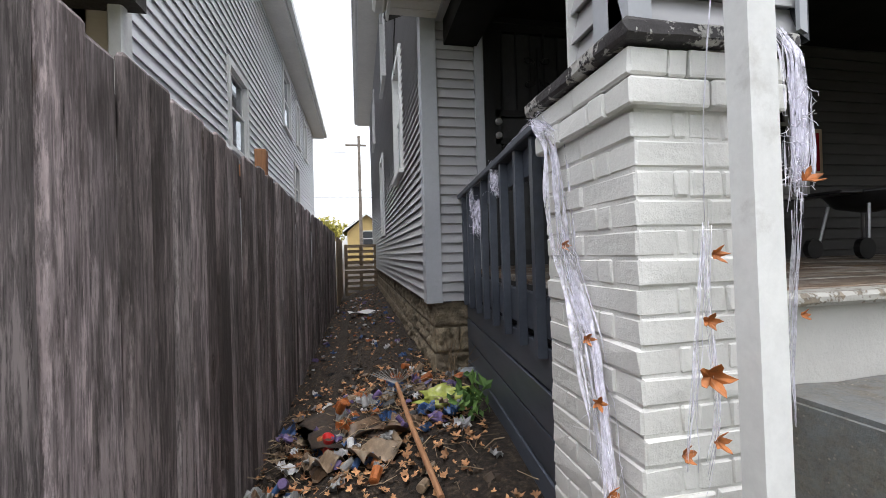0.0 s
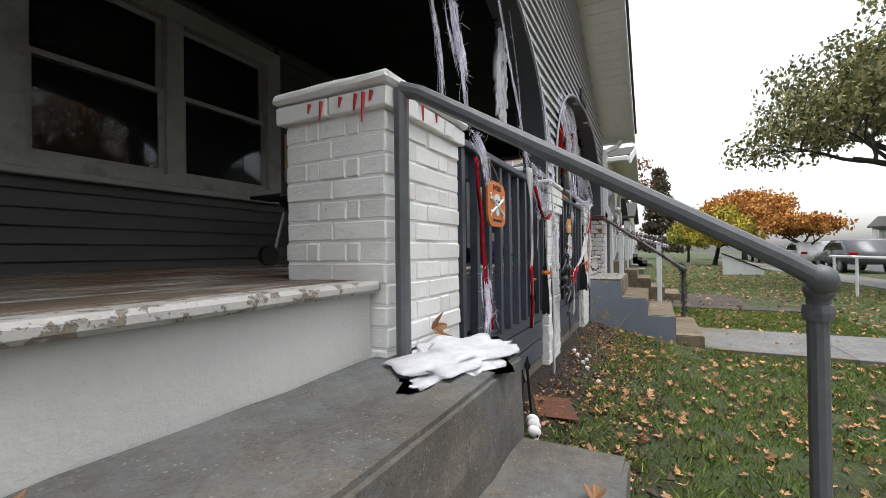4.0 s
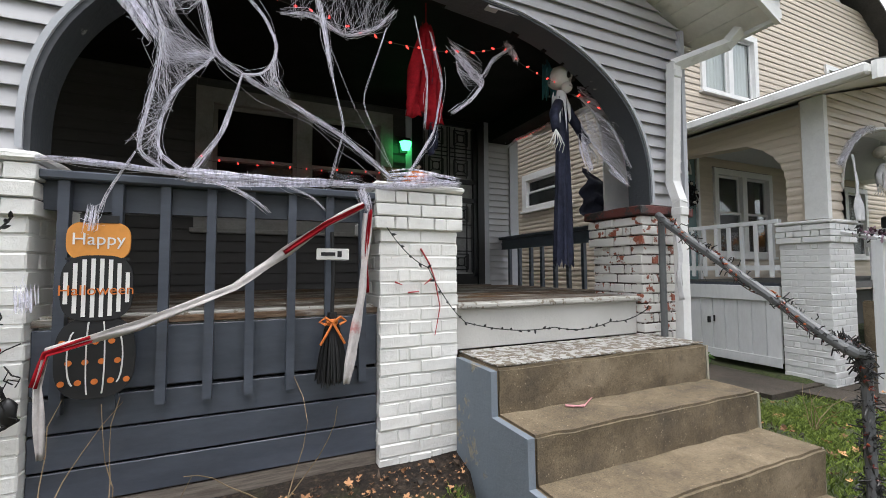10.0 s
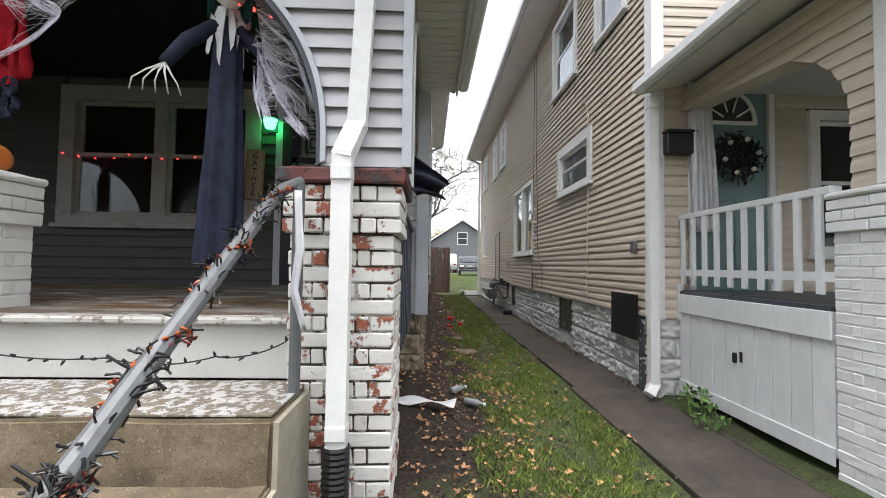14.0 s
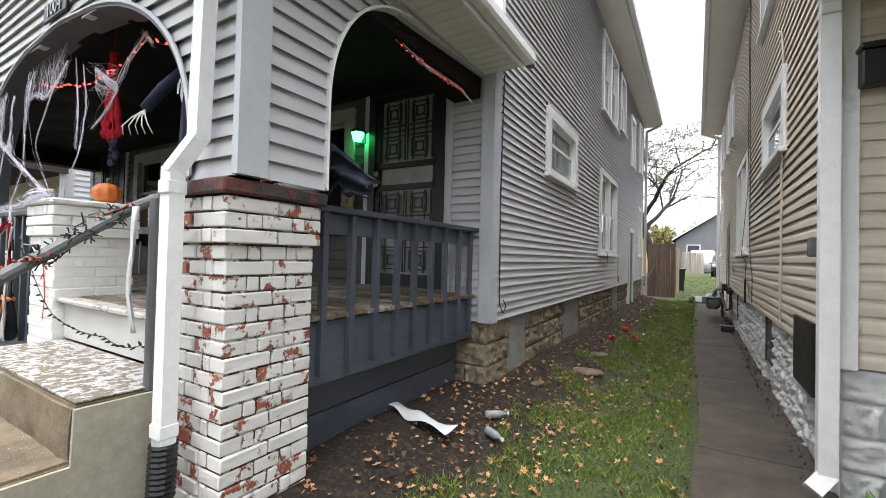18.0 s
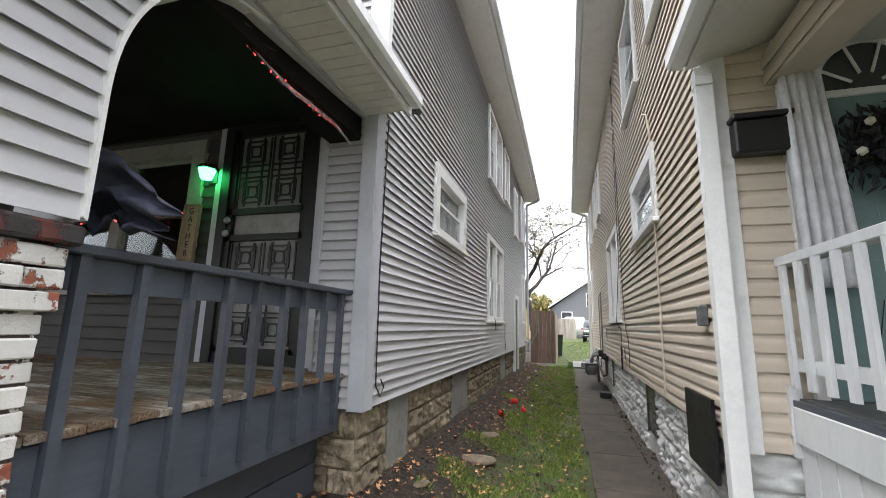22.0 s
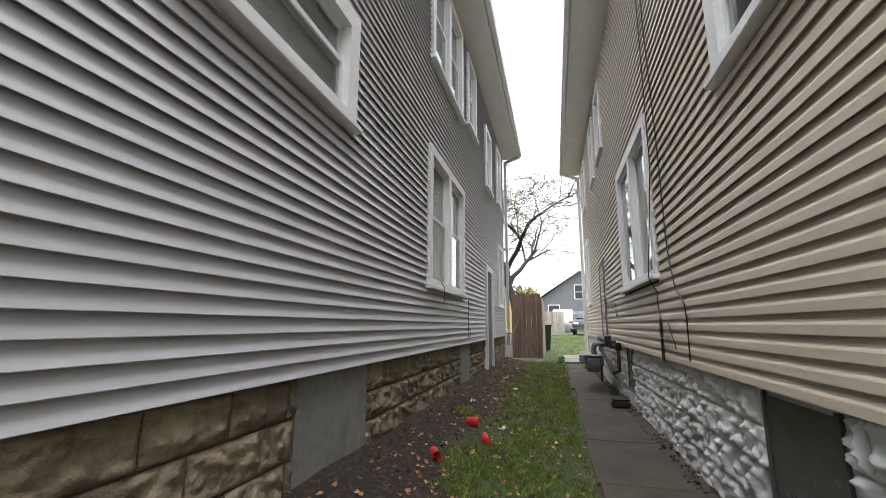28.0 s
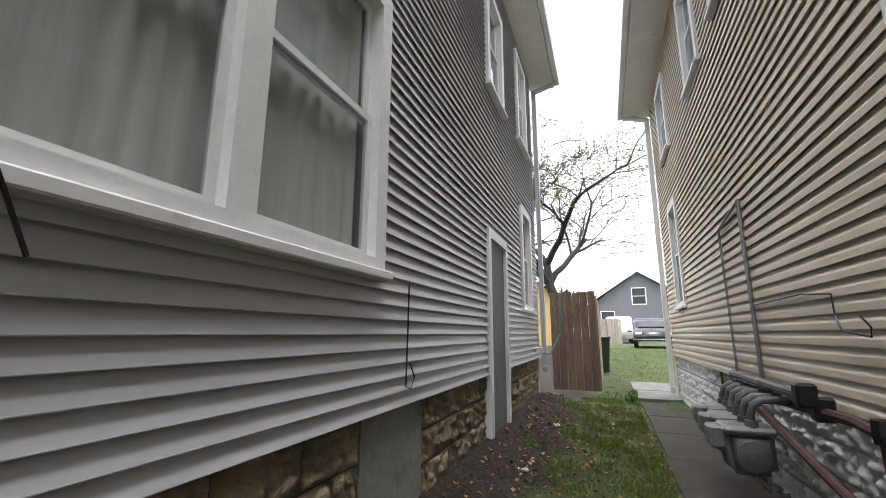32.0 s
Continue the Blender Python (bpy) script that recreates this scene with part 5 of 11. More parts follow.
for a, b in zip(us, us[1:]):
    spans = [(0.95, EAVE)]
    for h in holes_n:
        if h[0] < (a + b) / 2 < h[1]:
            spans = cut_out(spans, h[2], h[3])
    for s, e in spans:
        box(bm, a, b, 0.036, 0.16, s, e)
part("wall_core", bm, core, wall_tan)
part("corner_trim", boxes((NY1 - NY0 - 0.1, NY1 - NY0 + 0.005, -0.036, 0.02, 0.95, EAVE)), TRIM_WHITE, wall_tan, "white corner trim")
for i, (a, b, c, d) in enumerate(N_WINDOWS):
    double_hung("window_%d" % (i + 20), pose(NX0, b, c, 0, 0, -90), b - a, d - c,
                "wide white sliding window with a gold curtain" if i == 1 else "white framed window on tan siding", 0.13 if i == 0 else 0.1,
                curtain=CURTAIN_GOLD if i == 1 else (CURTAIN_PALE if i in (3, 4) else None), twin=(i == 1), slider=(i == 1))
wall_tan_f = thing("wall_tan_front", pose(NX0, NY0, 0), "tan siding on the street front", "wall", kind="structure")
NF_HOLES = [(0.40, 1.152, 0, 3.25), (1.57, 3.17, 1.6, 3.05), (1.35, 2.9, 4.3, 5.5), (5.2, 6.4, 4.4, 5.5), (4.9, 6.6, 1.6, 3.05)]
siding(wall_tan_f, pose(0, 0, 0), NX1 - NX0, 0.96, 7.0, 0.1, NF_HOLES, SIDING_TAN, lip=0.013, dutch=True)
part("wall_core", boxes((0, NX1 - NX0, 0.2, 0.3, 0.1, 7.0)), core, wall_tan_f)
part("corner_trim", boxes((-0.036, 0.09, -0.036, 0.0, 0.95, 7.0)), TRIM_WHITE, wall_tan_f, "white corner trim")
double_hung("window_30", pose(NX0 + 1.35, NY0, 4.3), 1.55, 1.2, "wide white upper window with a pale curtain", 0.1, twin=True, curtain=CURTAIN_PALE, slider=True)
double_hung("window_31", pose(NX0 + 5.2, NY0, 4.4), 1.2, 1.1, "white upper window", 0.1)
double_hung("window_32", pose(NX0 + 1.57, NY0, 1.6), 1.6, 1.45, "dark porch window in white trim", 0.1, twin=True)
double_hung("window_33", pose(NX0 + 4.9, NY0, 1.6), 1.7, 1.45, "dark porch window in white trim", 0.1, twin=True)
shell("wall_tan_back", [(NX0, NX1, NY1 - 0.15, NY1, 0.1, EAVE)], SIDING_TAN, "tan rear wall")
shell("wall_tan_east", [(NX1 - 0.15, NX1, NY0, NY1, 0.1, EAVE)], SIDING_TAN, "tan far side wall")
# added sheet with the tan house's indoor shade as its colour
shell("room_wall_tan", [(NX0 + 0.5, NX1 - 0.3, NY0 + 1.4, NY0 + 1.5, 0.2, EAVE)], ROOM_SHADE, "added dark sheet for the unlit room behind the panes")
fnn = thing("foundation_tan", pose(NX0 + 0.03, NY1, 0, 0, 0, -90), "white painted rock-faced block foundation", "foundation", kind="structure")
NB = [(NY1 - 6.15, NY1 - 5.5), (NY1 - 10.25, NY1 - 9.75), (NY1 - 13.6, NY1 - 13.1)]
blocks(fnn, pose(0, 0, 0), NY1 - NY0 - 0.03, 0.1, 0.955, STONE_WHITE, seed=9, skip=NB, bulge=0.036)
part("mortar", boxes((0, NY1 - NY0 - 0.06, 0.006, 0.14, 0.0, 0.955)), STONE_WHITE, fnn)
for a, b in NB:
    part("basement_window", boxes((a + 0.04, b - 0.04, -0.006, 0.004, 0.42, 0.92), (a + 0.02, a + 0.05, -0.015, 0.002, 0.4, 0.94), (b - 0.05, b - 0.02, -0.015, 0.002, 0.4, 0.94)), surface("murky_pane", (0.08, 0.085, 0.08, 1), 0.25), fnn, "murky basement window")
bm = boxes((NY1 - 3.92, NY1 - 3.33, -0.095, -0.075, 0.7, 1.17))
part("vent_cover", bm, BLACK_IRON, fnn, "black metal vent cover")
fnnf = thing("foundation_tan_front", pose(NX0 + 0.03, NY0 + 0.03, 0), "white painted rock-faced corner blocks", "foundation", kind="structure")
blocks(fnnf, pose(0, 0, 0), 0.9, 0.1, 0.955, STONE_WHITE, seed=8, bulge=0.036)
part("mortar", boxes((0, 4, 0.006, 0.13, 0.0, 0.955)), STONE_WHITE, fnnf)
main_roof("roof_3", NX0, NX1, NY0, NY1, EAVE, 0.5, 2.6, "dark shingled roof over the tan house")

# porch of the tan house
QX0, QX1, QF = 11.30, 17.2, 1.05
WHITE_WOOD = surface("white_painted_wood", (0.70, 0.71, 0.72, 1), 0.5, vary=0.06, stretch=(1, 1, 0.3), stain=(0.45, 0.44, 0.42, 1), stain_at=(0.62, 0.85))
NFLOOR = 1.24
tagged(part("porch_floor_tan", boxes((QX0, QX1, QF + 0.1, NY0 - 0.02, NFLOOR - 0.06, NFLOOR)), surface("grey_deck_paint", (0.12, 0.12, 0.12, 1), 0.6)), "grey painted porch floor", "floor", kind="structure")
pier("pier_6", 11.27, 11.78, QF, 0.46, 0.18, 1.88, (BRICK_NEIGHBOUR, BRICK_NEIGHBOUR), "clean white painted brick pier of the tan house", 21, BRICK_NEIGHBOUR, False, group="tan house piers")
pier("pier_7", 13.35, 13.83, QF, 0.46, 0.18, 1.88, (BRICK_NEIGHBOUR, BRICK_NEIGHBOUR), "white painted brick pier beside the steps", 22, BRICK_NEIGHBOUR, False, group="tan house piers")
pier("pier_8", 16.6, 17.1, QF, 0.46, 0.18, 1.88, (BRICK_NEIGHBOUR, BRICK_NEIGHBOUR), "white painted brick pier at the far corner", 23, BRICK_NEIGHBOUR, False, group="tan house piers")


def white_rail(m, length, lo, hi, n, name="white_railing"):
    r = thing(name, m, "white painted wooden railing with square balusters", "railing", "white railings")
    part("top_rail", boxes((0, length, -0.04, 0.04, hi - 0.05, hi), bevel=0.005), WHITE_WOOD, r)
    part("bottom_rail", boxes((0, length, -0.025, 0.025, lo, lo + 0.06)), WHITE_WOOD, r)
    me = bpy.data.meshes.new("baluster")
    bm = boxes((-0.022, 0.022, -0.048, -0.026, lo - 0.08, hi - 0.051))
    bm.to_mesh(me)
    bm.free()
    me.materials.append(WHITE_WOOD)
    for i in range(n):
        ob = new("baluster", me)
        ob.parent = r
        ob.matrix_local = pose((i + 0.5) * length / n, 0, 0)
    return r


white_rail(pose(11.30, NY0 - 0.02, 0, 0, 0, -90), NY0 - 1.53, 1.38, 1.97, 10)
white_rail(pose(13.83, QF + 0.2, 0), 2.77, 1.38, 1.97, 16)
ns = thing("white_skirt", pose(11.315, NY0, 0, 0, 0, -90), "white board skirt with a gate below the tan porch", "porch skirt", kind="structure")
part("cap_board", boxes((0, NY0 - 1.53, -0.05, 0.0, 1.02, 1.2), bevel=0.006), WHITE_WOOD, ns)
# solid slate strip painted in for the shade between cap board and floor
part("dark_gap", boxes((0, NY0 - 1.53, -0.045, 0.0, 1.2, 1.23)), DARK_PAINT, ns)
part("corner_board", boxes((-0.02, 0.03, -0.06, -0.0, 0.95, 1.3)), WHITE_WOOD, ns)
for i in range(10):
    L = NY0 - 1.53
    part("board", boxes((i * L / 10 + 0.003, (i + 1) * L / 10 - 0.003, -0.028, 0.0, 0.32, 1.02), bevel=0.003), WHITE_WOOD, ns)
part("bottom_board", boxes((0, NY0 - 1.53, -0.042, -0.03, 0.27, 0.38), bevel=0.003), WHITE_WOOD, ns)
part("latch", boxes((0.8, 0.82, -0.04, -0.03, 0.72, 0.8)), BLACK_IRON, ns)

# front gable with arches
NARCH = [(11.66, 14.55), (14.95, 16.75)]


def n_spans(z):
    lo, hi = 11.31, 17.15
    xm = (lo + hi) / 2
    half = (hi - lo) / 2 if z < 3.25 else (hi - lo) / 2 - (z - 3.25) / 0.25
    if half <= 0.05:
        return []
    sp = [(xm - half, xm + half)]
    for a, b in NARCH:
        t = (z - 2.3) / (3.12 - 2.3)
        hw = (b - a) / 2 if t <= 0 else ((b - a) / 2 * (1 - t ** 2.2) ** (1 / 2.2) if t < 1 else 0)
        if hw > 0.02:
            sp = cut_out(sp, (a + b) / 2 - hw, (a + b) / 2 + hw)
    return sp


ng = thing("porch_gable_tan", pose(0, QF + 0.04, 0), "tan sided porch front with arches", "wall", kind="structure")
siding(ng, pose(0, 0, 0), 9, 1.93, 3.97, 0.1, [], SIDING_TAN, lip=0.014, limit=n_spans, depth=0.2, dutch=True)
part("corner_post", boxes((11.27, 11.345, -0.045, 0.16, 1.93, 3.25)), TRIM_WHITE, ng, "white corner post")
for a, b in NARCH:
    xm, hw = (a + b) / 2, (b - a) / 2
    line = [(xm - hw, 1.94)] + [(xm - hw * (1 - t ** 2.2) ** (1 / 2.2), 2.3 + 0.82 * t) for t in np.linspace(0, 0.9995, 24)]
    line += [(2 * xm - x, z) for x, z in reversed(line)]
    bm = bmesh.new()
    for p, q in zip(line, line[1:]):
        vs = [bm.verts.new((c[0], y, c[1] - o)) for y in (-0.03, 0.24) for c, o in ((p, 0), (q, 0), (q, 0.03), (p, 0.03))]
        for f in ((0, 1, 2, 3), (7, 6, 5, 4), (0, 4, 5, 1), (3, 2, 6, 7)):
            bm.faces.new([vs[j] for j in f])
    part("arch_trim", bm, TRIM_WHITE, ng, "white arch trim")


def n_side(z):
    if z < 2.35:
        return [(0, 0.35)]
    if z > 2.98:
        return [(0, NY0 - QF)]
    t = (z - 2.35) / 0.63
    c = 0.85 * (1 - (1 - t ** 2.2) ** (1 / 2.2))
    return [(0, 0.35 + c)]


nsd = thing("porch_side_tan", pose(11.33, NY0 - 0.02, 0, 0, 0, -90), "tan sided porch end with a round-topped opening", "wall", kind="structure")
siding(nsd, pose(0, 0, 0), 3, 1.93, 3.2, 0.1, [], SIDING_TAN, lip=0.014, depth=0.18, dutch=True, limit=lambda z: [(NY0 - QF - 0.06 - q, NY0 - QF - 0.06 - p) for p, q in reversed(n_side(z))])
NC = surface("white_porch_ceiling", (0.6, 0.61, 0.6, 1), 0.7, vary=0.05)
tagged(part("ceiling_tan", boxes((11.35, QX1, QF + 0.1, NY0 - 0.03, 3.2, 3.24)), NC), "white porch ceiling of the tan house", "ceiling", kind="structure")
nroof = thing("roof_4", pose(0, 0, 0), "gabled porch roof with white rake boards", "roof", kind="structure")
xm, half = (11.31 + 17.15) / 2, (17.15 - 11.31) / 2 + 0.4
zf = 3.25 - 0.4 * 0.27 + 0.02
for s in (-1, 1):
    e, pk = xm + s * half, zf + half * 0.27
    bm = bmesh.new()
    extrude_poly(bm, [(e, zf + 0.1), (xm, pk + 0.1), (xm, pk + 0.15), (e + s * 0.03, zf + 0.14)], (0.5, NY0))
    part("shingles", bm, SHINGLE, nroof)
    bm = bmesh.new()
    extrude_poly(bm, [(e, zf), (xm, pk), (xm, pk + 0.03), (e, zf + 0.03)], (0.52, NY0 - 0.02))
    part("soffit", bm, SOFFIT, nroof)
    bm = bmesh.new()
    extrude_poly(bm, [(e + s * 0.03, zf - 0.05), (xm, pk - 0.05), (xm, pk + 0.13), (e + s * 0.03, zf + 0.12)], (0.48, 0.518))
    part("rake_board", bm, TRIM_WHITE, nroof)
    a, b = sorted((e, e + s * 0.11))
    part("gutter", boxes((a, b, 0.52, NY0 - 0.02, zf, zf + 0.11), bevel=0.02), TRIM_WHITE, nroof, "white gutter")
# front door of the tan house
DOOR_TEAL = surface("blue_green_door", (0.15, 0.235, 0.24, 1), 0.45, vary=0.06)
nd_ = thing("door_4", pose(NX0 + 0.40, NY0, NFLOOR) @ Matrix.Diagonal((0.8, 1, 1.03, 1)), "blue-green front door with a fan light and a dark wreath", "door", kind="structure")
part("casing", boxes((-0.07, 0, -0.04, 0.05, 0, 2.06), (0.94, 1.01, -0.04, 0.05, 0, 2.06), (-0.07, 1.01, -0.04, 0.05, 2.06, 2.14)), TRIM_WHITE, nd_)
part("leaf", boxes((0, 0.94, 0.0, 0.05, 0, 2.06)), DOOR_TEAL, nd_)
for x0 in (0.12, 0.52):
    for z0, z1 in ((0.15, 0.7), (0.85, 1.35)):
        part("panel", boxes((x0, x0 + 0.3, -0.01, 0.004, z0, z1), bevel=0.004), DOOR_TEAL, nd_)
bm = bmesh.new()
pts = [(0.47 + 0.34 * math.cos(a), 1.62 + 0.32 * math.sin(a)) for a in np.linspace(0, math.pi, 17)]
inn = [(0.47 + 0.29 * math.cos(a), 1.635 + 0.27 * math.sin(a)) for a in np.linspace(0, math.pi, 17)]
for (p, q, r, s) in zip(pts, pts[1:], inn[1:], inn):
    vs = [bm.verts.new((c[0], y, c[1])) for y in (-0.02, 0.0) for c in (p, q, r, s)]
    for f in ((3, 2, 1, 0), (4, 5, 6, 7), (0, 1, 5, 4), (2, 3, 7, 6)):
        bm.faces.new([vs[j] for j in f])
box(bm, 0.13, 0.81, -0.02, 0.0, 1.6, 1.636)
for a in np.linspace(0.5, math.pi - 0.5, 4):
    tube(bm, [(0.47 + 0.1 * math.cos(a), -0.012, 1.63 + 0.1 * math.sin(a)), (0.47 + 0.3 * math.cos(a), -0.012, 1.63 + 0.28 * math.sin(a))], 0.011, 4)
part("fan_light_frame", bm, TRIM_WHITE, nd_)
bm = bmesh.new()
extrude_poly(bm, [(0.47 + 0.3 * math.cos(a), 1.63 + 0.28 * math.sin(a)) for a in np.linspace(0, math.pi, 17)], (-0.006, -0.002))
part("pane", bm, surface("dim_glass", (0.05, 0.055, 0.055, 1), 0.15), nd_)

# steps and handrail posts of the tan house
stair("tan_house_steps", 11.93, 13.3, (1.04, 0.85, 0.66, 0.47, 0.33), QF + 0.02, (0.36, 0.28, 0.28, 0.28, 0.3), (CONCRETE,), "mossy concrete steps of the tan house")
for x in (11.40, 13.4):
    for y, top in ((0.72, 1.72), (-0.02, 1.5)):
        t = thing("rail_post", pose(x, y, ground_z(x, y) - 0.02), "white square handrail post with bolts", "post", "white rail posts")
        part("post", boxes((-0.045, 0.045, -0.045, 0.045, 0, top - 0.17), bevel=0.006), WHITE_WOOD, t)
        for z in (0.12, 0.22, 0.42, 0.5):
            part("bolt", lathe(bmesh.new(), [(0.014, 0), (0.014, 0.008), (0.004, 0.012)], 8), BLACK_IRON, t).matrix_local = pose(0, -0.045, z, 90)
    bm = bmesh.new()
    tube(bm, [(x, 1.0, 1.78), (x, 0.72, 1.70), (x, -0.02, 1.44), (x, -0.2, 1.38)], 0.03, 6)
    solid("hand_rail", bm, WHITE_WOOD, "white wooden handrail down the steps", "handrail", "white handrails")

# ---- walks ----
def slab(name, pts, z, label, mat, thick=0.08):
    """Concrete walk of flags with joints: pts are (x0, x1, y0, y1)."""
    t = thing(name, pose(0, 0, 0), label, "walkway", kind="structure")
    for x0, x1, y0, y1 in pts:
        bm = bmesh.new()
        box(bm, x0 + 0.003, x1 - 0.003, y0 + 0.003, y1 - 0.003, z - thick, z + random.uniform(-0.003, 0.003), bevel=0.004)
        part("flag", bm, mat, t)
    return t


side_flags = [(10.33 + random.uniform(-0.03, 0.03), 11.06, y, y + 1.15) for y in np.arange(1.15, 15.2, 1.15)]
side_flags += [(11.06, 11.42, 1.15, 2.1), (11.06, 11.42, 2.1, 3.05)]
slab("side_walk", side_flags, 0.192, "dark concrete side walk with joints", WALK)
slab("back_walk", [(10.3, 11.1, 16.4, 17.6), (10.3, 11.2, 17.62, 19.2)], 0.24, "pale concrete walk into the back yard", CONCRETE_GREY)
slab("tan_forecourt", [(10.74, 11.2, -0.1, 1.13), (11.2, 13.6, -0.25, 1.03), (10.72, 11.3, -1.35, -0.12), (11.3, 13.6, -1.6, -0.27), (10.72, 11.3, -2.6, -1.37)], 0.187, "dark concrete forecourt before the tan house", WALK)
slab("front_walk", [(6.9, 8.35, y - 1.3, y) for y in np.arange(-0.42, -5.0, -1.3)], 0.19, "grey concrete walk from the steps to the street", CONCRETE_GREY)
slab("front_walk_west", [(1.05, 2.6, y - 1.3, y) for y in np.arange(-0.42, -5.0, -1.3)], 0.19, "grey concrete walk from the west steps", CONCRETE_GREY)
slab("street_pavement", [(x, x + 1.5, -7.2, -5.6) for x in np.arange(-12, 60, 1.5)], 0.15, "concrete pavement along the street", CONCRETE_GREY)
tagged(part("kerb", boxes((-80, 160, -9.75, -9.6, -0.1, 0.14))  , CONCRETE_GREY), "concrete kerb", "kerb", kind="structure")
ASPHALT = surface("asphalt", (0.06, 0.06, 0.062, 1), 0.9, vary=0.2, grain=150)
tagged(part("road", boxes((-80, 160, -17.0, -9.76, -0.05, 0.125)), ASPHALT), "grey asphalt street", "road", kind="structure")

# ---- fence of the narrow yard ----
FX = -0.64
fence = thing("fence_west", pose(FX, -0.8, 0), "weathered grey board fence", "fence", kind="structure")
rnd = random.Random(4)
y = 0.0
shapes = []
for s in range(6):
    bm = bmesh.new()
    box(bm, -0.014, 0.014, 0.004, 0.138, 0, 1.0)
    bmesh.ops.bevel(bm, geom=bm.edges[:], offset=0.007, segments=1, affect='EDGES')
    for v in bm.verts:
        v.co.y += rnd.uniform(-0.002, 0.002)
        v.co.x += rnd.uniform(-0.002, 0.002)
    me = bpy.data.meshes.new("fence_board")
    bm.to_mesh(me)
    bm.free()
    me.materials.append(FENCE_OLD)
    shapes.append(me)
while y < 10.9:
    ob = new("fence_board", rnd.choice(shapes))
    ob.parent = fence
    g = ground_z(FX, y - 0.8)
    ob.matrix_local = pose(rnd.uniform(-0.009, 0.009) + 0.013 * y * 0.55, y, g - 0.03, rnd.uniform(-0.12, 0.12), rnd.uniform(-0.5, 0.5)) @ Matrix.Diagonal((1, 1, 1.92 - g + rnd.uniform(-0.012, 0.012), 1))
    y += 0.142
for z in (0.45, 1.1, 1.7):
    part("rail", boxes((-0.07, -0.02, 0, 10.9, z, z + 0.09)), FENCE_OLD, fence).matrix_local = pose(0, 0, 0, 0, 0, -0.42)
fence2 = thing("fence_tan", pose(-0.52, 10.2, 0), "newer tan board fence", "fence", kind="structure")
me2 = bpy.data.meshes.new("fence_board")
bm = boxes((-0.012, 0.012, 0.002, 0.14, 0, 1.72))
bm.to_mesh(me2)
bm.free()
me2.materials.append(FENCE_NEW)
for i in range(22):
    ob = new("fence_board", me2)
    ob.parent = fence2
    ob.matrix_local = pose(rnd.uniform(-0.004, 0.004), i * 0.145, 0.1)

# pallets that close the narrow yard
PALLET = wood("pallet_wood", (0.22, 0.16, 0.1, 1), (0.42, 0.32, 0.22, 1), axis='X')
for k, z in enumerate((0.18, 0.95)):
    p = thing("pallet", pose(-0.42, 12.6 + k * 0.02, z), "wooden shipping pallet on edge as a gate", "pallet", "pallets")
    for i in range(5):
        part("slat", boxes((0, 0.95, -0.01, 0.01, i * 0.16, i * 0.16 + 0.09)), PALLET, p)
    for i in range(3):
        part("stringer", boxes((i * 0.43, i * 0.43 + 0.09, 0.011, 0.1, 0, 0.73)), PALLET, p)

# ---- the white house beyond the fence ----
wall_white = thing("wall_white_side", pose(LX1, LY0, 0, 0, 0, 90), "white lapped siding beyond the fence", "wall", kind="structure")
LW = [(6.0, 7.05, 2.85, 4.1), (10.4, 11.6, 4.5, 6.0), (12.6, 13.3, 4.6, 5.9), (14.3, 15.1, 4.6, 5.9), (12.0, 13.0, 2.6, 4.0)]
hl = [(a - LY0, b - LY0, c, d) for a, b, c, d in LW]
siding(wall_white, pose(0, 0, 0), LY1 - LY0, 0.7, 6.2, 0.125, hl, SIDING_WHITE)
part("wall_core", boxes((0, LY1 - LY0, 0.2, 0.3, 0.1, 6.2)), core, wall_white)
part("corner_trim", boxes((-0.02, 0.14, -0.03, 0.02, 0.6, 6.2)), TRIM_WHITE, wall_white)
for i, (a, b, c, d) in enumerate(LW):
    double_hung("window_%d" % (i + 40), pose(LX1, a, c, 0, 0, 90), b - a, d - c, "white framed window of the white house", 0.1)
shell("wall_white_front", [(-8.5, LX1, LY0, LY0 + 0.15, 0.1, 6.2)], SIDING_TAN, "front wall of the white house")
shell("wall_white_back", [(-8.5, LX1, LY1 - 0.15, LY1, 0.1, 6.2)], SIDING_WHITE, "rear wall of the white house")
main_roof("roof_5", -8.5, LX1, LY0, LY1, 6.2, 0.42, 2.4, "roof of the white house with white eaves")
dsp = thing("downspout_white", pose(-1.66, 3.32, 0), "white downspout at the corner of the white house", "downspout")
part("pipe", boxes((-0.05, 0.05, -0.04, 0.04, 0.2, 6.1), bevel=0.012), TRIM_WHITE, dsp)


# ---- mesh helpers for things ----
def joined(name, pieces, label, category, group="", kind="", m=None, smooth=True):
    """One mesh out of several bmeshes, each with its own material."""
    me = bpy.data.meshes.new(name)
    out = bmesh.new()
    for i, (bm, mat) in enumerate(pieces):
        tmp = bpy.data.meshes.new("piece")
        bm.to_mesh(tmp)
        bm.free()
        n = len(out.faces)
        out.from_mesh(tmp)
        out.faces.ensure_lookup_table()
        for f in out.faces[n:]:
            f.material_index = i
        me.materials.append(mat)
        bpy.data.meshes.remove(tmp)
    out.normal_update()
    out.to_mesh(me)
    out.free()
    if smooth:
        me.shade_smooth()
    ob = new(name, me)
    if m is not None:
        ob.matrix_world = m
    return tagged(ob, label, category, group, kind)


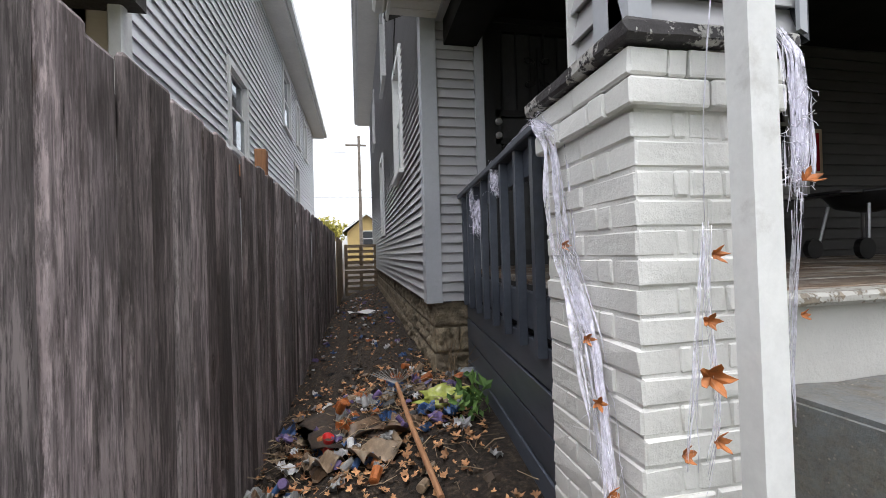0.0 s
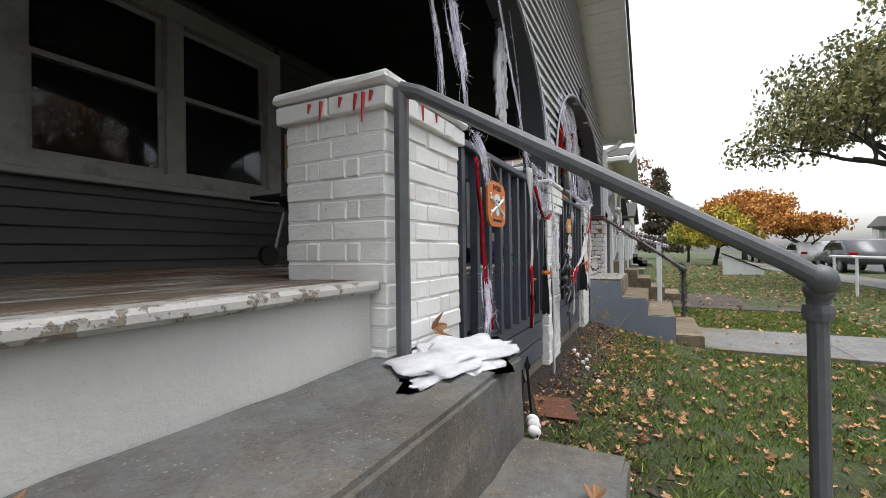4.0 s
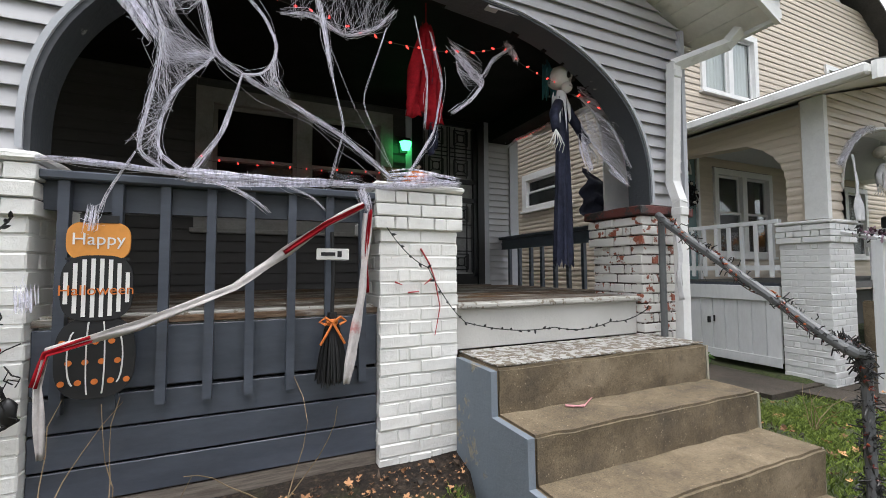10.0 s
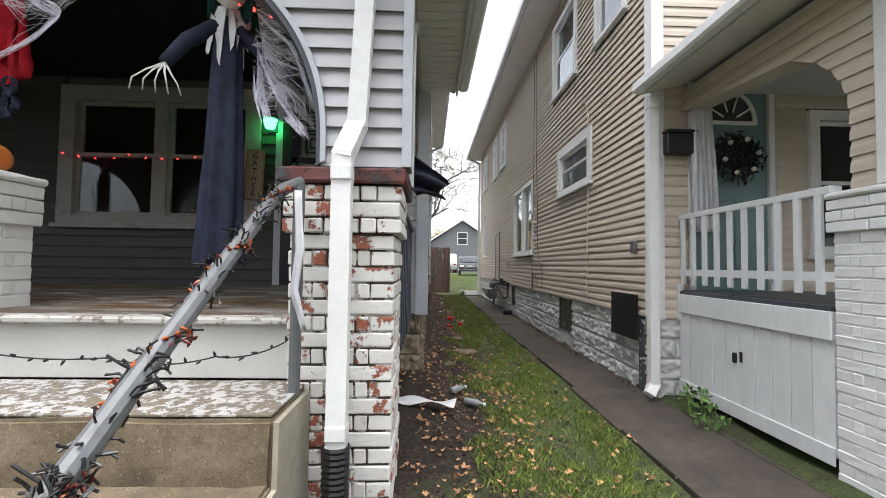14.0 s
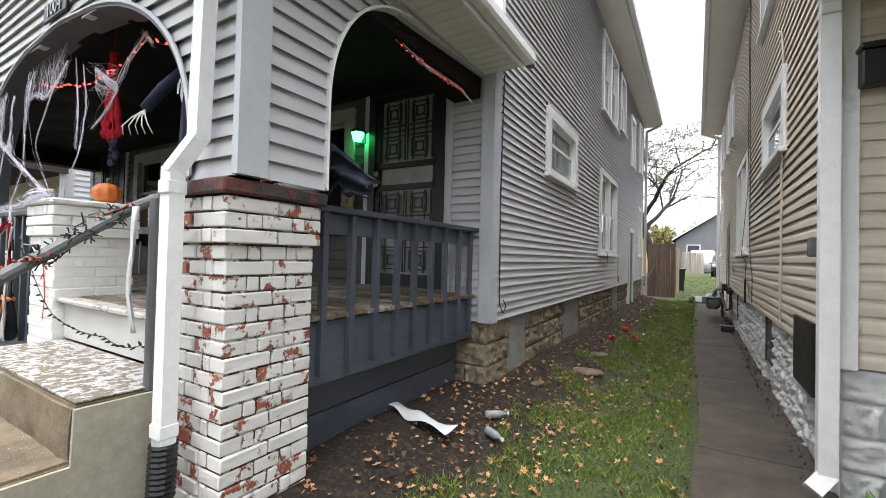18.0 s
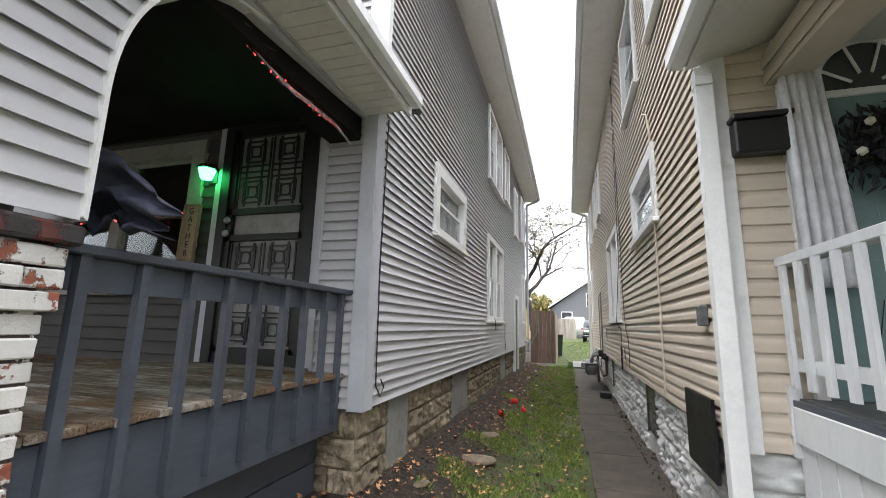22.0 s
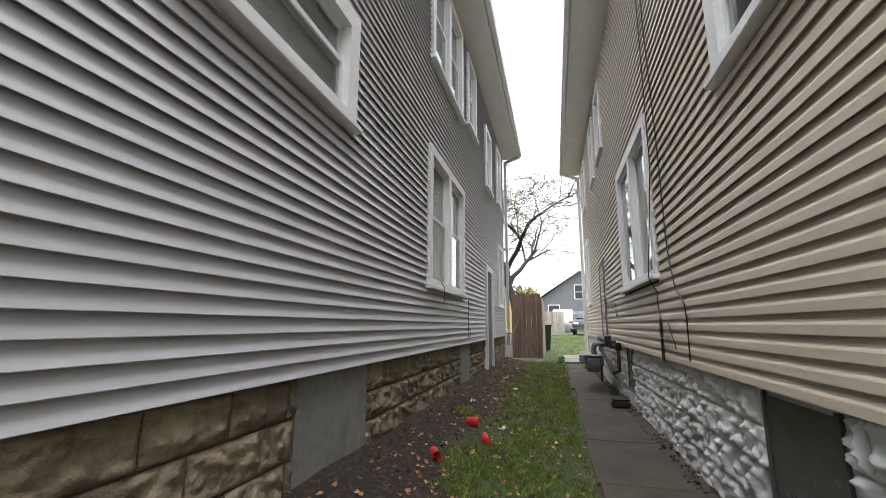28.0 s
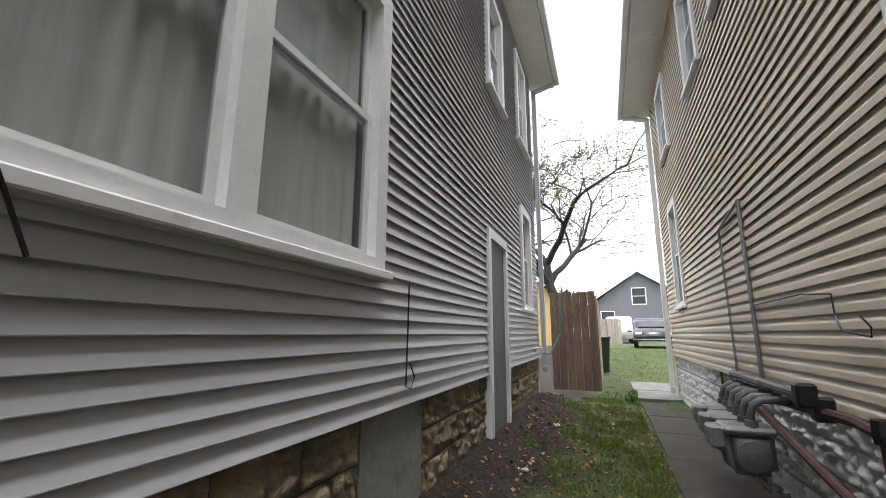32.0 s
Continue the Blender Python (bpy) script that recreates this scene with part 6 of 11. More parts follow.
def lettering(parent, name, text, m, size, material, extrude=0.001, align='CENTER', label=""):
    c = bpy.data.curves.new(name, 'FONT')
    c.body, c.size, c.extrude, c.align_x, c.align_y, c.resolution_u = text, size, extrude, align, 'CENTER', 3
    tmp = bpy.data.objects.new(name, c)
    me = bpy.data.meshes.new_from_object(tmp)
    me.name = name
    bpy.data.objects.remove(tmp)
    me.materials.clear()
    me.materials.append(material)
    ob = new(name, me)
    ob.parent = parent
    ob.matrix_local = m
    if label:
        ob["label"] = label
    return ob


def blob(bm, c, r, seed=0, rough=0.15, squash=(1, 1, 1), sub=2):
    k = bmesh.ops.create_icosphere(bm, subdivisions=sub, radius=1.0)
    for v in k["verts"]:
        d = 1 + rough * noise.noise(v.co * 2.1 + Vector((seed, seed * 0.7, 0)))
        v.co = Vector((v.co.x * squash[0], v.co.y * squash[1], v.co.z * squash[2])) * r * d + Vector(c)
    return bm


WEB = web_mat("web_fibre")
WEB_SHEET = web_sheet("web_veil")


def strand(bm, pts, width, count, rnd, thin=0.0007, sag=0.0):
    """Fibres pulled along a line: a bundle that spreads and frays."""
    pts = [Vector(p) for p in pts]
    dense = []
    for a, b in zip(pts, pts[1:]):
        n = max(2, int((b - a).length / 0.06))
        for i in range(n):
            t = i / n
            dense.append(a.lerp(b, t) - Vector((0, 0, sag * 4 * t * (1 - t))))
    dense.append(pts[-1])
    for k in range(int(count * 2.0)):
        off = Vector((rnd.gauss(0, 1), rnd.gauss(0, 1), rnd.gauss(0, 1))) * width * 0.36
        ph = rnd.uniform(0, 50)
        line = []
        for i, p in enumerate(dense):
            w = Vector((noise.noise(Vector((i * 0.35, ph, 0))), noise.noise(Vector((i * 0.35, ph, 9))), noise.noise(Vector((i * 0.35, ph, 19)))))
            taper = 0.35 + 0.65 * abs(math.sin(i * 0.21 + ph))
            line.append(p + off * taper + w * width * 0.55)
        tube(bm, line, thin * rnd.uniform(0.5, 1.6), 3)
    for k in range(int(count * len(dense) * 0.5)):
        p = rnd.choice(dense) + Vector((rnd.gauss(0, 1), rnd.gauss(0, 1), rnd.gauss(0, 1))) * width * 0.3
        d = Vector((rnd.gauss(0, 1), rnd.gauss(0, 1), rnd.gauss(0, 1.3))).normalized() * width * rnd.uniform(0.3, 0.9)
        b = Vector((rnd.gauss(0, 1), rnd.gauss(0, 1), rnd.gauss(0, 1))) * width * 0.15
        tube(bm, [p - d, p + b, p + d], thin * 0.6, 3)


def spider_web(name, runs, label, seed=1, group="stretched webs"):
    """runs: (points, width, fibre count, sag)."""
    rnd = random.Random(seed)
    bm = bmesh.new()
    for pts, w, c, sag in runs:
        strand(bm, pts, w, c, rnd, sag=sag)
    return solid(name, bm, WEB, label, "web decoration", group, smooth=True)


# ---- downspouts and handrails ----
def downspout(m, pts, label, mat=TRIM_WHITE, size=0.036, ribs=True):
    d = thing("downspout", m, label, "downspout", "downspouts")
    bm = bmesh.new()
    pts = [Vector(p) for p in pts]
    for a, b in zip(pts, pts[1:]):
        q = (b - a).normalized()
        s = Vector((1, 0, 0)) if abs(q.x) < 0.9 else Vector((0, 1, 0))
        u = q.cross(s).normalized()
        s = u.cross(q)
        e = q * size * 0.5
        ring = []
        prof = [(-1.25, -1), (-0.6, -1.0), (-0.5, -0.86), (-0.2, -0.86), (-0.1, -1), (0.6, -1.0), (0.7, -0.86), (1.0, -0.86), (1.25, -1), (1.25, 1), (-1.25, 1)]
        for c in (a - e, b + e):
            ring.append([bm.verts.new(c + s * x * size + u * y * size) for x, y in prof])
        k = len(prof)
        for i in range(k):
            bm.faces.new((ring[0][i], ring[0][(i + 1) % k], ring[1][(i + 1) % k], ring[1][i]))
        bm.faces.new(ring[0][::-1])
        bm.faces.new(ring[1])
    bmesh.ops.recalc_face_normals(bm, faces=bm.faces[:])
    part("pipe", bm, mat, d)
    # a wider sleeve at each joint and end
    for p, q in [(pts[0], pts[1]), (pts[-1], pts[-2])] + [(pts[k], pts[k + 1]) for k in range(1, len(pts) - 1)]:
        if (q - p).length < 0.25:
            continue
        r_ = (q - p).normalized()
        if abs(r_.z) < 0.9:
            continue
        a = p + r_ * 0.04
        lo, hi = sorted((a.z, (a + r_ * 0.06).z))
        part("sleeve", boxes((a.x - size * 1.33, a.x + size * 1.33, a.y - size * 1.33, a.y + size * 1.33, lo, hi), bevel=0.006), mat, d)
    return d


def corrugated(parent, pts, r, mat, label):
    bm = bmesh.new()
    pts = [Vector(p) for p in pts]
    dense = []
    for a, b in zip(pts, pts[1:]):
        n = max(2, int((b - a).length / 0.011))
        dense += [a.lerp(b, i / n) for i in range(n)]
    rings = []
    for i, p in enumerate(dense):
        d = (dense[min(i + 1, len(dense) - 1)] - dense[max(i - 1, 0)]).normalized()
        a = d.cross(Vector((0.2, 0.9, 0.1))).normalized()
        b = d.cross(a)
        rr = r * (1.0 if i % 2 else 0.9)
        rings.append([bm.verts.new(p + rr * (math.cos(k * 0.5236) * a + math.sin(k * 0.5236) * b)) for k in range(12)])
    for q, w in zip(rings, rings[1:]):
        for k in range(12):
            bm.faces.new((q[k], q[(k + 1) % 12], w[(k + 1) % 12], w[k]))
    part("drain_hose", bm, mat, parent, label)


BLACK_PLASTIC = surface("black_plastic", (0.014, 0.014, 0.015, 1), 0.4, vary=0.2)
d5 = downspout(pose(0, 0, 0), [(8.98, 0.55, 3.12), (8.93, 0.6, 3.04), (8.56, 0.755, 2.88), (8.52, 0.76, 2.02), (8.48, 0.685, 1.87), (8.48, 0.685, 0.74)], "white ribbed downspout bent round the brick pier", size=0.03)
corrugated(d5, [(8.48, 0.685, 0.76), (8.48, 0.68, 0.55), (8.52, 0.62, 0.38), (8.66, 0.58, 0.30), (8.78, 0.57, 0.29)], 0.055, BLACK_PLASTIC, "black corrugated drain hose")
downspout(pose(0, 0, 0), [(0.76, 0.675, 3.05), (0.77, 0.67, 0.42)], "white ribbed downspout before the corner pier", size=0.027)
downspout(pose(0, 0, 0), [(10.98, 3.02, 3.1), (10.98, 3.02, 0.34), (10.92, 2.98, 0.27)], "white downspout at the corner of the tan house")
downspout(pose(0, 0, 0), [(8.9, HY0 - 0.06, EAVE + 0.02), (8.86, HY0 - 0.05, 5.7), (8.84, HY0 - 0.05, 3.5)], "white downspout above the porch roof")
downspout(pose(0, 0, 0), [(9.25, HY1 + 0.2, EAVE), (8.86, HY1 + 0.05, 5.85), (8.86, HY1 + 0.05, 0.75)], "pale downspout at the rear corner", TRIM_GREY, 0.03)
downspout(pose(0, 0, 0), [(10.6, NY1 + 0.2, EAVE), (10.96, NY1 + 0.05, 5.85), (10.96, NY1 + 0.05, 0.3)], "white downspout at the rear corner of the tan house")


def pipe_rail(x, pts, base, label):
    h = thing("handrail", pose(x, 0, 0), label, "handrail", "pipe handrails")
    bm = bmesh.new()
    tube(bm, pts, 0.024, 10)
    part("rail", bm, PIPE_GREY, h)
    for y, z0, z1 in base:
        bm = bmesh.new()
        tube(bm, [(0, y, z0), (0, y, z1)], 0.022, 10)
        part("post", bm, PIPE_GREY, h)
        bm = bmesh.new()
        lathe(bm, [(0.032, 0), (0.032, 0.05), (0.026, 0.06)], 10, (0, y, z1 - 0.04))
        part("collar", bm, PIPE_GREY, h)
    return h


pipe_rail(8.25, [(0.06, 0.72, 1.77), (0.02, 0.66, 1.735), (0.0, 0.60, 1.69), (-0.03, -0.22, 1.085), (-0.03, -0.28, 1.045), (-0.01, -0.30, 1.03), (0.03, -0.30, 1.025), (0.06, -0.30, 1.015), (0.08, -0.30, 1.0), (0.09, -0.30, 0.95)], [], "grey pipe handrail wound with string lights")
hr0 = bpy.data.objects["handrail"]
for nm, px, py, z0, z1 in (("post", 0.09, -0.30, 0.12, 0.96), ("wall_post", 0.06, 0.70, 0.94, 1.76)):
    bm = bmesh.new()
    tube(bm, [(px, py, z0), (px, py, z1)], 0.022, 10)
    part(nm, bm, PIPE_GREY, hr0)
for c in ((0.0, -0.27, 1.05), (0.085, -0.30, 1.0)):
    part("elbow", blob(bmesh.new(), c, 0.034, 2, 0.04), PIPE_GREY, hr0, smooth=True)
pipe_rail(2.42, [(0.02, 0.76, 1.81), (0.03, 0.70, 1.79), (0.20, -0.22, 1.27), (0.205, -0.27, 1.235), (0.22, -0.295, 1.22), (0.28, -0.30, 1.212), (0.305, -0.30, 1.20), (0.31, -0.30, 1.15)], [], "grey pipe handrail on the west steps")
hr = bpy.data.objects["handrail.001"]
for px, py, z0, z1 in ((0.02, 0.76, 0.98, 1.81), (0.31, -0.30, 0.12, 1.17)):
    bm = bmesh.new()
    tube(bm, [(px, py, z0), (px, py, z1)], 0.023, 10)
    part("post", bm, PIPE_GREY, hr)
for c in ((0.205, -0.28, 1.232), (0.3, -0.30, 1.198)):
    part("elbow", blob(bmesh.new(), c, 0.034, 3, 0.03), PIPE_GREY, hr, smooth=True)
part("collar", lathe(bmesh.new(), [(0.031, 0), (0.034, 0.02), (0.031, 0.04)], 12, (0.31, -0.30, 1.12)), PIPE_GREY, hr)

# ---- garlands and string lights ----
WIRE_GREEN = surface("dark_wire", (0.02, 0.022, 0.018, 1), 0.5)
BULB_ORANGE = surface("orange_bulb", (0.42, 0.09, 0.015, 1), 0.3)
BULB_DARK = surface("dark_red_bulb", (0.12, 0.015, 0.01, 1), 0.3)
RED_GLOW = glow("red_light", (1.0, 0.05, 0.04, 1), 1.0)
LEAF_PURPLE = surface("purple_foil", (0.09, 0.02, 0.05, 1), 0.5, vary=0.4, patch=40)
LEAF_PINK = surface("pale_pink_foil", (0.5, 0.33, 0.42, 1), 0.5, vary=0.3, patch=40)


def light_string(name, pts, spacing, bulb_mat, label, r=0.006, wire_r=0.0028, twist=0.0, seed=1, sag=0.03):
    rnd = random.Random(seed)
    t = thing(name, pose(*pts[0]), label, "string lights", "light strings")
    o = Vector(pts[0])
    dense = []
    for a, b in zip(pts, pts[1:]):
        a, b = Vector(a), Vector(b)
        n = max(3, int((b - a).length / 0.03))
        for i in range(n):
            f = i / n
            p = a.lerp(b, f) - Vector((0, 0, sag * 4 * f * (1 - f)))
            if twist:
                ang = (len(dense)) * 0.55
                p += Vector((math.cos(ang), 0.4 * math.sin(ang), math.sin(ang))) * twist
            dense.append(p - o)
    bm = bmesh.new()
    tube(bm, dense, wire_r, 4)
    part("wire", bm, WIRE_GREEN, t)
    step = max(1, int(spacing / 0.03))
    me = bpy.data.meshes.new("bulb")
    bm = bmesh.new()
    lathe(bm, [(r * 0.5, 0), (r, r), (r * 0.8, r * 2.5), (0.0006, r * 4)], 6)
    bm.to_mesh(me)
    bm.free()
    me.materials.append(bulb_mat)
    for p in dense[step // 2::step]:
        ob = new("bulb", me)
        ob.parent = t
        ob.matrix_local = Matrix.Translation(p) @ pose(0, 0, 0, rnd.uniform(0, 180), rnd.uniform(0, 180))
    return t


rail_line = [(8.27, 0.62, 1.72), (8.24, 0.3, 1.47), (8.22, -0.25, 1.07), (8.29, -0.30, 1.03), (8.34, -0.30, 0.9), (8.34, -0.30, 0.55), (8.34, -0.29, 0.3)]
for k in range(3):
    light_string("string_lights", rail_line, 0.045, BULB_ORANGE if k == 0 else BULB_DARK, "dark string lights with small orange bulbs wound on a pipe", 0.005, 0.003, 0.03 + 0.005 * k, 2 + k, 0.012 * k)
tw = bmesh.new()
rnd = random.Random(6)
for i in range(900):
    f = rnd.random() ** 0.8 * (len(rail_line) - 1.001)
    a, b = Vector(rail_line[int(f)]), Vector(rail_line[int(f) + 1])
    if noise.noise(Vector((f * 4.5, 0, 0))) < -0.12:
        continue
    d = Vector((rnd.gauss(0, 1), rnd.gauss(0, 1), rnd.gauss(0, 1))).normalized()
    p = a.lerp(b, f - int(f)) + d * 0.026
    tube(tw, [p, p + d * 0.014 + Vector((0, 0, 0.006)), p + d * 0.024 + Vector((rnd.gauss(0, 0.012), rnd.gauss(0, 0.012), rnd.gauss(0, 0.012)))], 0.0028, 4)
solid("light_tangle", tw, BLACK_PLASTIC, "tangle of black bulb sockets along the pipe handrail", "string lights", "light strings", kind="stuff")
light_string("string_lights", [(6.40, 0.74, 1.62), (6.62, 0.74, 1.42), (6.86, 0.79, 1.12), (7.5, 0.83, 1.05), (7.95, 0.82, 1.06), (8.28, 0.78, 1.15)], 0.07, BLACK_PLASTIC, "unlit dark string lights sagging across pier and step board", 0.007, 0.003, 0, 3)
light_string("string_lights", [(4.98, 0.72, 1.60), (4.93, 0.73, 1.38), (4.90, 0.73, 1.15), (4.86, 0.73, 0.85)], 0.03, BLACK_PLASTIC, "tangled dark string lights hanging on the pier", 0.008, 0.004, 0.03, 4, 0.0)
light_string("string_lights", [(5.3, 3.095, 2.5), (5.5, 3.095, 2.42), (6.0, 3.095, 2.46), (6.6, 3.095, 2.44), (7.0, 3.095, 2.5), (7.18, 3.1, 2.3)], 0.16, RED_GLOW, "small lit red lights along the porch windows", 0.007, 0.002, 0, 5)
light_string("string_lights", [(5.5, 1.05, 2.95), (6.1, 1.05, 2.82), (6.7, 1.05, 2.75), (7.3, 1.08, 2.9), (7.8, 1.1, 2.75), (8.25, 1.05, 2.6)], 0.09, RED_GLOW, "small lit red lights under the arch", 0.007, 0.002, 0, 6)
light_string("string_lights", [(8.62, 1.5, 3.09), (8.62, 1.8, 3.0), (8.62, 2.3, 2.95), (8.62, 2.95, 2.96)], 0.07, RED_GLOW, "small lit red lights in web under the end arch", 0.004, 0.002, 0, 7)


def garland(name, pts, label, seed, mats, r=0.05, per=70):
    rnd = random.Random(seed)
    pieces = [bmesh.new() for _ in mats]
    for a, b in zip(pts, pts[1:]):
        a, b = Vector(a), Vector(b)
        n = int((b - a).length * per * 3)
        for i in range(n):
            p = a.lerp(b, rnd.random()) + Vector((rnd.gauss(0, 1), rnd.gauss(0, 1), rnd.gauss(0, 1))) * r * 0.55
            bm = pieces[rnd.randrange(len(mats))]
            q = Euler((rnd.uniform(0, 6), rnd.uniform(0, 6), rnd.uniform(0, 6))).to_matrix()
            s = rnd.uniform(0.012, 0.03)
            vs = [bm.verts.new(p + q @ Vector(v) * s) for v in ((-1, 0, 0), (0, -0.5, 0.15), (1, 0, 0), (0, 0.5, 0.15))]
            bm.faces.new(vs)
    return joined(name, list(zip(pieces, mats)), label, "garland", "garlands", smooth=False)


for x in (11.40, 13.4):
    garland("leaf_garland", [(x, 0.9, 1.76), (x, 0.72, 1.74), (x, -0.02, 1.47), (x, -0.2, 1.40)], "purple and pink foil garland on the white handrail", int(x * 10), (LEAF_PURPLE, BLACK_PLASTIC, LEAF_PURPLE, BLACK_PLASTIC, LEAF_PINK), 0.075, 170)

# ---- porch decorations ----
ORANGE = surface("orange_paint", (0.62, 0.17, 0.03, 1), 0.55, vary=0.1)
ORANGE_PALE = surface("amber_paint", (0.66, 0.27, 0.05, 1), 0.55, vary=0.08)
BLACK_MATT = surface("black_matt", (0.012, 0.012, 0.013, 1), 0.7, vary=0.2)
WHITE_MATT = surface("white_matt", (0.72, 0.71, 0.69, 1), 0.7, vary=0.06)
RED_CLOTH = surface("red_cloth", (0.35, 0.012, 0.02, 1), 0.85, vary=0.25, grain=90)
GAUZE = surface("grimy_gauze", (0.60, 0.56, 0.55, 1), 0.9, vary=0.15, stain=(0.42, 0.10, 0.09, 1), stain_at=(0.58, 0.72), stain_scale=5)
BONE = surface("bone", (0.64, 0.6, 0.52, 1), 0.6, vary=0.1)
CLOTH_BLACK = surface("black_cloth", (0.022, 0.022, 0.028, 1), 0.85, vary=0.3, patch=8)
CLOTH_WHITE = surface("white_gauze", (0.68, 0.68, 0.70, 1), 0.9, vary=0.12, patch=8)


def rounded_plate(bm, cx, cz, w, h, y0, y1, power=2.6, n=36, lobes=0.0):
    pts = []
    for i in range(n):
        a = 2 * math.pi * i / n
        c, s = math.cos(a), math.sin(a)
        k = 1 + lobes * abs(math.cos(2.0 * a))
        pts.append((cx + w / 2 * k * math.copysign(abs(c) ** (2 / power), c), cz + h / 2 * k * math.copysign(abs(s) ** (2 / power), s)))
    extrude_poly(bm, pts, (y0, y1))
    return bm


# stacked pumpkin sign
ps = thing("pumpkin_sign", pose(5.255, 0.755, 0.93), "stacked pumpkin wooden sign in orange, stripes and dots", "sign")
part("dotted_pumpkin", rounded_plate(bmesh.new(), 0, 0.15, 0.25, 0.31, 0, 0.012, 2.8), BLACK_MATT, ps, "black pumpkin with orange dots")
part("striped_pumpkin", rounded_plate(bmesh.new(), 0, 0.415, 0.225, 0.25, -0.004, 0.008, 3.2), BLACK_MATT, ps, "black pumpkin with white stripes")
part("orange_pumpkin", rounded_plate(bmesh.new(), 0, 0.595, 0.2, 0.155, -0.002, 0.01, 3.2), ORANGE_PALE, ps, "amber pumpkin")
part("stem", boxes((-0.06, 0.06, -0.004, 0.006, 0.665, 0.695), (-0.1, 0.1, -0.005, 0.0, 0.522, 0.53)), BLACK_MATT, ps)
for i in range(8):
    x = -0.095 + i * 0.0272
    hh = 0.112 * (1 - abs(x / 0.12) ** 3.2)
    part("stripe", boxes((x - 0.0065, x + 0.0065, -0.0065, -0.0045, 0.415 - hh, 0.415 + hh)), WHITE_MATT, ps)
for i in range(4):
    x = -0.085 + i * 0.057
    hh = 0.14 * (1 - abs(x / 0.135) ** 2.8)
    bm = bmesh.new()
    tube(bm, [(x * (0.75 + 0.25 * math.cos(t)), -0.002, 0.15 + hh * math.sin(t)) for t in np.linspace(-1.4, 1.4, 9)], 0.003, 4)
    part("rib_line", bm, WHITE_MATT, ps)
for i in range(14):
    x, z = -0.1 + (i % 5) * 0.05 + (0.02 if (i // 5) % 2 else 0), 0.06 + (i // 5) * 0.075
    if abs(x) < 0.11:
        bm = bmesh.new()
        lathe(bm, [(0.011, 0), (0.011, 0.002)], 10)
        part("dot", bm, ORANGE, ps).matrix_local = pose(x, -0.001, z, 90)
lettering(ps, "word", "Happy", pose(0, -0.0035, 0.6, 90), 0.065, WHITE_MATT, 0.0008)
lettering(ps, "word", "Halloween", pose(0, -0.0085, 0.405, 90), 0.055, ORANGE, 0.0008)

# skull plaque on the rail
sk = thing("skull_sign", pose(3.245, 0.735, 1.53), "orange plaque with a white skull and crossbones", "sign")
part("plaque", rounded_plate(bmesh.new(), 0, 0, 0.235, 0.205, 0, 0.01, 5, 40, 0.04), ORANGE, sk)
bm = bmesh.new()
rounded_plate(bm, 0, 0.012, 0.085, 0.075, -0.003, 0.0, 2.3)
rounded_plate(bm, 0, -0.035, 0.045, 0.04, -0.0032, 0.0, 3)
part("skull", bm, WHITE_MATT, sk)
for s in (-1, 1):
    bm = bmesh.new()
    tube(bm, [(-s * 0.085, -0.002, -0.045), (s * 0.085, -0.002, 0.03)], 0.007, 6)
    for e in (-1, 1):
        for o in (-0.009, 0.009):
            blob(bm, (e * s * 0.088, -0.002, (0.032 if e > 0 else -0.047) + o), 0.009, 1, 0.0, (1, 0.4, 1), 1)
    part("bone", bm, WHITE_MATT, sk)
    part("eye", rounded_plate(bmesh.new(), s * 0.018, 0.01, 0.02, 0.022, -0.0045, -0.003, 2), BLACK_MATT, sk)
part("nose", rounded_plate(bmesh.new(), 0, -0.012, 0.01, 0.014, -0.0045, -0.003, 2), BLACK_MATT, sk)
lettering(sk, "word", "ENTER", pose(0, -0.001, 0.075, 90), 0.036, BLACK_MATT, 0.0008)
part("small_print", boxes((-0.06, 0.06, -0.0015, 0.0, -0.083, -0.072)), BLACK_MATT, sk)
bm = bmesh.new()
tube(bm, [(-0.09, 0, 0.1), (-0.02, 0.03, 0.22), (0.05, 0, 0.1)], 0.004, 5)
part("ribbon", bm, BOARD_RAW, sk)


def broom(m, label, spread=0.085, bow=1.0):
    b = thing("broom", m, label, "broom", "witch brooms")
    bm = bmesh.new()
    tube(bm, [(0, 0, 0.3), (0.004, 0, 0.5), (-0.003, 0, 0.72)], 0.009, 7)
    part("stick", bm, BLACK_MATT, b)
    bm = bmesh.new()
    rnd = random.Random(5)
    for i in range(150):
        a, r0, r1 = rnd.uniform(0, 6.28), rnd.uniform(0, 0.02), rnd.uniform(0.02, spread)
        tube(bm, [(r0 * math.cos(a), r0 * math.sin(a) * 0.6, 0.34), (0.7 * r1 * math.cos(a), 0.4 * r1 * math.sin(a), 0.16), (r1 * math.cos(a), 0.5 * r1 * math.sin(a), rnd.uniform(0.0, 0.05))], 0.003, 3)
    part("bristles", bm, BLACK_MATT, b)
    bm = bmesh.new()
    lathe(bm, [(0.026, 0.28), (0.03, 0.295), (0.024, 0.31)], 10)
    for s in (-1, 1):
        tube(bm, [(0, -0.03, 0.295), (s * 0.035 * bow, -0.035, 0.295 + 0.025 * bow), (s * 0.06 * bow, -0.03, 0.30), (s * 0.03 * bow, -0.033, 0.285)], 0.007 * bow, 5)
        tube(bm, [(0, -0.03, 0.295), (s * 0.03 * bow, -0.035, 0.295 - 0.055 * bow), (s * 0.055 * bow, -0.03, 0.295 - 0.1 * bow)], 0.006 * bow, 5)
    part("bow", bm, ORANGE, b, "orange ribbon bow")
    return b


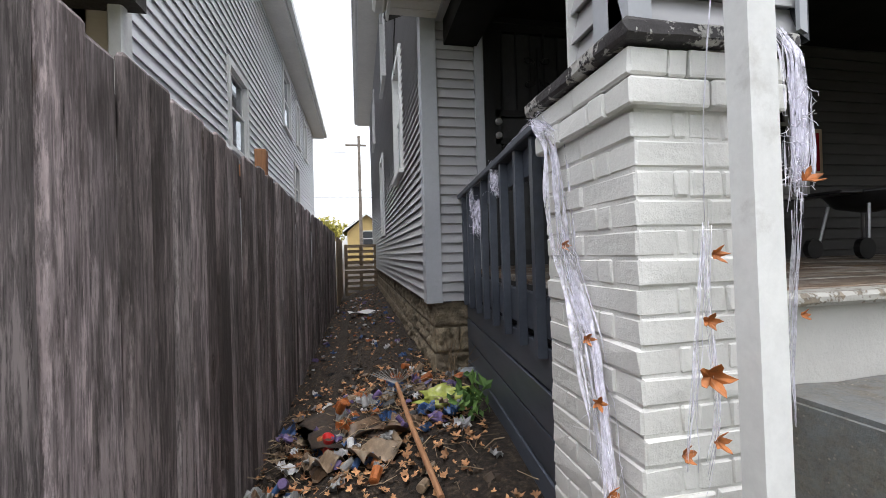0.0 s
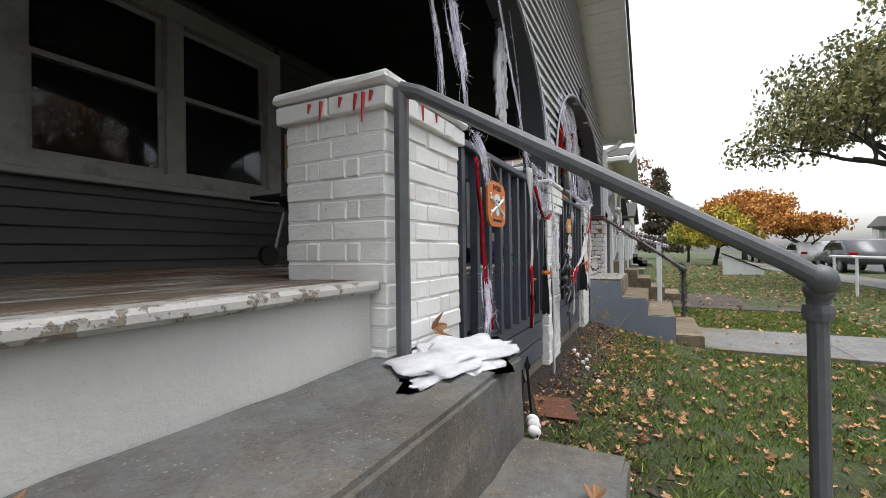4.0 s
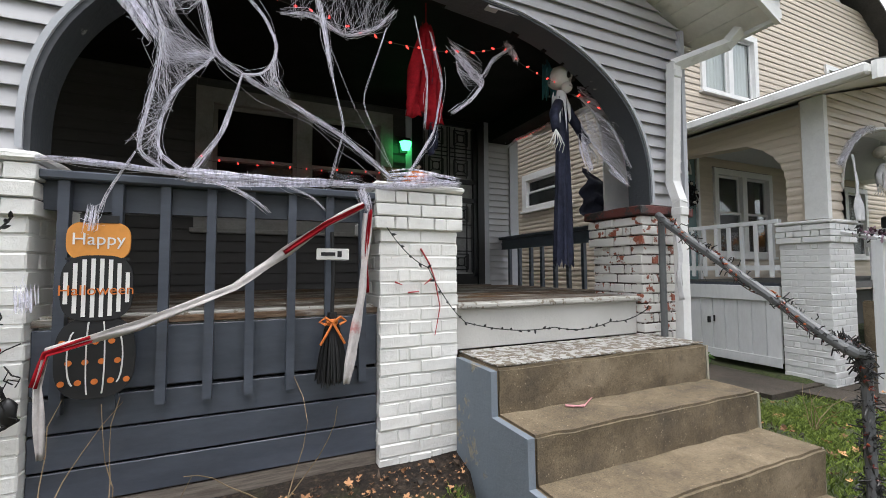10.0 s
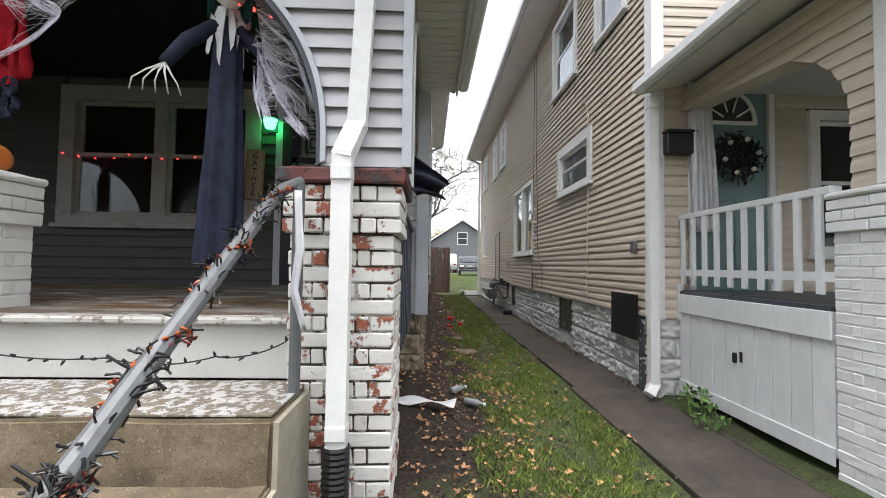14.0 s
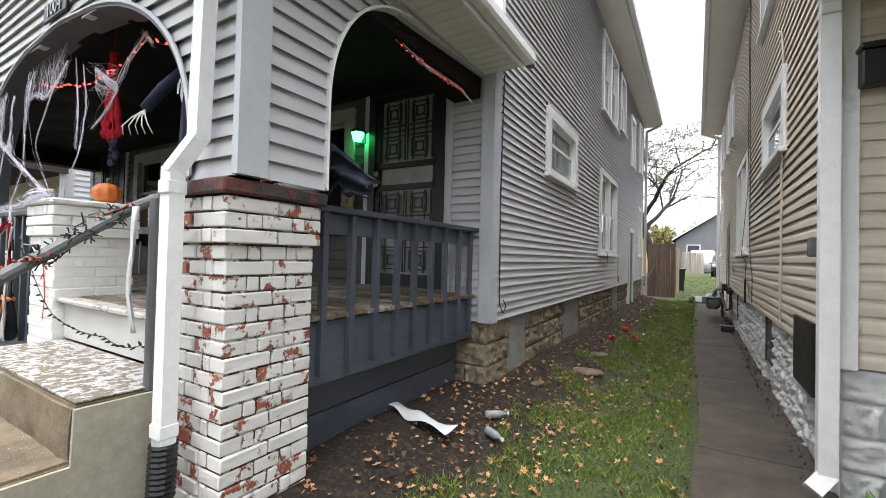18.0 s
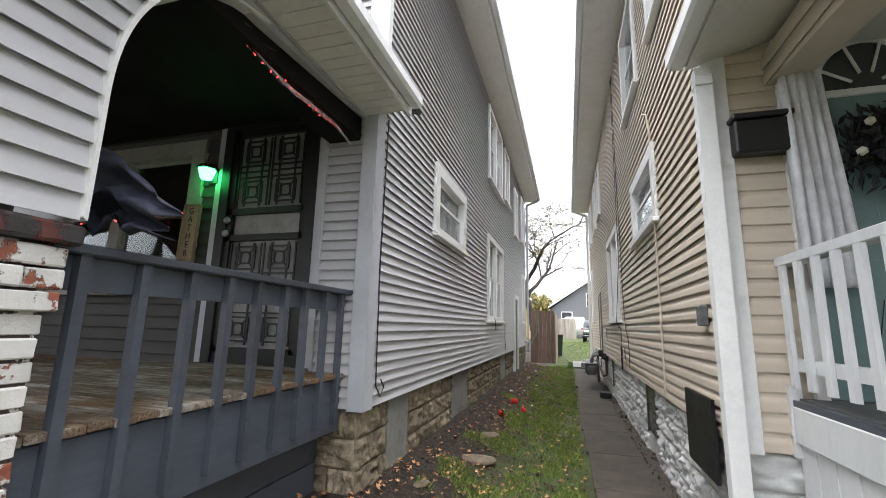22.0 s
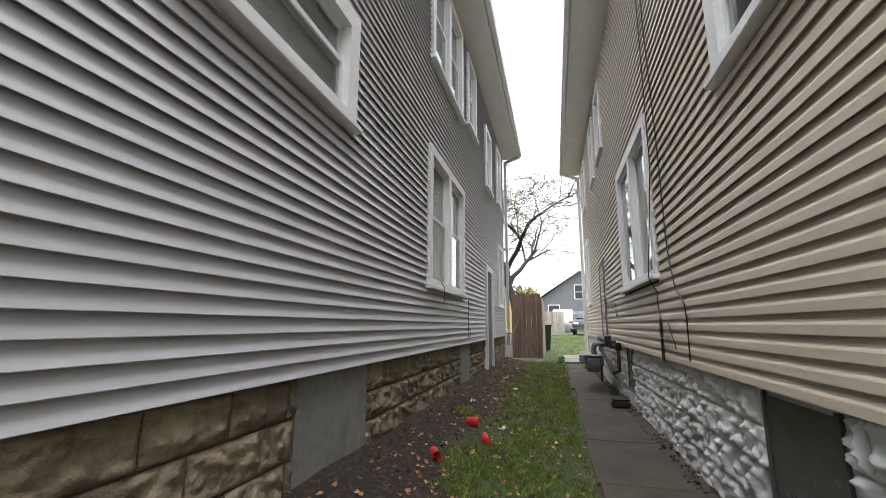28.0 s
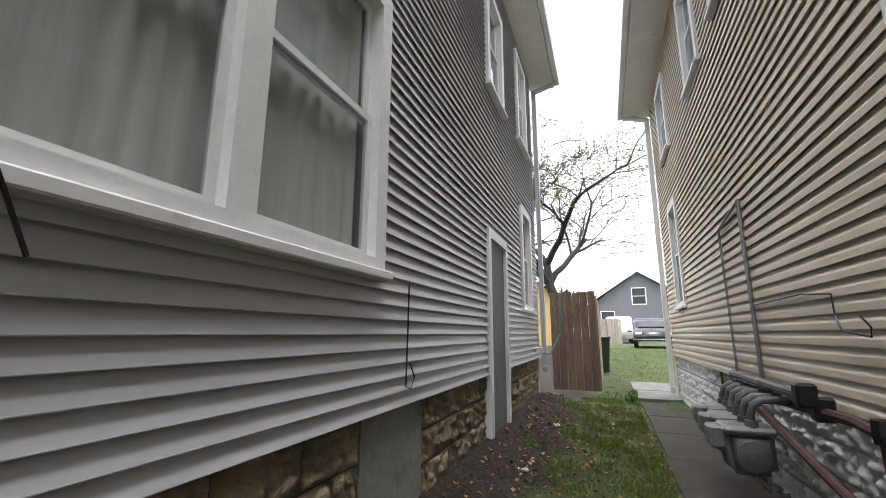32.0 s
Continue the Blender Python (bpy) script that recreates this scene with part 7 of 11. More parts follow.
br = broom(pose(6.14, 0.765, 0.87), "small black witch broom with an orange bow and a white tag")
part("tag", boxes((-0.075, 0.075, -0.02, -0.014, 0.585, 0.64), bevel=0.004), WHITE_MATT, br, "small white name tag")
part("tag_print", boxes((-0.055, 0.01, -0.022, -0.0205, 0.605, 0.622), (0.02, 0.04, -0.022, -0.0205, 0.6, 0.628)), BLACK_MATT, br)
broom(pose(4.305, 0.755, 0.86), "small black witch broom with an orange bow on the rail", 0.05, 0.45)
broom(pose(4.15, 0.80, 0.97) @ Matrix.Diagonal((0.5, 0.6, 0.5, 1)), "tiny black broom hanging on the fascia board", 0.05, 0.2)


def ribbon(name, pts, w, mat, label, seed=1, twist=0.6):
    """A strip of gauze along a line, twisted and creased."""
    pts = [Vector(p) for p in pts]
    bm = bmesh.new()
    dense = []
    for a, b in zip(pts, pts[1:]):
        n = max(3, int((b - a).length / 0.03))
        dense += [a.lerp(b, i / n) for i in range(n)]
    dense.append(pts[-1])
    rows = []
    for i, p in enumerate(dense):
        d = (dense[min(i + 1, len(dense) - 1)] - dense[max(i - 1, 0)]).normalized()
        s = d.cross(Vector((0, 1, 0)))
        s = s.normalized() if s.length > 0.05 else Vector((1, 0, 0))
        f = Vector((0, 1, 0))
        ang = twist * math.sin(i * 0.16 + seed)
        side = s * math.cos(ang) + f * math.sin(ang)
        ww = w * (0.75 + 0.35 * noise.noise(Vector((i * 0.2, seed, 0))))
        rows.append([bm.verts.new(p + side * ww * u + f * 0.01 * math.sin(u * 9 + i * 0.3)) for u in (-0.5, -0.25, 0, 0.25, 0.5)])
    for q, r in zip(rows, rows[1:]):
        for k in range(4):
            bm.faces.new((q[k], q[k + 1], r[k + 1], r[k]))
    ob = solid(name, bm, mat, label, "ribbon", "gauze ribbons", smooth=True)
    so = ob.modifiers.new("thick", 'SOLIDIFY')
    so.thickness = 0.0015
    return ob


ribbon("gauze_ribbon", [(6.28, 0.72, 1.72), (6.1, 0.70, 1.62), (5.73, 0.69, 1.34), (5.4, 0.69, 1.2), (5.13, 0.70, 1.12)], 0.05, GAUZE, "blood-stained gauze ribbon slung across the railing", 1)
ribbon("red_ribbon", [(6.28, 0.712, 1.72), (6.1, 0.692, 1.62), (5.92, 0.685, 1.485)], 0.032, RED_CLOTH, "blood-red length of the slung ribbon", 21)
ribbon("red_ribbon", [(5.26, 0.688, 1.16), (5.13, 0.69, 1.115), (5.1, 0.69, 1.0)], 0.035, RED_CLOTH, "red knot of the slung ribbon", 22)
ribbon("gauze_ribbon", [(5.13, 0.70, 1.12), (5.11, 0.70, 1.0), (5.12, 0.71, 0.74)], 0.035, GAUZE, "short blood-stained gauze ribbon tail", 2)
ribbon("gauze_ribbon", [(6.30, 0.72, 1.68), (6.27, 0.71, 1.3), (6.2, 0.72, 0.88)], 0.055, GAUZE, "hanging gauze ribbon with red ends", 3)
ribbon("red_ribbon", [(6.31, 0.71, 1.70), (6.29, 0.715, 1.5), (6.3, 0.72, 1.3)], 0.02, RED_CLOTH, "red ribbon beside the pier", 4)
ribbon("gauze_ribbon", [(3.795, 0.725, 1.80), (3.785, 0.715, 1.3), (3.78, 0.72, 0.86)], 0.045, GAUZE, "long gauze ribbon hanging over the dark boards", 5, 0.3)
ribbon("red_ribbon", [(3.775, 0.718, 1.22), (3.76, 0.71, 1.0), (3.758, 0.715, 0.86)], 0.016, RED_CLOTH, "red edge of a hanging ribbon", 6, 0.2)
ribbon("red_ribbon", [(3.86, 0.71, 1.70), (3.93, 0.70, 1.58), (4.02, 0.70, 1.52), (4.14, 0.70, 1.52), (4.28, 0.71, 1.56)], 0.018, RED_CLOTH, "red ribbon sagging from the rail", 7, 0.2)
ribbon("red_ribbon", [(3.06, 0.765, 1.72), (3.09, 0.74, 1.2), (3.14, 0.735, 0.95)], 0.035, RED_CLOTH, "red ribbon on the west rail", 8, 0.3)
ribbon("gauze_ribbon", [(8.33, 0.62, 1.72), (8.35, 0.60, 1.5), (8.33, 0.6, 1.35), (8.37, 0.61, 1.2)], 0.045, CLOTH_WHITE, "white gauze tied to the rail post", 9)
ribbon("gauze_ribbon", [(4.36, 0.725, 1.2), (4.39, 0.72, 0.75), (4.40, 0.73, 0.4)], 0.008, CLOTH_WHITE, "thin white cord hanging to the ground", 10)

# spiked black fence decoration on the pier, collapsed into a fan
sf = thing("spiked_fence", pose(4.95, 0.73, 1.0), "collapsed black plastic graveyard fence with arrow tips", "decoration")
rnd = random.Random(12)
fan = ((-0.27, 0.15, -0.05, 0.27), (-0.22, 0.09, 0.06, 0.0), (-0.23, 0.02, 0.04, 0.05), (-0.2, -0.06, 0.02, 0.06), (-0.14, -0.11, 0.04, 0.03), (-0.05, -0.21, 0.11, -0.11), (-0.12, 0.26, 0.03, 0.08), (-0.17, 0.22, 0.02, 0.05), (0.02, 0.08, 0.1, -0.12), (0.02, 0.02, 0.07, -0.14), (-0.09, 0.24, 0.06, -0.02))
for x0, z0, x1, z1 in fan:
    bm = bmesh.new()
    dy = rnd.uniform(-0.03, 0.0)
    tube(bm, [(x0, dy, z0), ((x0 + x1) / 2, dy - 0.01, (z0 + z1) / 2 + 0.004), (x1, dy, z1)], 0.0065, 5)
    d = (Vector((x0, 0, z0)) - Vector((x1, 0, z1))).normalized()
    tube(bm, [Vector((x0, dy, z0)) - d * 0.004, Vector((x0, dy, z0)) + d * 0.032], 0.015, 5, taper=0.001)
    part("spike", bm, BLACK_PLASTIC, sf)
for x, z, a in ((-0.1, 0.17, 30), (-0.15, 0.08, 5), (-0.13, 0.0, -20), (0.0, -0.07, 70), (0.08, -0.08, 90)):
    bm = bmesh.new()
    blob(bm, (0, 0, 0), 0.034, int(z * 90), 0.25, (1.5, 0.45, 0.8), 2)
    part("bat", bm, BLACK_PLASTIC, sf, "black plastic bat", True).matrix_local = pose(x, -0.025, z, 0, -a)
for k in range(9):
    bm = bmesh.new()
    p, line = Vector((rnd.uniform(-0.02, 0.1), -0.03, rnd.uniform(0.0, 0.3))), []
    for i in range(14):
        p = p + Vector((rnd.gauss(0, 0.022), rnd.gauss(0, 0.006), rnd.gauss(-0.006, 0.025)))
        p.x, p.y, p.z = min(0.11, max(-0.05, p.x)), min(-0.01, max(-0.05, p.y)), max(-0.12, p.z)
        line.append(p.copy())
    tube(bm, line, 0.0025, 4)
    part("wire_tangle", bm, BLACK_PLASTIC, sf)
for k in range(12):
    part("bulb", blob(bmesh.new(), (rnd.uniform(-0.02, 0.06), -0.045, rnd.uniform(0.03, 0.15)), 0.008, k, 0.1, (1, 1, 1.6), 1), RED_CLOTH, sf, "small red bulb")
for x, l in ((-0.02, 0.5), (0.0, 0.42), (0.02, 0.46)):
    bm = bmesh.new()
    tube(bm, [(x, -0.02, -0.08), (x - 0.02, -0.02, -0.22), (x + 0.02, -0.02, -0.35), (x + 0.01, -0.02, -l + 0.08)], 0.002, 4)
    part("wire", bm, BLACK_PLASTIC, sf)


def skull(bm_b, bm_d, c, s, yaw=0.0):
    """A small skull: cranium, jaw, sockets."""
    R = Matrix.Rotation(yaw, 3, 'Z')
    def at(v):
        return Vector(c) + R @ Vector(v) * s
    blob(bm_b, at((0, 0.1, 0.25)), 0.75 * s, 1, 0.05, (0.92, 1.1, 0.95))
    blob(bm_b, at((0, -0.35, -0.45)), 0.42 * s, 2, 0.05, (0.9, 0.8, 0.8))
    for k in (-1, 1):
        blob(bm_d, at((k * 0.3, -0.64, 0.12)), 0.2 * s, 1, 0.0, (1, 0.55, 1.1), 1)
    blob(bm_d, at((0, -0.7, -0.16)), 0.1 * s, 1, 0.0, (0.8, 0.5, 1.2), 1)
    for k in range(-3, 4):
        blob(bm_d, at((k * 0.09, -0.68, -0.5)), 0.028 * s, 1, 0.0, (0.5, 0.5, 2.2), 1)


def drape(bm, top, bottom, radius0, radius1, rnd, folds=9, tatter=0.12, rows=16, cols=54, squash=0.55, lean=(0, 0)):
    """A hanging robe: a fluted, tattered skirt of cloth."""
    ph = rnd.uniform(0, 9)
    grid = []
    for j in range(rows + 1):
        t = j / rows
        ring = []
        for i in range(cols):
            a = 2 * math.pi * i / cols
            r = radius0 + (radius1 - radius0) * t
            r *= 1 + 0.2 * t * math.sin(folds * a + ph + 2 * t) + 0.25 * t * noise.noise(Vector((math.cos(a) * 2, math.sin(a) * 2, t * 3 + ph)))
            low = tatter * t * t * (noise.noise(Vector((a * 4, ph, 0))) + 0.4 * noise.noise(Vector((a * 13, ph, 3))))
            ring.append(bm.verts.new((lean[0] * t + r * math.cos(a), lean[1] * t + r * squash * math.sin(a), top + (bottom - top) * t + low)))
        grid.append(ring)
    for q, w in zip(grid, grid[1:]):
        for i in range(cols):
            bm.faces.new((q[i], q[(i + 1) % cols], w[(i + 1) % cols], w[i]))


def hanging_robe(m, size, cloth, head_mat, label, name, seed, hair=None, arms=True, head=True, tatter=0.12, width=0.1, collar=False):
    rnd = random.Random(seed)
    b1, b2, b3, b4, b5 = (bmesh.new() for _ in range(5))
    drape(b1, -0.10, -size, 0.06, width, rnd, tatter=tatter, squash=0.5, folds=7)
    if collar:
        drape(b5, -0.05, -0.2, 0.05, 0.085, rnd, rows=6, tatter=0.3)
    if head:
        skull(b2, b3, (0, 0, 0.03), 0.12)
    if hair:
        for i in range(110):
            a, z = rnd.uniform(0.1, 3.04), rnd.uniform(0.06, 0.15)
            tube(b4, [(0.075 * math.cos(a), 0.02 + 0.085 * math.sin(a), z), (0.095 * math.cos(a), 0.03 + 0.105 * math.sin(a), z + rnd.uniform(-0.03, 0.05)), (0.1 * math.cos(a), 0.03 + 0.11 * math.sin(a), z - rnd.uniform(0.06, 0.16))], 0.005, 3)
    if arms:
        for s in (-1, 1):
            tube(b1, [(s * 0.05, 0, -0.15), (s * 0.17, -0.03, -0.26), (s * 0.24, -0.08, -0.40)], 0.04, 8, taper=0.03)
            e = Vector((s * 0.24, -0.08, -0.40))
            for k in range(5):
                o = (k - 2) * 0.022
                tube(b2, [e, e + Vector((o + s * 0.02, -0.02, -0.05)), e + Vector((o * 1.9 + s * 0.03, -0.03, -0.10)), e + Vector((o * 2.2 + s * 0.03, -0.01, -0.145))], 0.0055, 4, taper=0.003)
    pieces = [(b1, cloth), (b2, head_mat), (b3, BLACK_MATT), (b5, CLOTH_WHITE), (b4, hair or cloth)]
    tube(b1, [(0, 0.03, 0.1), (0, 0.03, 0.34)], 0.003, 4)
    return joined(name, pieces, label, "hanging figure", "hanging figures", m=m)


def torn_strips(name, m, strips, label, mat, seed):
    """Cloth torn into long strips that hang from one knot: strips are (x offset, width, length)."""
    rnd = random.Random(seed)
    bm = bmesh.new()
    for dx, w, length in strips:
        n, ph = 16, rnd.uniform(0, 9)
        rows = []
        for j in range(n + 1):
            t = j / n
            c = dx * min(1, t * 2.2) + 0.018 * math.sin(t * 5 + ph)
            ww = w * (0.35 + 0.65 * min(1, t * 2.5)) * (1 + 0.25 * noise.noise(Vector((t * 5, ph, 0)))) * (1 - 0.35 * max(0, t - 0.75) * 4 * rnd.random())
            rows.append([bm.verts.new((c + ww * (u - 0.5), 0.02 * math.sin(u * 8 + t * 4 + ph) + 0.012 * rnd.uniform(-1, 1), -length * t + 0.02 * t * noise.noise(Vector((u * 6, ph, 3))))) for u in (0, 0.2, 0.4, 0.6, 0.8, 1)])
        for q, r in zip(rows, rows[1:]):
            for k in range(5):
                bm.faces.new((q[k], q[k + 1], r[k + 1], r[k]))
    tube(bm, [(0, 0, 0), (0, 0, 0.4)], 0.003, 4)
    ob = solid(name, bm, mat, label, "hanging figure", "hanging figures", m=m, smooth=True)
    ob.modifiers.new("thick", 'SOLIDIFY').thickness = 0.0015
    return ob


HAIR_TEAL = surface("teal_hair", (0.03, 0.16, 0.2, 1), 0.7)
CLOTH_NAVY = surface("navy_black_cloth", (0.03, 0.034, 0.06, 1), 0.6, vary=0.3, patch=8)
for mt in (CLOTH_NAVY, CLOTH_BLACK, RED_CLOTH):
    mt.node_tree.nodes["Principled BSDF"].inputs["Specular IOR Level"].default_value = 0.12
hanging_robe(pose(7.82, 1.10, 2.74, 0, 0, 22), 1.28, CLOTH_NAVY, WHITE_MATT, "black-robed white-faced ghoul with teal hair under the arch", "hanging_ghoul", 3, HAIR_TEAL, width=0.1, collar=True)
torn_strips("hanging_figure", pose(6.76, 1.10, 2.94), ((-0.07, 0.11, 0.60), (0.03, 0.10, 0.66), (0.08, 0.07, 0.62), (0.0, 0.09, 0.56)), "red torn cloth figure hanging in web", RED_CLOTH, 5)
torn_strips("black_tail", pose(6.80, 1.10, 2.32), ((0.0, 0.05, 0.2), (0.01, 0.03, 0.16)), "black tail cloth under the red figure", CLOTH_NAVY, 6)
torn_strips("hanging_ghost", pose(4.04, 0.98, 2.86), ((-0.06, 0.07, 0.66), (-0.03, 0.05, 0.60), (0.03, 0.06, 0.77), (0.07, 0.05, 0.74), (0.0, 0.08, 0.50), (0.09, 0.035, 0.56), (-0.02, 0.04, 0.70)), "white tattered gauze shirt hanging under the arch", CLOTH_WHITE, 7)
hanging_robe(pose(13.3, 1.3, 2.86, 0, 0, -10), 0.42, CLOTH_WHITE, BONE, "white gauzed skeleton hanging under the tan arch", "hanging_skeleton", 9, tatter=0.3)
hanging_robe(pose(14.55, 1.0, 2.42, 0, 0, -10), 0.5, CLOTH_WHITE, WHITE_MATT, "white cloth ghost hanging at the tan pier", "hanging_ghost", 11, tatter=0.2, arms=False)
hanging_robe(pose(14.1, 1.25, 2.7, 0, 0, -10), 0.95, CLOTH_BLACK, BONE, "black-robed figure on the tan porch", "hanging_ghoul", 12, tatter=0.2)

# the ghoul's wind-blown dark robe beside the end rail, added as a second cloth
bm = bmesh.new()
g = []
for j in range(15):
    row = []
    for i in range(13):
        u, v = j / 14, i / 12
        fold = 0.04 * math.sin(v * 16 + 4 * u) + 0.05 * noise.noise(Vector((u * 4, v * 4, 2)))
        row.append(bm.verts.new((8.30 + 0.60 * u + 0.03 * math.sin(v * 7), 1.42 + fold, 2.26 - 0.32 * u + 0.05 * math.sin(u * 3.14) - (0.42 - 0.3 * u) * v * (1 + 0.35 * noise.noise(Vector((u * 9, 0, 5)))))))
    g.append(row)
for q, w in zip(g, g[1:]):
    for i in range(12):
        bm.faces.new((q[i], q[i + 1], w[i + 1], w[i]))
cl = solid("torn_cloth", bm, surface("navy_cloth", (0.03, 0.034, 0.06, 1), 0.7, vary=0.3, patch=7), "torn navy robe cloth of the ghoul blown out by wind", "cloth", smooth=True)
cl.modifiers.new("thick", 'SOLIDIFY').thickness = 0.003

# pumpkins
def pumpkin(m, r, label):
    p = thing("pumpkin", m, label, "pumpkin", "pumpkins")
    bm = bmesh.new()
    rings = []
    for j in range(13):
        th = math.pi * j / 12
        ring = []
        for i in range(40):
            a = 2 * math.pi * i / 40
            k = 1 - 0.09 * (0.5 + 0.5 * math.cos(10 * a)) * math.sin(th)
            ring.append(bm.verts.new((r * k * math.sin(th) * math.cos(a) + 1e-5 * math.cos(a), r * k * math.sin(th) * math.sin(a) + 1e-5 * math.sin(a), r * 0.78 * (1 - math.cos(th)) - (0.05 * r if j == 12 else 0))))
        rings.append(ring)
    for q, w in zip(rings, rings[1:]):
        for i in range(40):
            bm.faces.new((q[i], q[(i + 1) % 40], w[(i + 1) % 40], w[i]))
    part("body", bm, ORANGE, p, "", True)
    bm = bmesh.new()
    tube(bm, [(0, 0, 1.48 * r), (0.004, 0, 1.7 * r), (0.02, 0, 1.9 * r)], 0.014, 6, taper=0.01)
    part("stem", bm, BOARD_RAW, p)


pumpkin(pose(6.70, 1.11, 1.862), 0.095, "small orange pumpkin on the half pier")

# splashes of stage blood
BLOOD = surface("stage_blood", (0.5, 0.03, 0.035, 1), 0.4, vary=0.2)
PINK = surface("pink_spray", (0.6, 0.28, 0.3, 1), 0.7, vary=0.1)


def splash(lines, label, mat, r=0.006):
    t = thing("paint_splash", pose(*lines[0][0]), label, "paint", "paint splashes")
    o = Vector(lines[0][0])
    for pts in lines:
        bm = bmesh.new()
        tube(bm, [Vector(p) - o for p in pts], r, 5, taper=r * 0.4)
        part("drip", bm, mat, t)
    return t


splash([[(6.6, 0.792, 1.52), (6.65, 0.792, 1.44), (6.68, 0.792, 1.36), (6.71, 0.792, 1.21), (6.68, 0.792, 1.06)], [(6.46, 0.792, 1.345), (6.5, 0.792, 1.33)], [(6.53, 0.792, 1.29), (6.59, 0.792, 1.295)], [(6.66, 0.792, 1.36), (6.62, 0.792, 1.33)]], "thin red paint streaks on the white bricks", BLOOD, 0.005)
splash([[(7.2, 0.39, 0.742), (7.27, 0.34, 0.742), (7.36, 0.40, 0.742), (7.45, 0.46, 0.742), (7.57, 0.53, 0.742)], [(7.2, 0.39, 0.742), (7.22, 0.36, 0.742), (7.3, 0.36, 0.742)]], "pink spray squiggle on the concrete step", PINK, 0.005)
splash([[(2.384, y, 1.80), (2.384, y + 0.008, 1.80 - l)] for y, l in ((0.83, 0.03), (0.86, 0.09), (0.89, 0.05), (0.95, 0.03), (1.03, 0.06), (1.08, 0.03))] + [[(x, 0.774, 1.81), (x + 0.004, 0.774, 1.81 - l)] for x, l in ((2.46, 0.04), (2.5, 0.07), (2.6, 0.05), (2.7, 0.03))], "red paint drips from the half pier's top", BLOOD, 0.007)
splash([[(4.7, 0.774, 1.66), (4.76, 0.774, 1.65), (4.79, 0.774, 1.66)], [(4.78, 0.792, 1.52), (4.85, 0.792, 1.515)]], "faint turquoise chalk marks on the bricks", surface("turquoise_mark", (0.25, 0.6, 0.55, 1), 0.7), 0.008)

# lamp, plaque and house number
GREEN_GLOW = glow("green_bulb", (0.05, 1.0, 0.22, 1), 3.0)
lp = thing("porch_lamp", pose(7.30, HY0 - 0.02, 2.72), "lit green porch lamp on a wall bracket", "wall lamp")
part("back_plate", boxes((-0.05, 0.05, -0.02, 0.0, -0.02, 0.12), bevel=0.006), BLACK_IRON, lp)
bm = bmesh.new()
lathe(bm, [(0.045, 0.0), (0.07, 0.085)], 6, (0, -0.09, 0))
part("shade", bm, GREEN_GLOW, lp, "glowing green shade")
bm = bmesh.new()
lathe(bm, [(0.085, 0.086), (0.06, 0.12), (0.015, 0.135)], 6, (0, -0.09, 0))
part("hood", bm, BLACK_IRON, lp)
green = new("green_light", bpy.data.lights.new("green_light", 'POINT'))
green.data.energy, green.data.color, green.data.shadow_soft_size = 0.05, (0.08, 1.0, 0.25), 0.06
green.location = (7.30, HY0 - 0.11, 2.70)
ga = thing("gather_sign", pose(7.15, HY0 - 0.075, 2.28, 0, 2), "tan wooden sign with vertical black letters", "sign")
TAN_BOARD = wood("tan_sign", (0.4, 0.29, 0.18, 1), (0.52, 0.4, 0.27, 1), axis='Z', knots=False)
part("board", boxes((-0.075, 0.075, -0.0, 0.02, -0.23, 0.23), bevel=0.004), TAN_BOARD, ga)
part("edge", boxes((-0.085, -0.075, -0.008, 0.02, -0.23, 0.23), (0.075, 0.085, -0.008, 0.02, -0.23, 0.23), (-0.085, 0.085, -0.008, 0.02, 0.23, 0.24), (-0.085, 0.085, -0.008, 0.02, -0.24, -0.23)), FENCE_NEW, ga)
for i, ch in enumerate("GATHER"):
    lettering(ga, "letter", ch, pose(0, -0.0025, 0.18 - i * 0.072, 90), 0.075, BLACK_MATT, 0.0008)
wl_ = thing("wood_sign", pose(4.22, HY0 - 0.03, 2.2), "narrow reddish sign beside the window", "sign")
part("board", boxes((-0.06, 0.06, 0, 0.02, -0.22, 0.22), bevel=0.004), TAN_BOARD, wl_)
part("print", boxes((-0.02, 0.02, -0.002, 0.0, -0.18, 0.18)), RED_CLOTH, wl_)
hn = thing("house_number", pose(6.64, 0.80, 3.14), "dark metal house number 1004", "house number")
part("plate", boxes((-0.2, 0.2, 0.0, 0.018, -0.06, 0.065), bevel=0.006), BLACK_IRON, hn)
lettering(hn, "digits", "1004", pose(0, -0.004, 0, 90), 0.13, METAL_GREY, 0.003)

# grill, bags and cloth on the deck
gr = thing("kettle_grill", pose(3.95, 2.55, FLOOR), "black kettle grill on tube legs draped in web", "grill")
bm = bmesh.new()
lathe(bm, [(0.05, 0.36), (0.2, 0.40), (0.28, 0.50), (0.285, 0.52), (0.22, 0.525)], 24)
part("bowl", bm, BLACK_PLASTIC, gr, smooth=True)
part("side_shelf", boxes((-0.5, -0.29, -0.16, 0.16, 0.49, 0.515), bevel=0.006), BLACK_PLASTIC, gr)
for x, y in ((-0.26, -0.12), (-0.26, 0.16), (0.25, -0.12), (0.25, 0.16)):
    bm = bmesh.new()
    tube(bm, [(x * 0.7, y, 0.42), (x, y * 1.3, 0.02)], 0.012, 6)
    part("leg", bm, METAL_GREY, gr)
for y in (-0.16, 0.2):
    bm = bmesh.new()
    tube(bm, [(-0.3, y - 0.02, 0.08), (-0.3, y + 0.02, 0.08)], 0.08, 14)
    part("wheel", bm, BLACK_PLASTIC, gr)
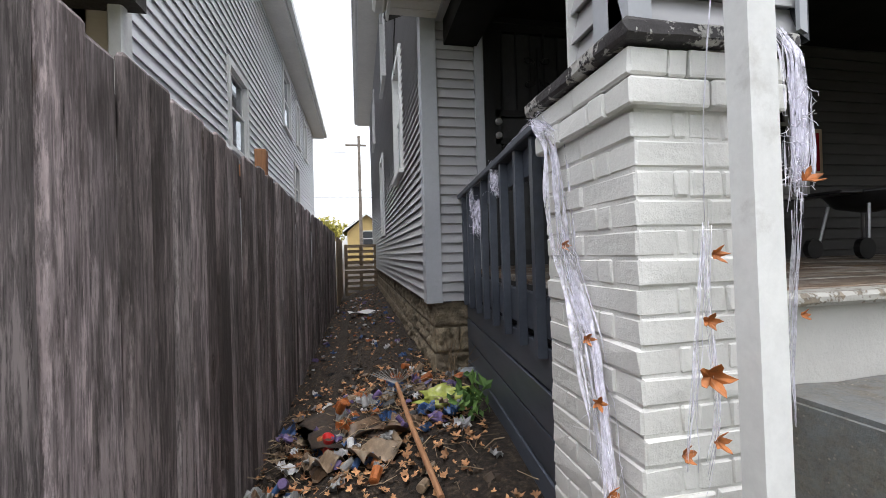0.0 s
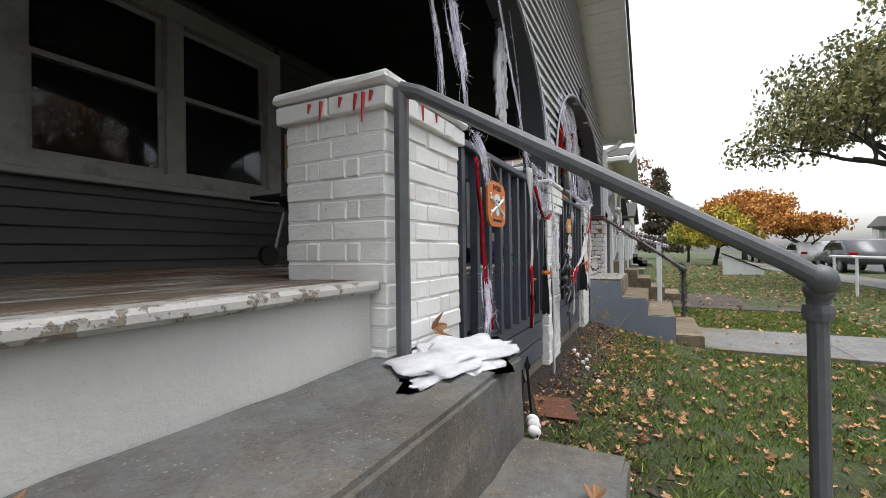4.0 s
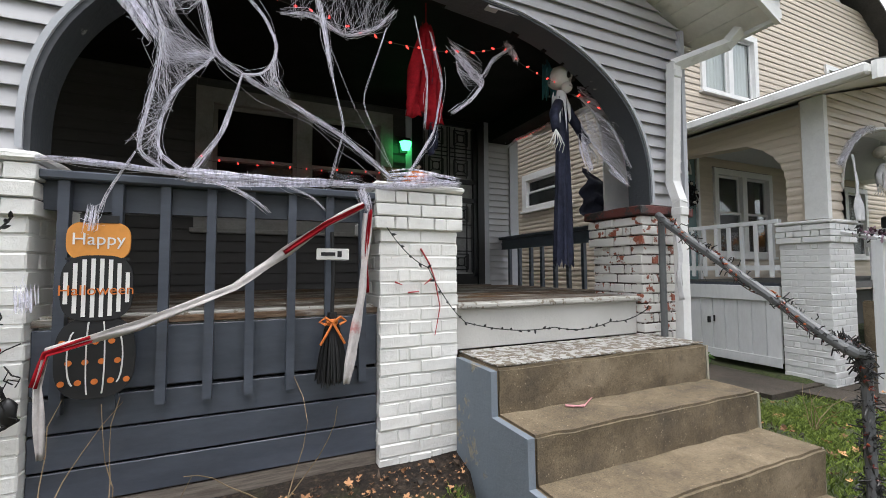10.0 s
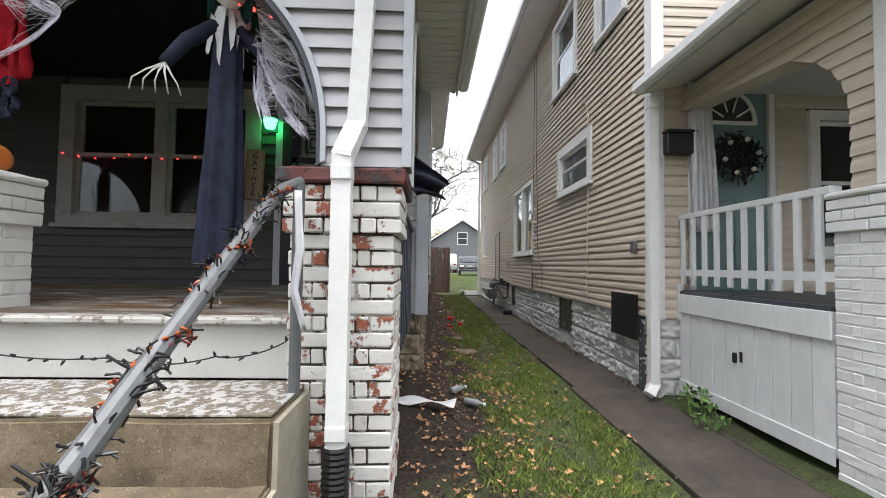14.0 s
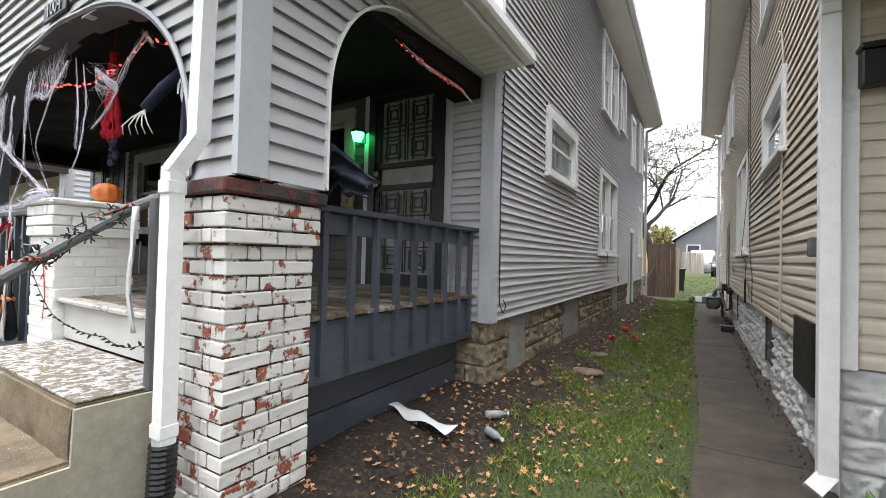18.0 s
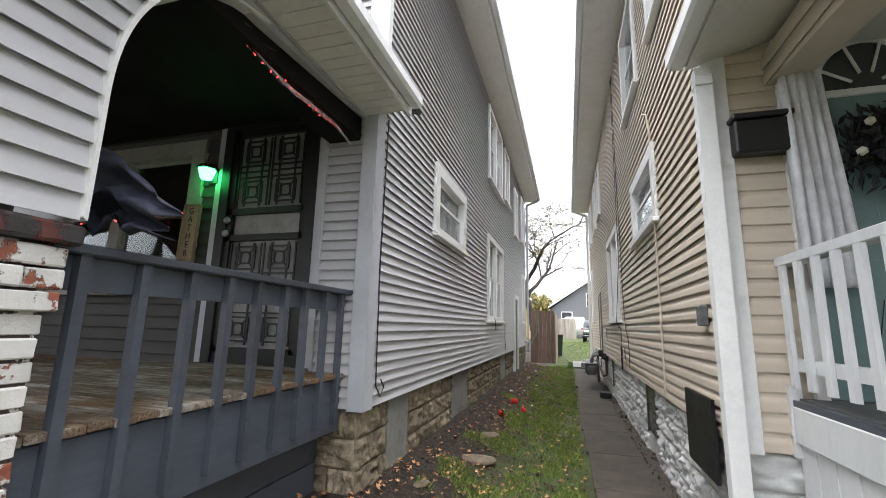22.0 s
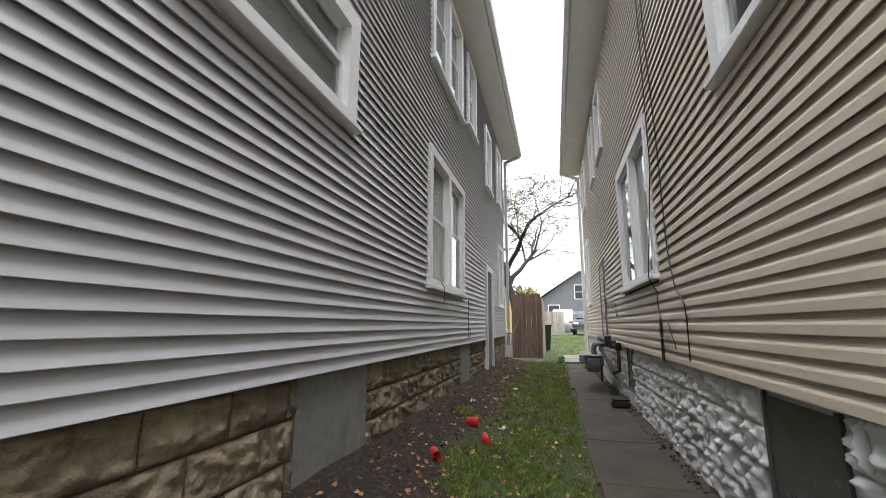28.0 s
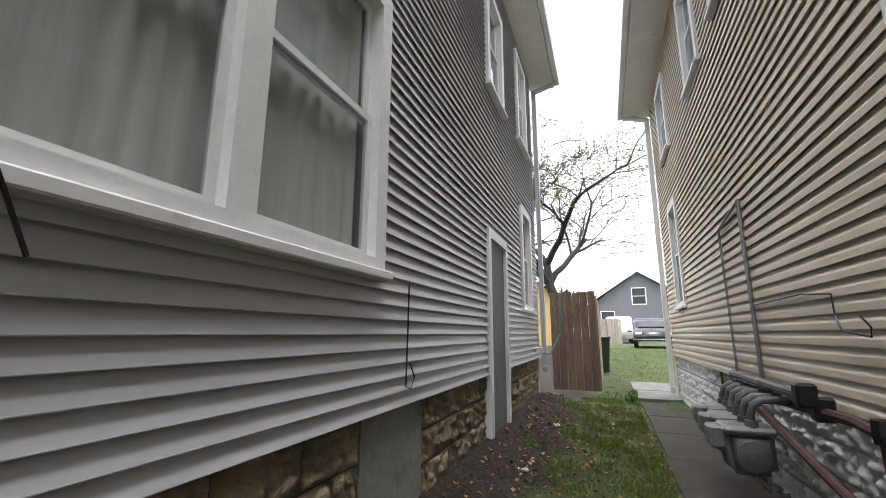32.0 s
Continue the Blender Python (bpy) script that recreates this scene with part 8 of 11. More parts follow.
def heap(name, c, r, mat, label, seed, squash=(1, 1, 0.4)):
    bm = bmesh.new()
    k = bmesh.ops.create_icosphere(bm, subdivisions=4, radius=1.0)
    for v in k["verts"]:
        d = 1 + 0.5 * noise.fractal(v.co * 2.0 + Vector((seed, 0, 0)), 1.0, 2.0, 4)
        v.co = Vector((v.co.x * squash[0] * d, v.co.y * squash[1] * d, max(0, v.co.z * d) * squash[2])) * r
    return solid(name, bm, mat, label, "cloth heap", "", "", pose(*c), True)
heap("black_bag", (4.42, 1.3, FLOOR), 0.26, CLOTH_BLACK, "crumpled black costume cloth on the deck", 3)
heap("green_cloth", (4.25, 0.99, FLOOR + 0.004), 0.125, surface("green_cloth", (0.04, 0.5, 0.14, 1), 0.7, vary=0.2, patch=8), "bright green crumpled cloth on the deck edge", 4, (1.25, 0.65, 0.42))
heap("purple_cloth", (4.34, 1.16, FLOOR), 0.15, surface("purple_cloth", (0.07, 0.02, 0.16, 1), 0.7, vary=0.3, patch=8), "dark purple crumpled cloth", 5, (1.1, 0.7, 1.0))
heap("white_cloth", (2.52, 0.62, 0.985), 0.2, CLOTH_WHITE, "dropped white gauze at the foot of the pier", 6, (1.4, 0.8, 0.13))

# webs of the porch
def cords(bm, runs, rnd):
    """Pulled fibre cords: (points, width at start, width at end, fibres)."""
    for pts, w0, w1, count in runs:
        pts = [Vector(p) for p in pts]
        dense = []
        for a, b in zip(pts, pts[1:]):
            n = max(3, int((b - a).length / 0.045))
            dense += [a.lerp(b, i / n) for i in range(n)]
        dense.append(pts[-1])
        # round off the corners of the line
        for _ in range(2):
            dense = [dense[0]] + [(dense[i - 1] + dense[i] * 2 + dense[i + 1]) / 4 for i in range(1, len(dense) - 1)] + [dense[-1]]
        N = len(dense) - 1
        for k in range(count):
            o = Vector((rnd.gauss(0, 1), rnd.gauss(0, 0.6), rnd.gauss(0, 1)))
            ph, stray = rnd.uniform(0, 90), 2.3 if rnd.random() < 0.18 else 1.0
            i0 = 0 if rnd.random() < 0.6 else rnd.randrange(0, max(1, N - 2))
            i1 = N if rnd.random() < 0.6 else min(N, i0 + rnd.randrange(2, N + 2))
            line = []
            for i in range(i0, i1 + 1):
                w = (w0 + (w1 - w0) * i / N) * stray
                q = Vector((noise.noise(Vector((i * 0.4, ph, 0))), noise.noise(Vector((i * 0.4, ph, 7))), noise.noise(Vector((i * 0.4, ph, 15)))))
                line.append(dense[i] + o * w * (0.25 + 0.35 * abs(math.sin(i * 0.3 + ph))) + q * w * 0.9)
            if len(line) > 1:
                tube(bm, line, rnd.uniform(0.0004, 0.001), 3)


def veil(bm, a_line, b_line, n, rnd, sag=0.03):
    """Single fibres drawn out between two lines."""
    def at(line, f):
        k = f * (len(line) - 1)
        i = min(int(k), len(line) - 2)
        return Vector(line[i]).lerp(Vector(line[i + 1]), k - i)
    for i in range(n):
        f = rnd.random()
        p, q = at(a_line, f), at(b_line, min(1, max(0, f + rnd.gauss(0, 0.22))))
        if rnd.random() < 0.45:
            q = p.lerp(q, rnd.uniform(0.3, 0.8))
        m_ = p.lerp(q, rnd.uniform(0.3, 0.7)) + Vector((rnd.gauss(0, 1), rnd.gauss(0, 0.7), rnd.gauss(0, 1) - 0.8)) * sag
        tube(bm, [p, p.lerp(m_, 0.55), m_, m_.lerp(q, 0.5), q], rnd.uniform(0.0003, 0.0008), 3)


def fluff(bm, pts, r, n, rnd, fall=0.3):
    """A teased tuft: short curling fibres packed round a line."""
    pts = [Vector(p) for p in pts]
    for i in range(n):
        k = rnd.uniform(0, len(pts) - 1.001)
        j = int(k)
        p = pts[j].lerp(pts[j + 1], k - j) + Vector((rnd.gauss(0, 1), rnd.gauss(0, 0.8), rnd.gauss(0, 1))) * r * 0.42
        along = (pts[j + 1] - pts[j]).normalized()
        line = [p]
        d = (along * rnd.choice((-1, 1)) + Vector((rnd.gauss(0, 1), rnd.gauss(0, 1), rnd.gauss(0, 1) - fall)) * 0.55).normalized()
        for s in range(4):
            d = (d + Vector((rnd.gauss(0, 1), rnd.gauss(0, 1), rnd.gauss(0, 1))) * 0.45).normalized()
            line.append(line[-1] + d * r * rnd.uniform(0.25, 0.5))
        tube(bm, line, rnd.uniform(0.0004, 0.0009), 3)


def sheet_strip(bm, pts, w, rnd, layers=3):
    """Overlapping veils of teased fibre along a line."""
    pts = [Vector(p) for p in pts]
    dense = []
    for a, b in zip(pts, pts[1:]):
        n = max(3, int((b - a).length / 0.025))
        dense += [a.lerp(b, i / n) for i in range(n)]
    dense.append(pts[-1])
    for _ in range(2):
        dense = [dense[0]] + [(dense[i - 1] + dense[i] * 2 + dense[i + 1]) / 4 for i in range(1, len(dense) - 1)] + [dense[-1]]
    for k in range(layers * 4):
        ph, lane, rows = rnd.uniform(0, 40), rnd.gauss(0, 0.42), []
        i0 = 0 if rnd.random() < 0.5 else rnd.randrange(0, max(1, len(dense) // 2))
        i1 = len(dense) if rnd.random() < 0.5 else rnd.randrange(min(i0 + 4, len(dense)), len(dense) + 1)
        for i in range(i0, i1):
            p = dense[i]
            d = (dense[min(i + 1, len(dense) - 1)] - dense[max(i - 1, 0)]).normalized()
            s = d.cross(Vector((0.25, 1, 0.1))).normalized()
            f = s.cross(d)
            ang = 0.9 * noise.noise(Vector((i * 0.09, ph, 1))) + k * 1.05
            side = s * math.cos(ang) + f * math.sin(ang) * 0.7
            end = min(1.0, (i - i0 + 0.4) / 5, (i1 - i - 0.6) / 5)
            ww = w * end * (0.1 + 0.42 * abs(noise.noise(Vector((i * 0.16, ph, 0)))))
            c = p + s * w * (lane + 0.55 * noise.noise(Vector((i * 0.11, ph, 5)))) + f * w * 0.25 * noise.noise(Vector((i * 0.14, ph, 8)))
            rows.append([bm.verts.new(c + side * ww * u + f * ww * 0.3 * math.sin(u * 3 + ph)) for u in (-1, -0.35, 0.35, 1)])
        for q, r in zip(rows, rows[1:]):
            for u in range(3):
                bm.faces.new((q[u], q[u + 1], r[u + 1], r[u]))


def pulled_web(name, label, seed, cord=(), veils=(), tufts=()):
    rnd = random.Random(seed)
    bm, soft = bmesh.new(), bmesh.new()
    cords(bm, [(p, a * 0.75, b * 0.75, int(n * 0.8)) for p, a, b, n in cord], rnd)
    for a, b, n, s in veils:
        veil(bm, a, b, n, rnd, s)
    for pts, a, b, n in cord:
        if max(a, b) > 0.009:
            sheet_strip(soft, pts, 0.9 * (a + b) / 2, rnd, 4 if max(a, b) > 0.025 else 2)
    for pts, r, n in tufts:
        fluff(bm, pts, r * 0.7, int(n * 0.15), rnd)
        sheet_strip(soft, pts, r * 0.85, rnd, 8)
    return joined(name, [(bm, WEB), (soft, WEB_SHEET)], label, "web decoration", "stretched webs", smooth=True)


hub, knot = (5.63, 0.79, 2.36), (5.74, 0.79, 2.29)
left_cord = [(5.33, 0.82, 2.78), (5.44, 0.80, 2.40), (5.36, 0.76, 1.89), (5.45, 0.75, 1.83), (5.53, 0.74, 1.80)]
mid_cord = [hub, (5.48, 0.78, 2.17), (5.43, 0.77, 2.0), (5.44, 0.75, 1.87), (5.57, 0.74, 1.80)]
main_cord = [(5.50, 0.86, 2.92), (5.58, 0.81, 2.62), hub, knot, (6.0, 0.80, 2.17), (6.2, 0.81, 2.07), (6.46, 0.86, 1.90)]
arc_cord = [(5.72, 0.84, 2.72), (5.82, 0.80, 2.60), (5.89, 0.79, 2.46), (5.86, 0.79, 2.35), (5.81, 0.79, 2.30), knot]
pulled_web("spider_web", "torn white stretch web hanging from the wide arch", 1,
           [(left_cord, 0.012, 0.014, 26), (mid_cord, 0.010, 0.016, 20), (main_cord, 0.014, 0.02, 34), (arc_cord, 0.012, 0.009, 20),
            ([knot, (5.66, 0.78, 2.0), (5.55, 0.74, 1.80)], 0.006, 0.022, 18), ([(5.36, 0.76, 1.89), (5.27, 0.74, 1.7), (5.24, 0.73, 1.58)], 0.004, 0.01, 8),
            ([(5.38, 0.84, 2.85), (5.45, 0.82, 2.62), (5.47, 0.81, 2.50)], 0.016, 0.02, 16)],
           [(left_cord[:3], mid_cord[:3], 150, 0.03), ([(5.44, 0.8, 2.45), (5.44, 0.8, 2.3)], [hub, (5.6, 0.79, 2.3)], 110, 0.03), (mid_cord[1:4], left_cord[1:4], 60, 0.02),
            (arc_cord[2:5], [(5.85, 0.79, 2.24), (5.95, 0.79, 2.2)], 60, 0.015), ([(5.5, 0.83, 2.8), (5.58, 0.81, 2.6)], [(5.36, 0.82, 2.75), (5.44, 0.8, 2.5)], 70, 0.03)],
           [([(5.13, 0.86, 2.82), (5.22, 0.83, 2.66), (5.33, 0.81, 2.52), (5.41, 0.80, 2.38)], 0.05, 900), ([(5.5, 0.8, 2.33), hub], 0.03, 180), ([(5.24, 0.72, 1.66), (5.23, 0.72, 1.56)], 0.03, 120)])
pulled_web("spider_web", "white web strands round the red figure", 2,
           [([(6.05, 0.86, 2.86), (6.10, 0.82, 2.62), (6.14, 0.80, 2.36)], 0.03, 0.012, 26), ([(6.14, 0.80, 2.36), (6.2, 0.79, 2.1), (6.12, 0.74, 1.81)], 0.008, 0.008, 14),
            ([(6.44, 0.88, 2.72), (6.34, 0.84, 2.42), (6.29, 0.82, 2.26), (6.38, 0.84, 2.1), (6.48, 0.86, 1.92)], 0.007, 0.006, 10), ([(6.12, 0.82, 2.55), (6.26, 0.82, 2.22), (6.47, 0.86, 1.93)], 0.004, 0.004, 6),
            ([(5.9, 0.86, 2.66), (6.05, 0.88, 2.7), (6.22, 0.88, 2.62), (6.4, 0.9, 2.72), (6.5, 0.92, 2.86)], 0.02, 0.02, 26), ([(6.62, 0.93, 2.86), (6.70, 0.93, 2.5), (6.68, 0.93, 2.22)], 0.006, 0.014, 14),
            ([(6.72, 0.94, 2.8), (6.80, 0.94, 2.5), (6.74, 0.93, 2.2), (6.56, 0.9, 1.92)], 0.012, 0.008, 16),
            ([(6.86, 0.95, 2.74), (7.0, 0.98, 2.66), (7.12, 1.0, 2.6), (7.02, 0.98, 2.46), (6.86, 0.95, 2.34)], 0.02, 0.016, 24), ([(7.1, 1.0, 2.62), (7.2, 1.02, 2.78), (7.36, 1.04, 2.9)], 0.016, 0.02, 18)],
           [([(5.95, 0.87, 2.68), (6.2, 0.88, 2.62), (6.45, 0.91, 2.78)], [(6.0, 0.9, 2.95), (6.25, 0.92, 2.98), (6.5, 0.92, 3.0)], 90, 0.03), ([(6.88, 0.95, 2.78), (6.9, 0.95, 2.6)], [(7.1, 1.0, 2.72), (7.1, 1.0, 2.55)], 60, 0.03)],
           [([(6.9, 0.96, 2.72), (7.02, 0.98, 2.62), (7.1, 1.0, 2.58)], 0.035, 160), ([(7.3, 1.04, 2.92), (7.42, 1.06, 2.82)], 0.03, 90)])
pulled_web("spider_web", "white web draped along the railing", 3,
           [([(5.06, 0.75, 1.83), (5.3, 0.73, 1.82), (5.6, 0.72, 1.80), (5.9, 0.72, 1.81), (6.4, 0.73, 1.82), (6.8, 0.75, 1.87)], 0.012, 0.03, 44),
            ([(5.6, 0.72, 1.80), (5.78, 0.71, 1.73), (5.86, 0.71, 1.66)], 0.02, 0.004, 14), ([(5.9, 0.72, 1.8), (6.05, 0.71, 1.74), (6.1, 0.71, 1.68)], 0.016, 0.004, 10), ([(6.26, 0.72, 1.81), (6.3, 0.71, 1.74), (6.3, 0.71, 1.68)], 0.02, 0.012, 16)],
           [], [([(5.5, 0.73, 1.81), (5.75, 0.72, 1.80), (6.1, 0.72, 1.81)], 0.035, 420), ([(6.4, 0.75, 1.86), (6.6, 0.77, 1.885), (6.84, 0.79, 1.87)], 0.05, 420), ([(6.26, 0.72, 1.8), (6.3, 0.71, 1.7)], 0.035, 160), ([(5.05, 0.73, 1.36), (5.06, 0.73, 1.26)], 0.045, 200)])
pulled_web("spider_web", "web stretched between the ghoul and the arch", 4,
           [([(7.98, 1.08, 2.46), (8.1, 1.0, 2.22), (8.28, 0.92, 2.0)], 0.012, 0.016, 20), ([(8.0, 1.06, 2.62), (8.18, 0.98, 2.45), (8.3, 0.92, 2.14)], 0.01, 0.012, 14), ([(8.02, 1.06, 2.44), (8.3, 0.94, 2.3)], 0.006, 0.006, 8)],
           [([(7.95, 1.08, 2.75), (8.05, 1.04, 2.3)], [(8.2, 0.98, 2.72), (8.3, 0.92, 2.05)], 170, 0.03), ([(7.96, 1.08, 2.6), (8.0, 1.06, 2.2)], [(8.1, 1.0, 2.5), (8.2, 0.95, 2.1)], 110, 0.03)],
           [([(7.98, 1.08, 2.4), (7.99, 1.07, 2.26), (8.04, 1.05, 2.12)], 0.035, 220), ([(8.14, 0.98, 2.14), (8.26, 0.93, 2.02)], 0.03, 130)])
pulled_web("spider_web", "torn white web over the west rail", 5,
           [([(3.72, 0.88, 2.85), (3.78, 0.82, 2.38), (3.83, 0.79, 2.15), (3.88, 0.76, 1.85), (3.88, 0.74, 1.76)], 0.018, 0.014, 30), ([(3.92, 0.88, 2.9), (3.92, 0.82, 2.4), (3.89, 0.79, 2.0)], 0.004, 0.004, 8),
            ([(4.50, 0.86, 2.72), (4.58, 0.83, 2.55), (4.66, 0.80, 2.25), (4.70, 0.78, 1.95), (4.66, 0.76, 1.84)], 0.03, 0.012, 34), ([(4.44, 0.86, 2.85), (4.55, 0.84, 2.6)], 0.03, 0.02, 20),
            ([(4.14, 0.73, 1.81), (4.16, 0.72, 1.60), (4.16, 0.72, 1.33)], 0.006, 0.006, 10), ([(4.26, 0.73, 1.80), (4.31, 0.72, 1.67), (4.20, 0.72, 1.58)], 0.008, 0.012, 14), ([(4.2, 0.73, 1.82), (4.4, 0.73, 1.80), (4.6, 0.74, 1.82)], 0.006, 0.008, 12),
            ([(4.34, 0.72, 1.80), (4.37, 0.71, 1.57), (4.37, 0.71, 1.39), (4.34, 0.71, 1.18)], 0.01, 0.02, 22), ([(4.52, 0.73, 1.62), (4.37, 0.72, 1.52), (4.42, 0.72, 1.4)], 0.008, 0.006, 12), ([(4.48, 0.73, 1.6), (4.49, 0.72, 1.4), (4.50, 0.72, 1.2), (4.58, 0.73, 1.14)], 0.02, 0.012, 22), ([(3.96, 0.72, 1.5), (3.97, 0.72, 1.42), (3.93, 0.72, 1.31)], 0.008, 0.004, 8)],
           [([(3.84, 0.73, 1.72), (3.98, 0.72, 1.54)], [(4.0, 0.73, 1.72), (4.1, 0.72, 1.6)], 60, 0.02), ([(3.83, 0.8, 2.1), (3.88, 0.76, 1.9)], [(3.95, 0.8, 1.95), (4.0, 0.76, 1.85)], 40, 0.02)],
           [([(3.85, 0.73, 1.84), (3.95, 0.72, 1.80), (4.17, 0.72, 1.81)], 0.035, 420), ([(3.86, 0.71, 1.76), (3.92, 0.70, 1.64), (4.0, 0.70, 1.58), (4.09, 0.71, 1.59)], 0.05, 620), ([(3.95, 0.71, 1.58), (3.96, 0.71, 1.5)], 0.03, 90), ([(4.18, 0.72, 1.60), (4.25, 0.72, 1.58)], 0.03, 160),
            ([(4.48, 0.85, 2.74), (4.56, 0.84, 2.58)], 0.04, 180), ([(4.48, 0.72, 1.5), (4.49, 0.72, 1.3)], 0.03, 160)])
pulled_web("spider_web", "white web by the half pier", 6,
           [([(2.78, 0.9, 2.8), (2.82, 0.86, 2.4), (2.85, 0.82, 2.05), (2.84, 0.82, 1.84)], 0.02, 0.016, 26), ([(2.98, 0.9, 2.8), (3.1, 0.86, 2.3), (3.06, 0.8, 1.86)], 0.014, 0.012, 16)],
           [], [([(3.06, 0.88, 2.45), (3.1, 0.86, 2.25), (3.12, 0.84, 2.1)], 0.05, 420), ([(2.97, 0.74, 1.80), (3.03, 0.72, 1.74), (3.08, 0.72, 1.60)], 0.04, 260), ([(3.10, 0.74, 1.24), (3.11, 0.73, 1.05), (3.08, 0.73, 0.94)], 0.045, 420)])
pulled_web("spider_web", "grey web under the end arch", 7,
           [([(8.62, 1.45, 3.1), (8.62, 1.8, 3.0), (8.62, 2.3, 2.93), (8.62, 2.8, 2.96), (8.62, 3.05, 2.9)], 0.014, 0.018, 26)],
           [([(8.62, 1.5, 3.1), (8.62, 2.2, 2.98), (8.62, 2.9, 2.95)], [(8.6, 1.7, 3.18), (8.6, 2.3, 3.15), (8.6, 2.95, 3.1)], 90, 0.03)], [])
# corner pier: web hung with autumn leaves
pulled_web("spider_web", "white web over the corner pier and end rail", 8,
           [([(0.58, 1.28, 1.80), (0.555, 1.12, 1.66), (0.555, 1.08, 1.33), (0.545, 0.94, 1.13), (0.54, 0.88, 0.92), (0.535, 0.84, 0.72)], 0.022, 0.045, 5), ([(0.77, 2.95, 1.84), (0.70, 2.4, 1.78), (0.66, 1.9, 1.80), (0.61, 1.4, 1.82)], 0.02, 0.02, 30)],
           [([(0.55, 1.08, 1.4), (0.53, 0.86, 0.75)], [(0.545, 0.98, 1.3), (0.53, 0.8, 0.7)], 120, 0.02)],
           [([(0.56, 1.25, 1.78), (0.56, 1.12, 1.7)], 0.05, 300), ([(0.72, 2.6, 1.8), (0.70, 2.52, 1.62), (0.70, 2.46, 1.46)], 0.05, 320), ([(0.66, 2.0, 1.8), (0.64, 1.9, 1.62)], 0.04, 220)])
pulled_web("spider_web", "white web beside the downspout with dry leaves", 9,
           [([(0.92, 0.75, 1.85), (0.86, 0.665, 1.74), (0.84, 0.645, 1.58), (0.83, 0.64, 1.44)], 0.016, 0.034, 8), ([(0.83, 0.64, 1.46), (0.845, 0.66, 1.32), (0.86, 0.68, 1.22), (0.885, 0.71, 1.08), (0.9, 0.72, 0.95)], 0.012, 0.014, 6),
            ([(0.67, 0.70, 1.40), (0.645, 0.68, 1.22), (0.67, 0.68, 1.0), (0.64, 0.69, 0.88)], 0.012, 0.016, 5), ([(0.665, 0.70, 1.39), (0.63, 0.69, 1.14), (0.60, 0.69, 0.9)], 0.008, 0.012, 4), ([(0.70, 0.70, 1.86), (0.68, 0.71, 1.62), (0.668, 0.70, 1.40)], 0.002, 0.003, 4)],
           [], [([(0.85, 0.65, 1.66), (0.835, 0.642, 1.54), (0.83, 0.64, 1.46)], 0.035, 420)])
# tan porch webs
spider_web("spider_web", [([(11.40, 0.98, 2.5), (11.75, 0.96, 2.85), (12.1, 0.96, 2.95)], 0.05, 60, -0.03), ([(12.9, 1.0, 2.95), (13.2, 1.2, 2.75), (13.6, 1.2, 2.8), (13.9, 1.1, 2.9)], 0.05, 40, 0.0),
                          ([(13.2, 1.2, 2.7), (13.0, 1.1, 2.4), (13.25, 1.1, 2.05)], 0.03, 30, 0.0), ([(13.5, 1.2, 2.8), (13.7, 1.1, 2.5)], 0.04, 30, 0.0)], "white web across the tan arch", 10)
ribbon("gauze_curtain", [(11.66, 0.98, 2.62), (11.67, 0.96, 2.3), (11.68, 0.95, 1.9)], 0.13, CLOTH_WHITE, "white gauze tied at the tan arch", 14, 0.3)


# ---- things at the tan house ----
cu = bmesh.new()
rows = []
for j in range(24):
    t = j / 23
    w = 0.14 + 0.06 * t
    rows.append([cu.verts.new((11.43 + 0.07 * t + w * (i / 16 - 0.5) * 1.3, 2.98 + 0.03 * math.sin(i * 1.9 + t * 3), 3.15 - 1.35 * t)) for i in range(17)])
for q, r in zip(rows, rows[1:]):
    for i in range(16):
        cu.faces.new((q[i], q[i + 1], r[i + 1], r[i]))
co = solid("gauze_curtain", cu, CLOTH_WHITE, "white gauze curtain tied beside the blue-green door", "curtain", smooth=True)
co.modifiers.new("thick", 'SOLIDIFY').thickness = 0.002
mb = thing("mailbox", pose(11.25, NY0 - 0.02, 2.56), "black metal wall mailbox", "mailbox")
part("box", boxes((-0.14, 0.14, -0.1, 0.0, 0, 0.2), bevel=0.01), BLACK_PLASTIC, mb)
part("lid", boxes((-0.15, 0.15, -0.115, 0.0, 0.202, 0.235), bevel=0.008), BLACK_PLASTIC, mb)
wr = thing("wreath", pose(NX0 + 0.79, NY0 - 0.08, NFLOOR + 1.30), "black feathered wreath with pale ornaments", "wreath")
rnd = random.Random(8)
bm = bmesh.new()
for i in range(420):
    a = rnd.uniform(0, 6.283)
    r = 0.15 + rnd.gauss(0, 0.055)
    p = Vector((r * math.cos(a), rnd.uniform(-0.06, 0.01), r * math.sin(a)))
    q = Euler((rnd.uniform(0, 6), rnd.uniform(0, 6), rnd.uniform(0, 6))).to_matrix()
    bm.faces.new([bm.verts.new(p + q @ Vector(v) * 0.045) for v in ((-1, 0, 0), (0, -0.3, 0.1), (1, 0, 0), (0, 0.3, 0.1))])
part("feather_mass", bm, BLACK_MATT, wr)
for i in range(6):
    a = i * 1.05 + 0.2
    part("ornament", blob(bmesh.new(), (0.17 * math.cos(a), -0.07, 0.17 * math.sin(a)), 0.026, i, 0.1, sub=1), BONE, wr)
bx = thing("speaker_box", pose(13.6, 1.28, 1.925), "small black box on the white pier", "box")
part("case", boxes((-0.2, 0.2, -0.12, 0.12, 0, 0.16), bevel=0.02), BLACK_PLASTIC, bx)
part("dial", lathe(bmesh.new(), [(0.03, 0), (0.03, 0.006)], 12), WHITE_MATT, bx).matrix_local = pose(0, -0.12, 0.08, 90)
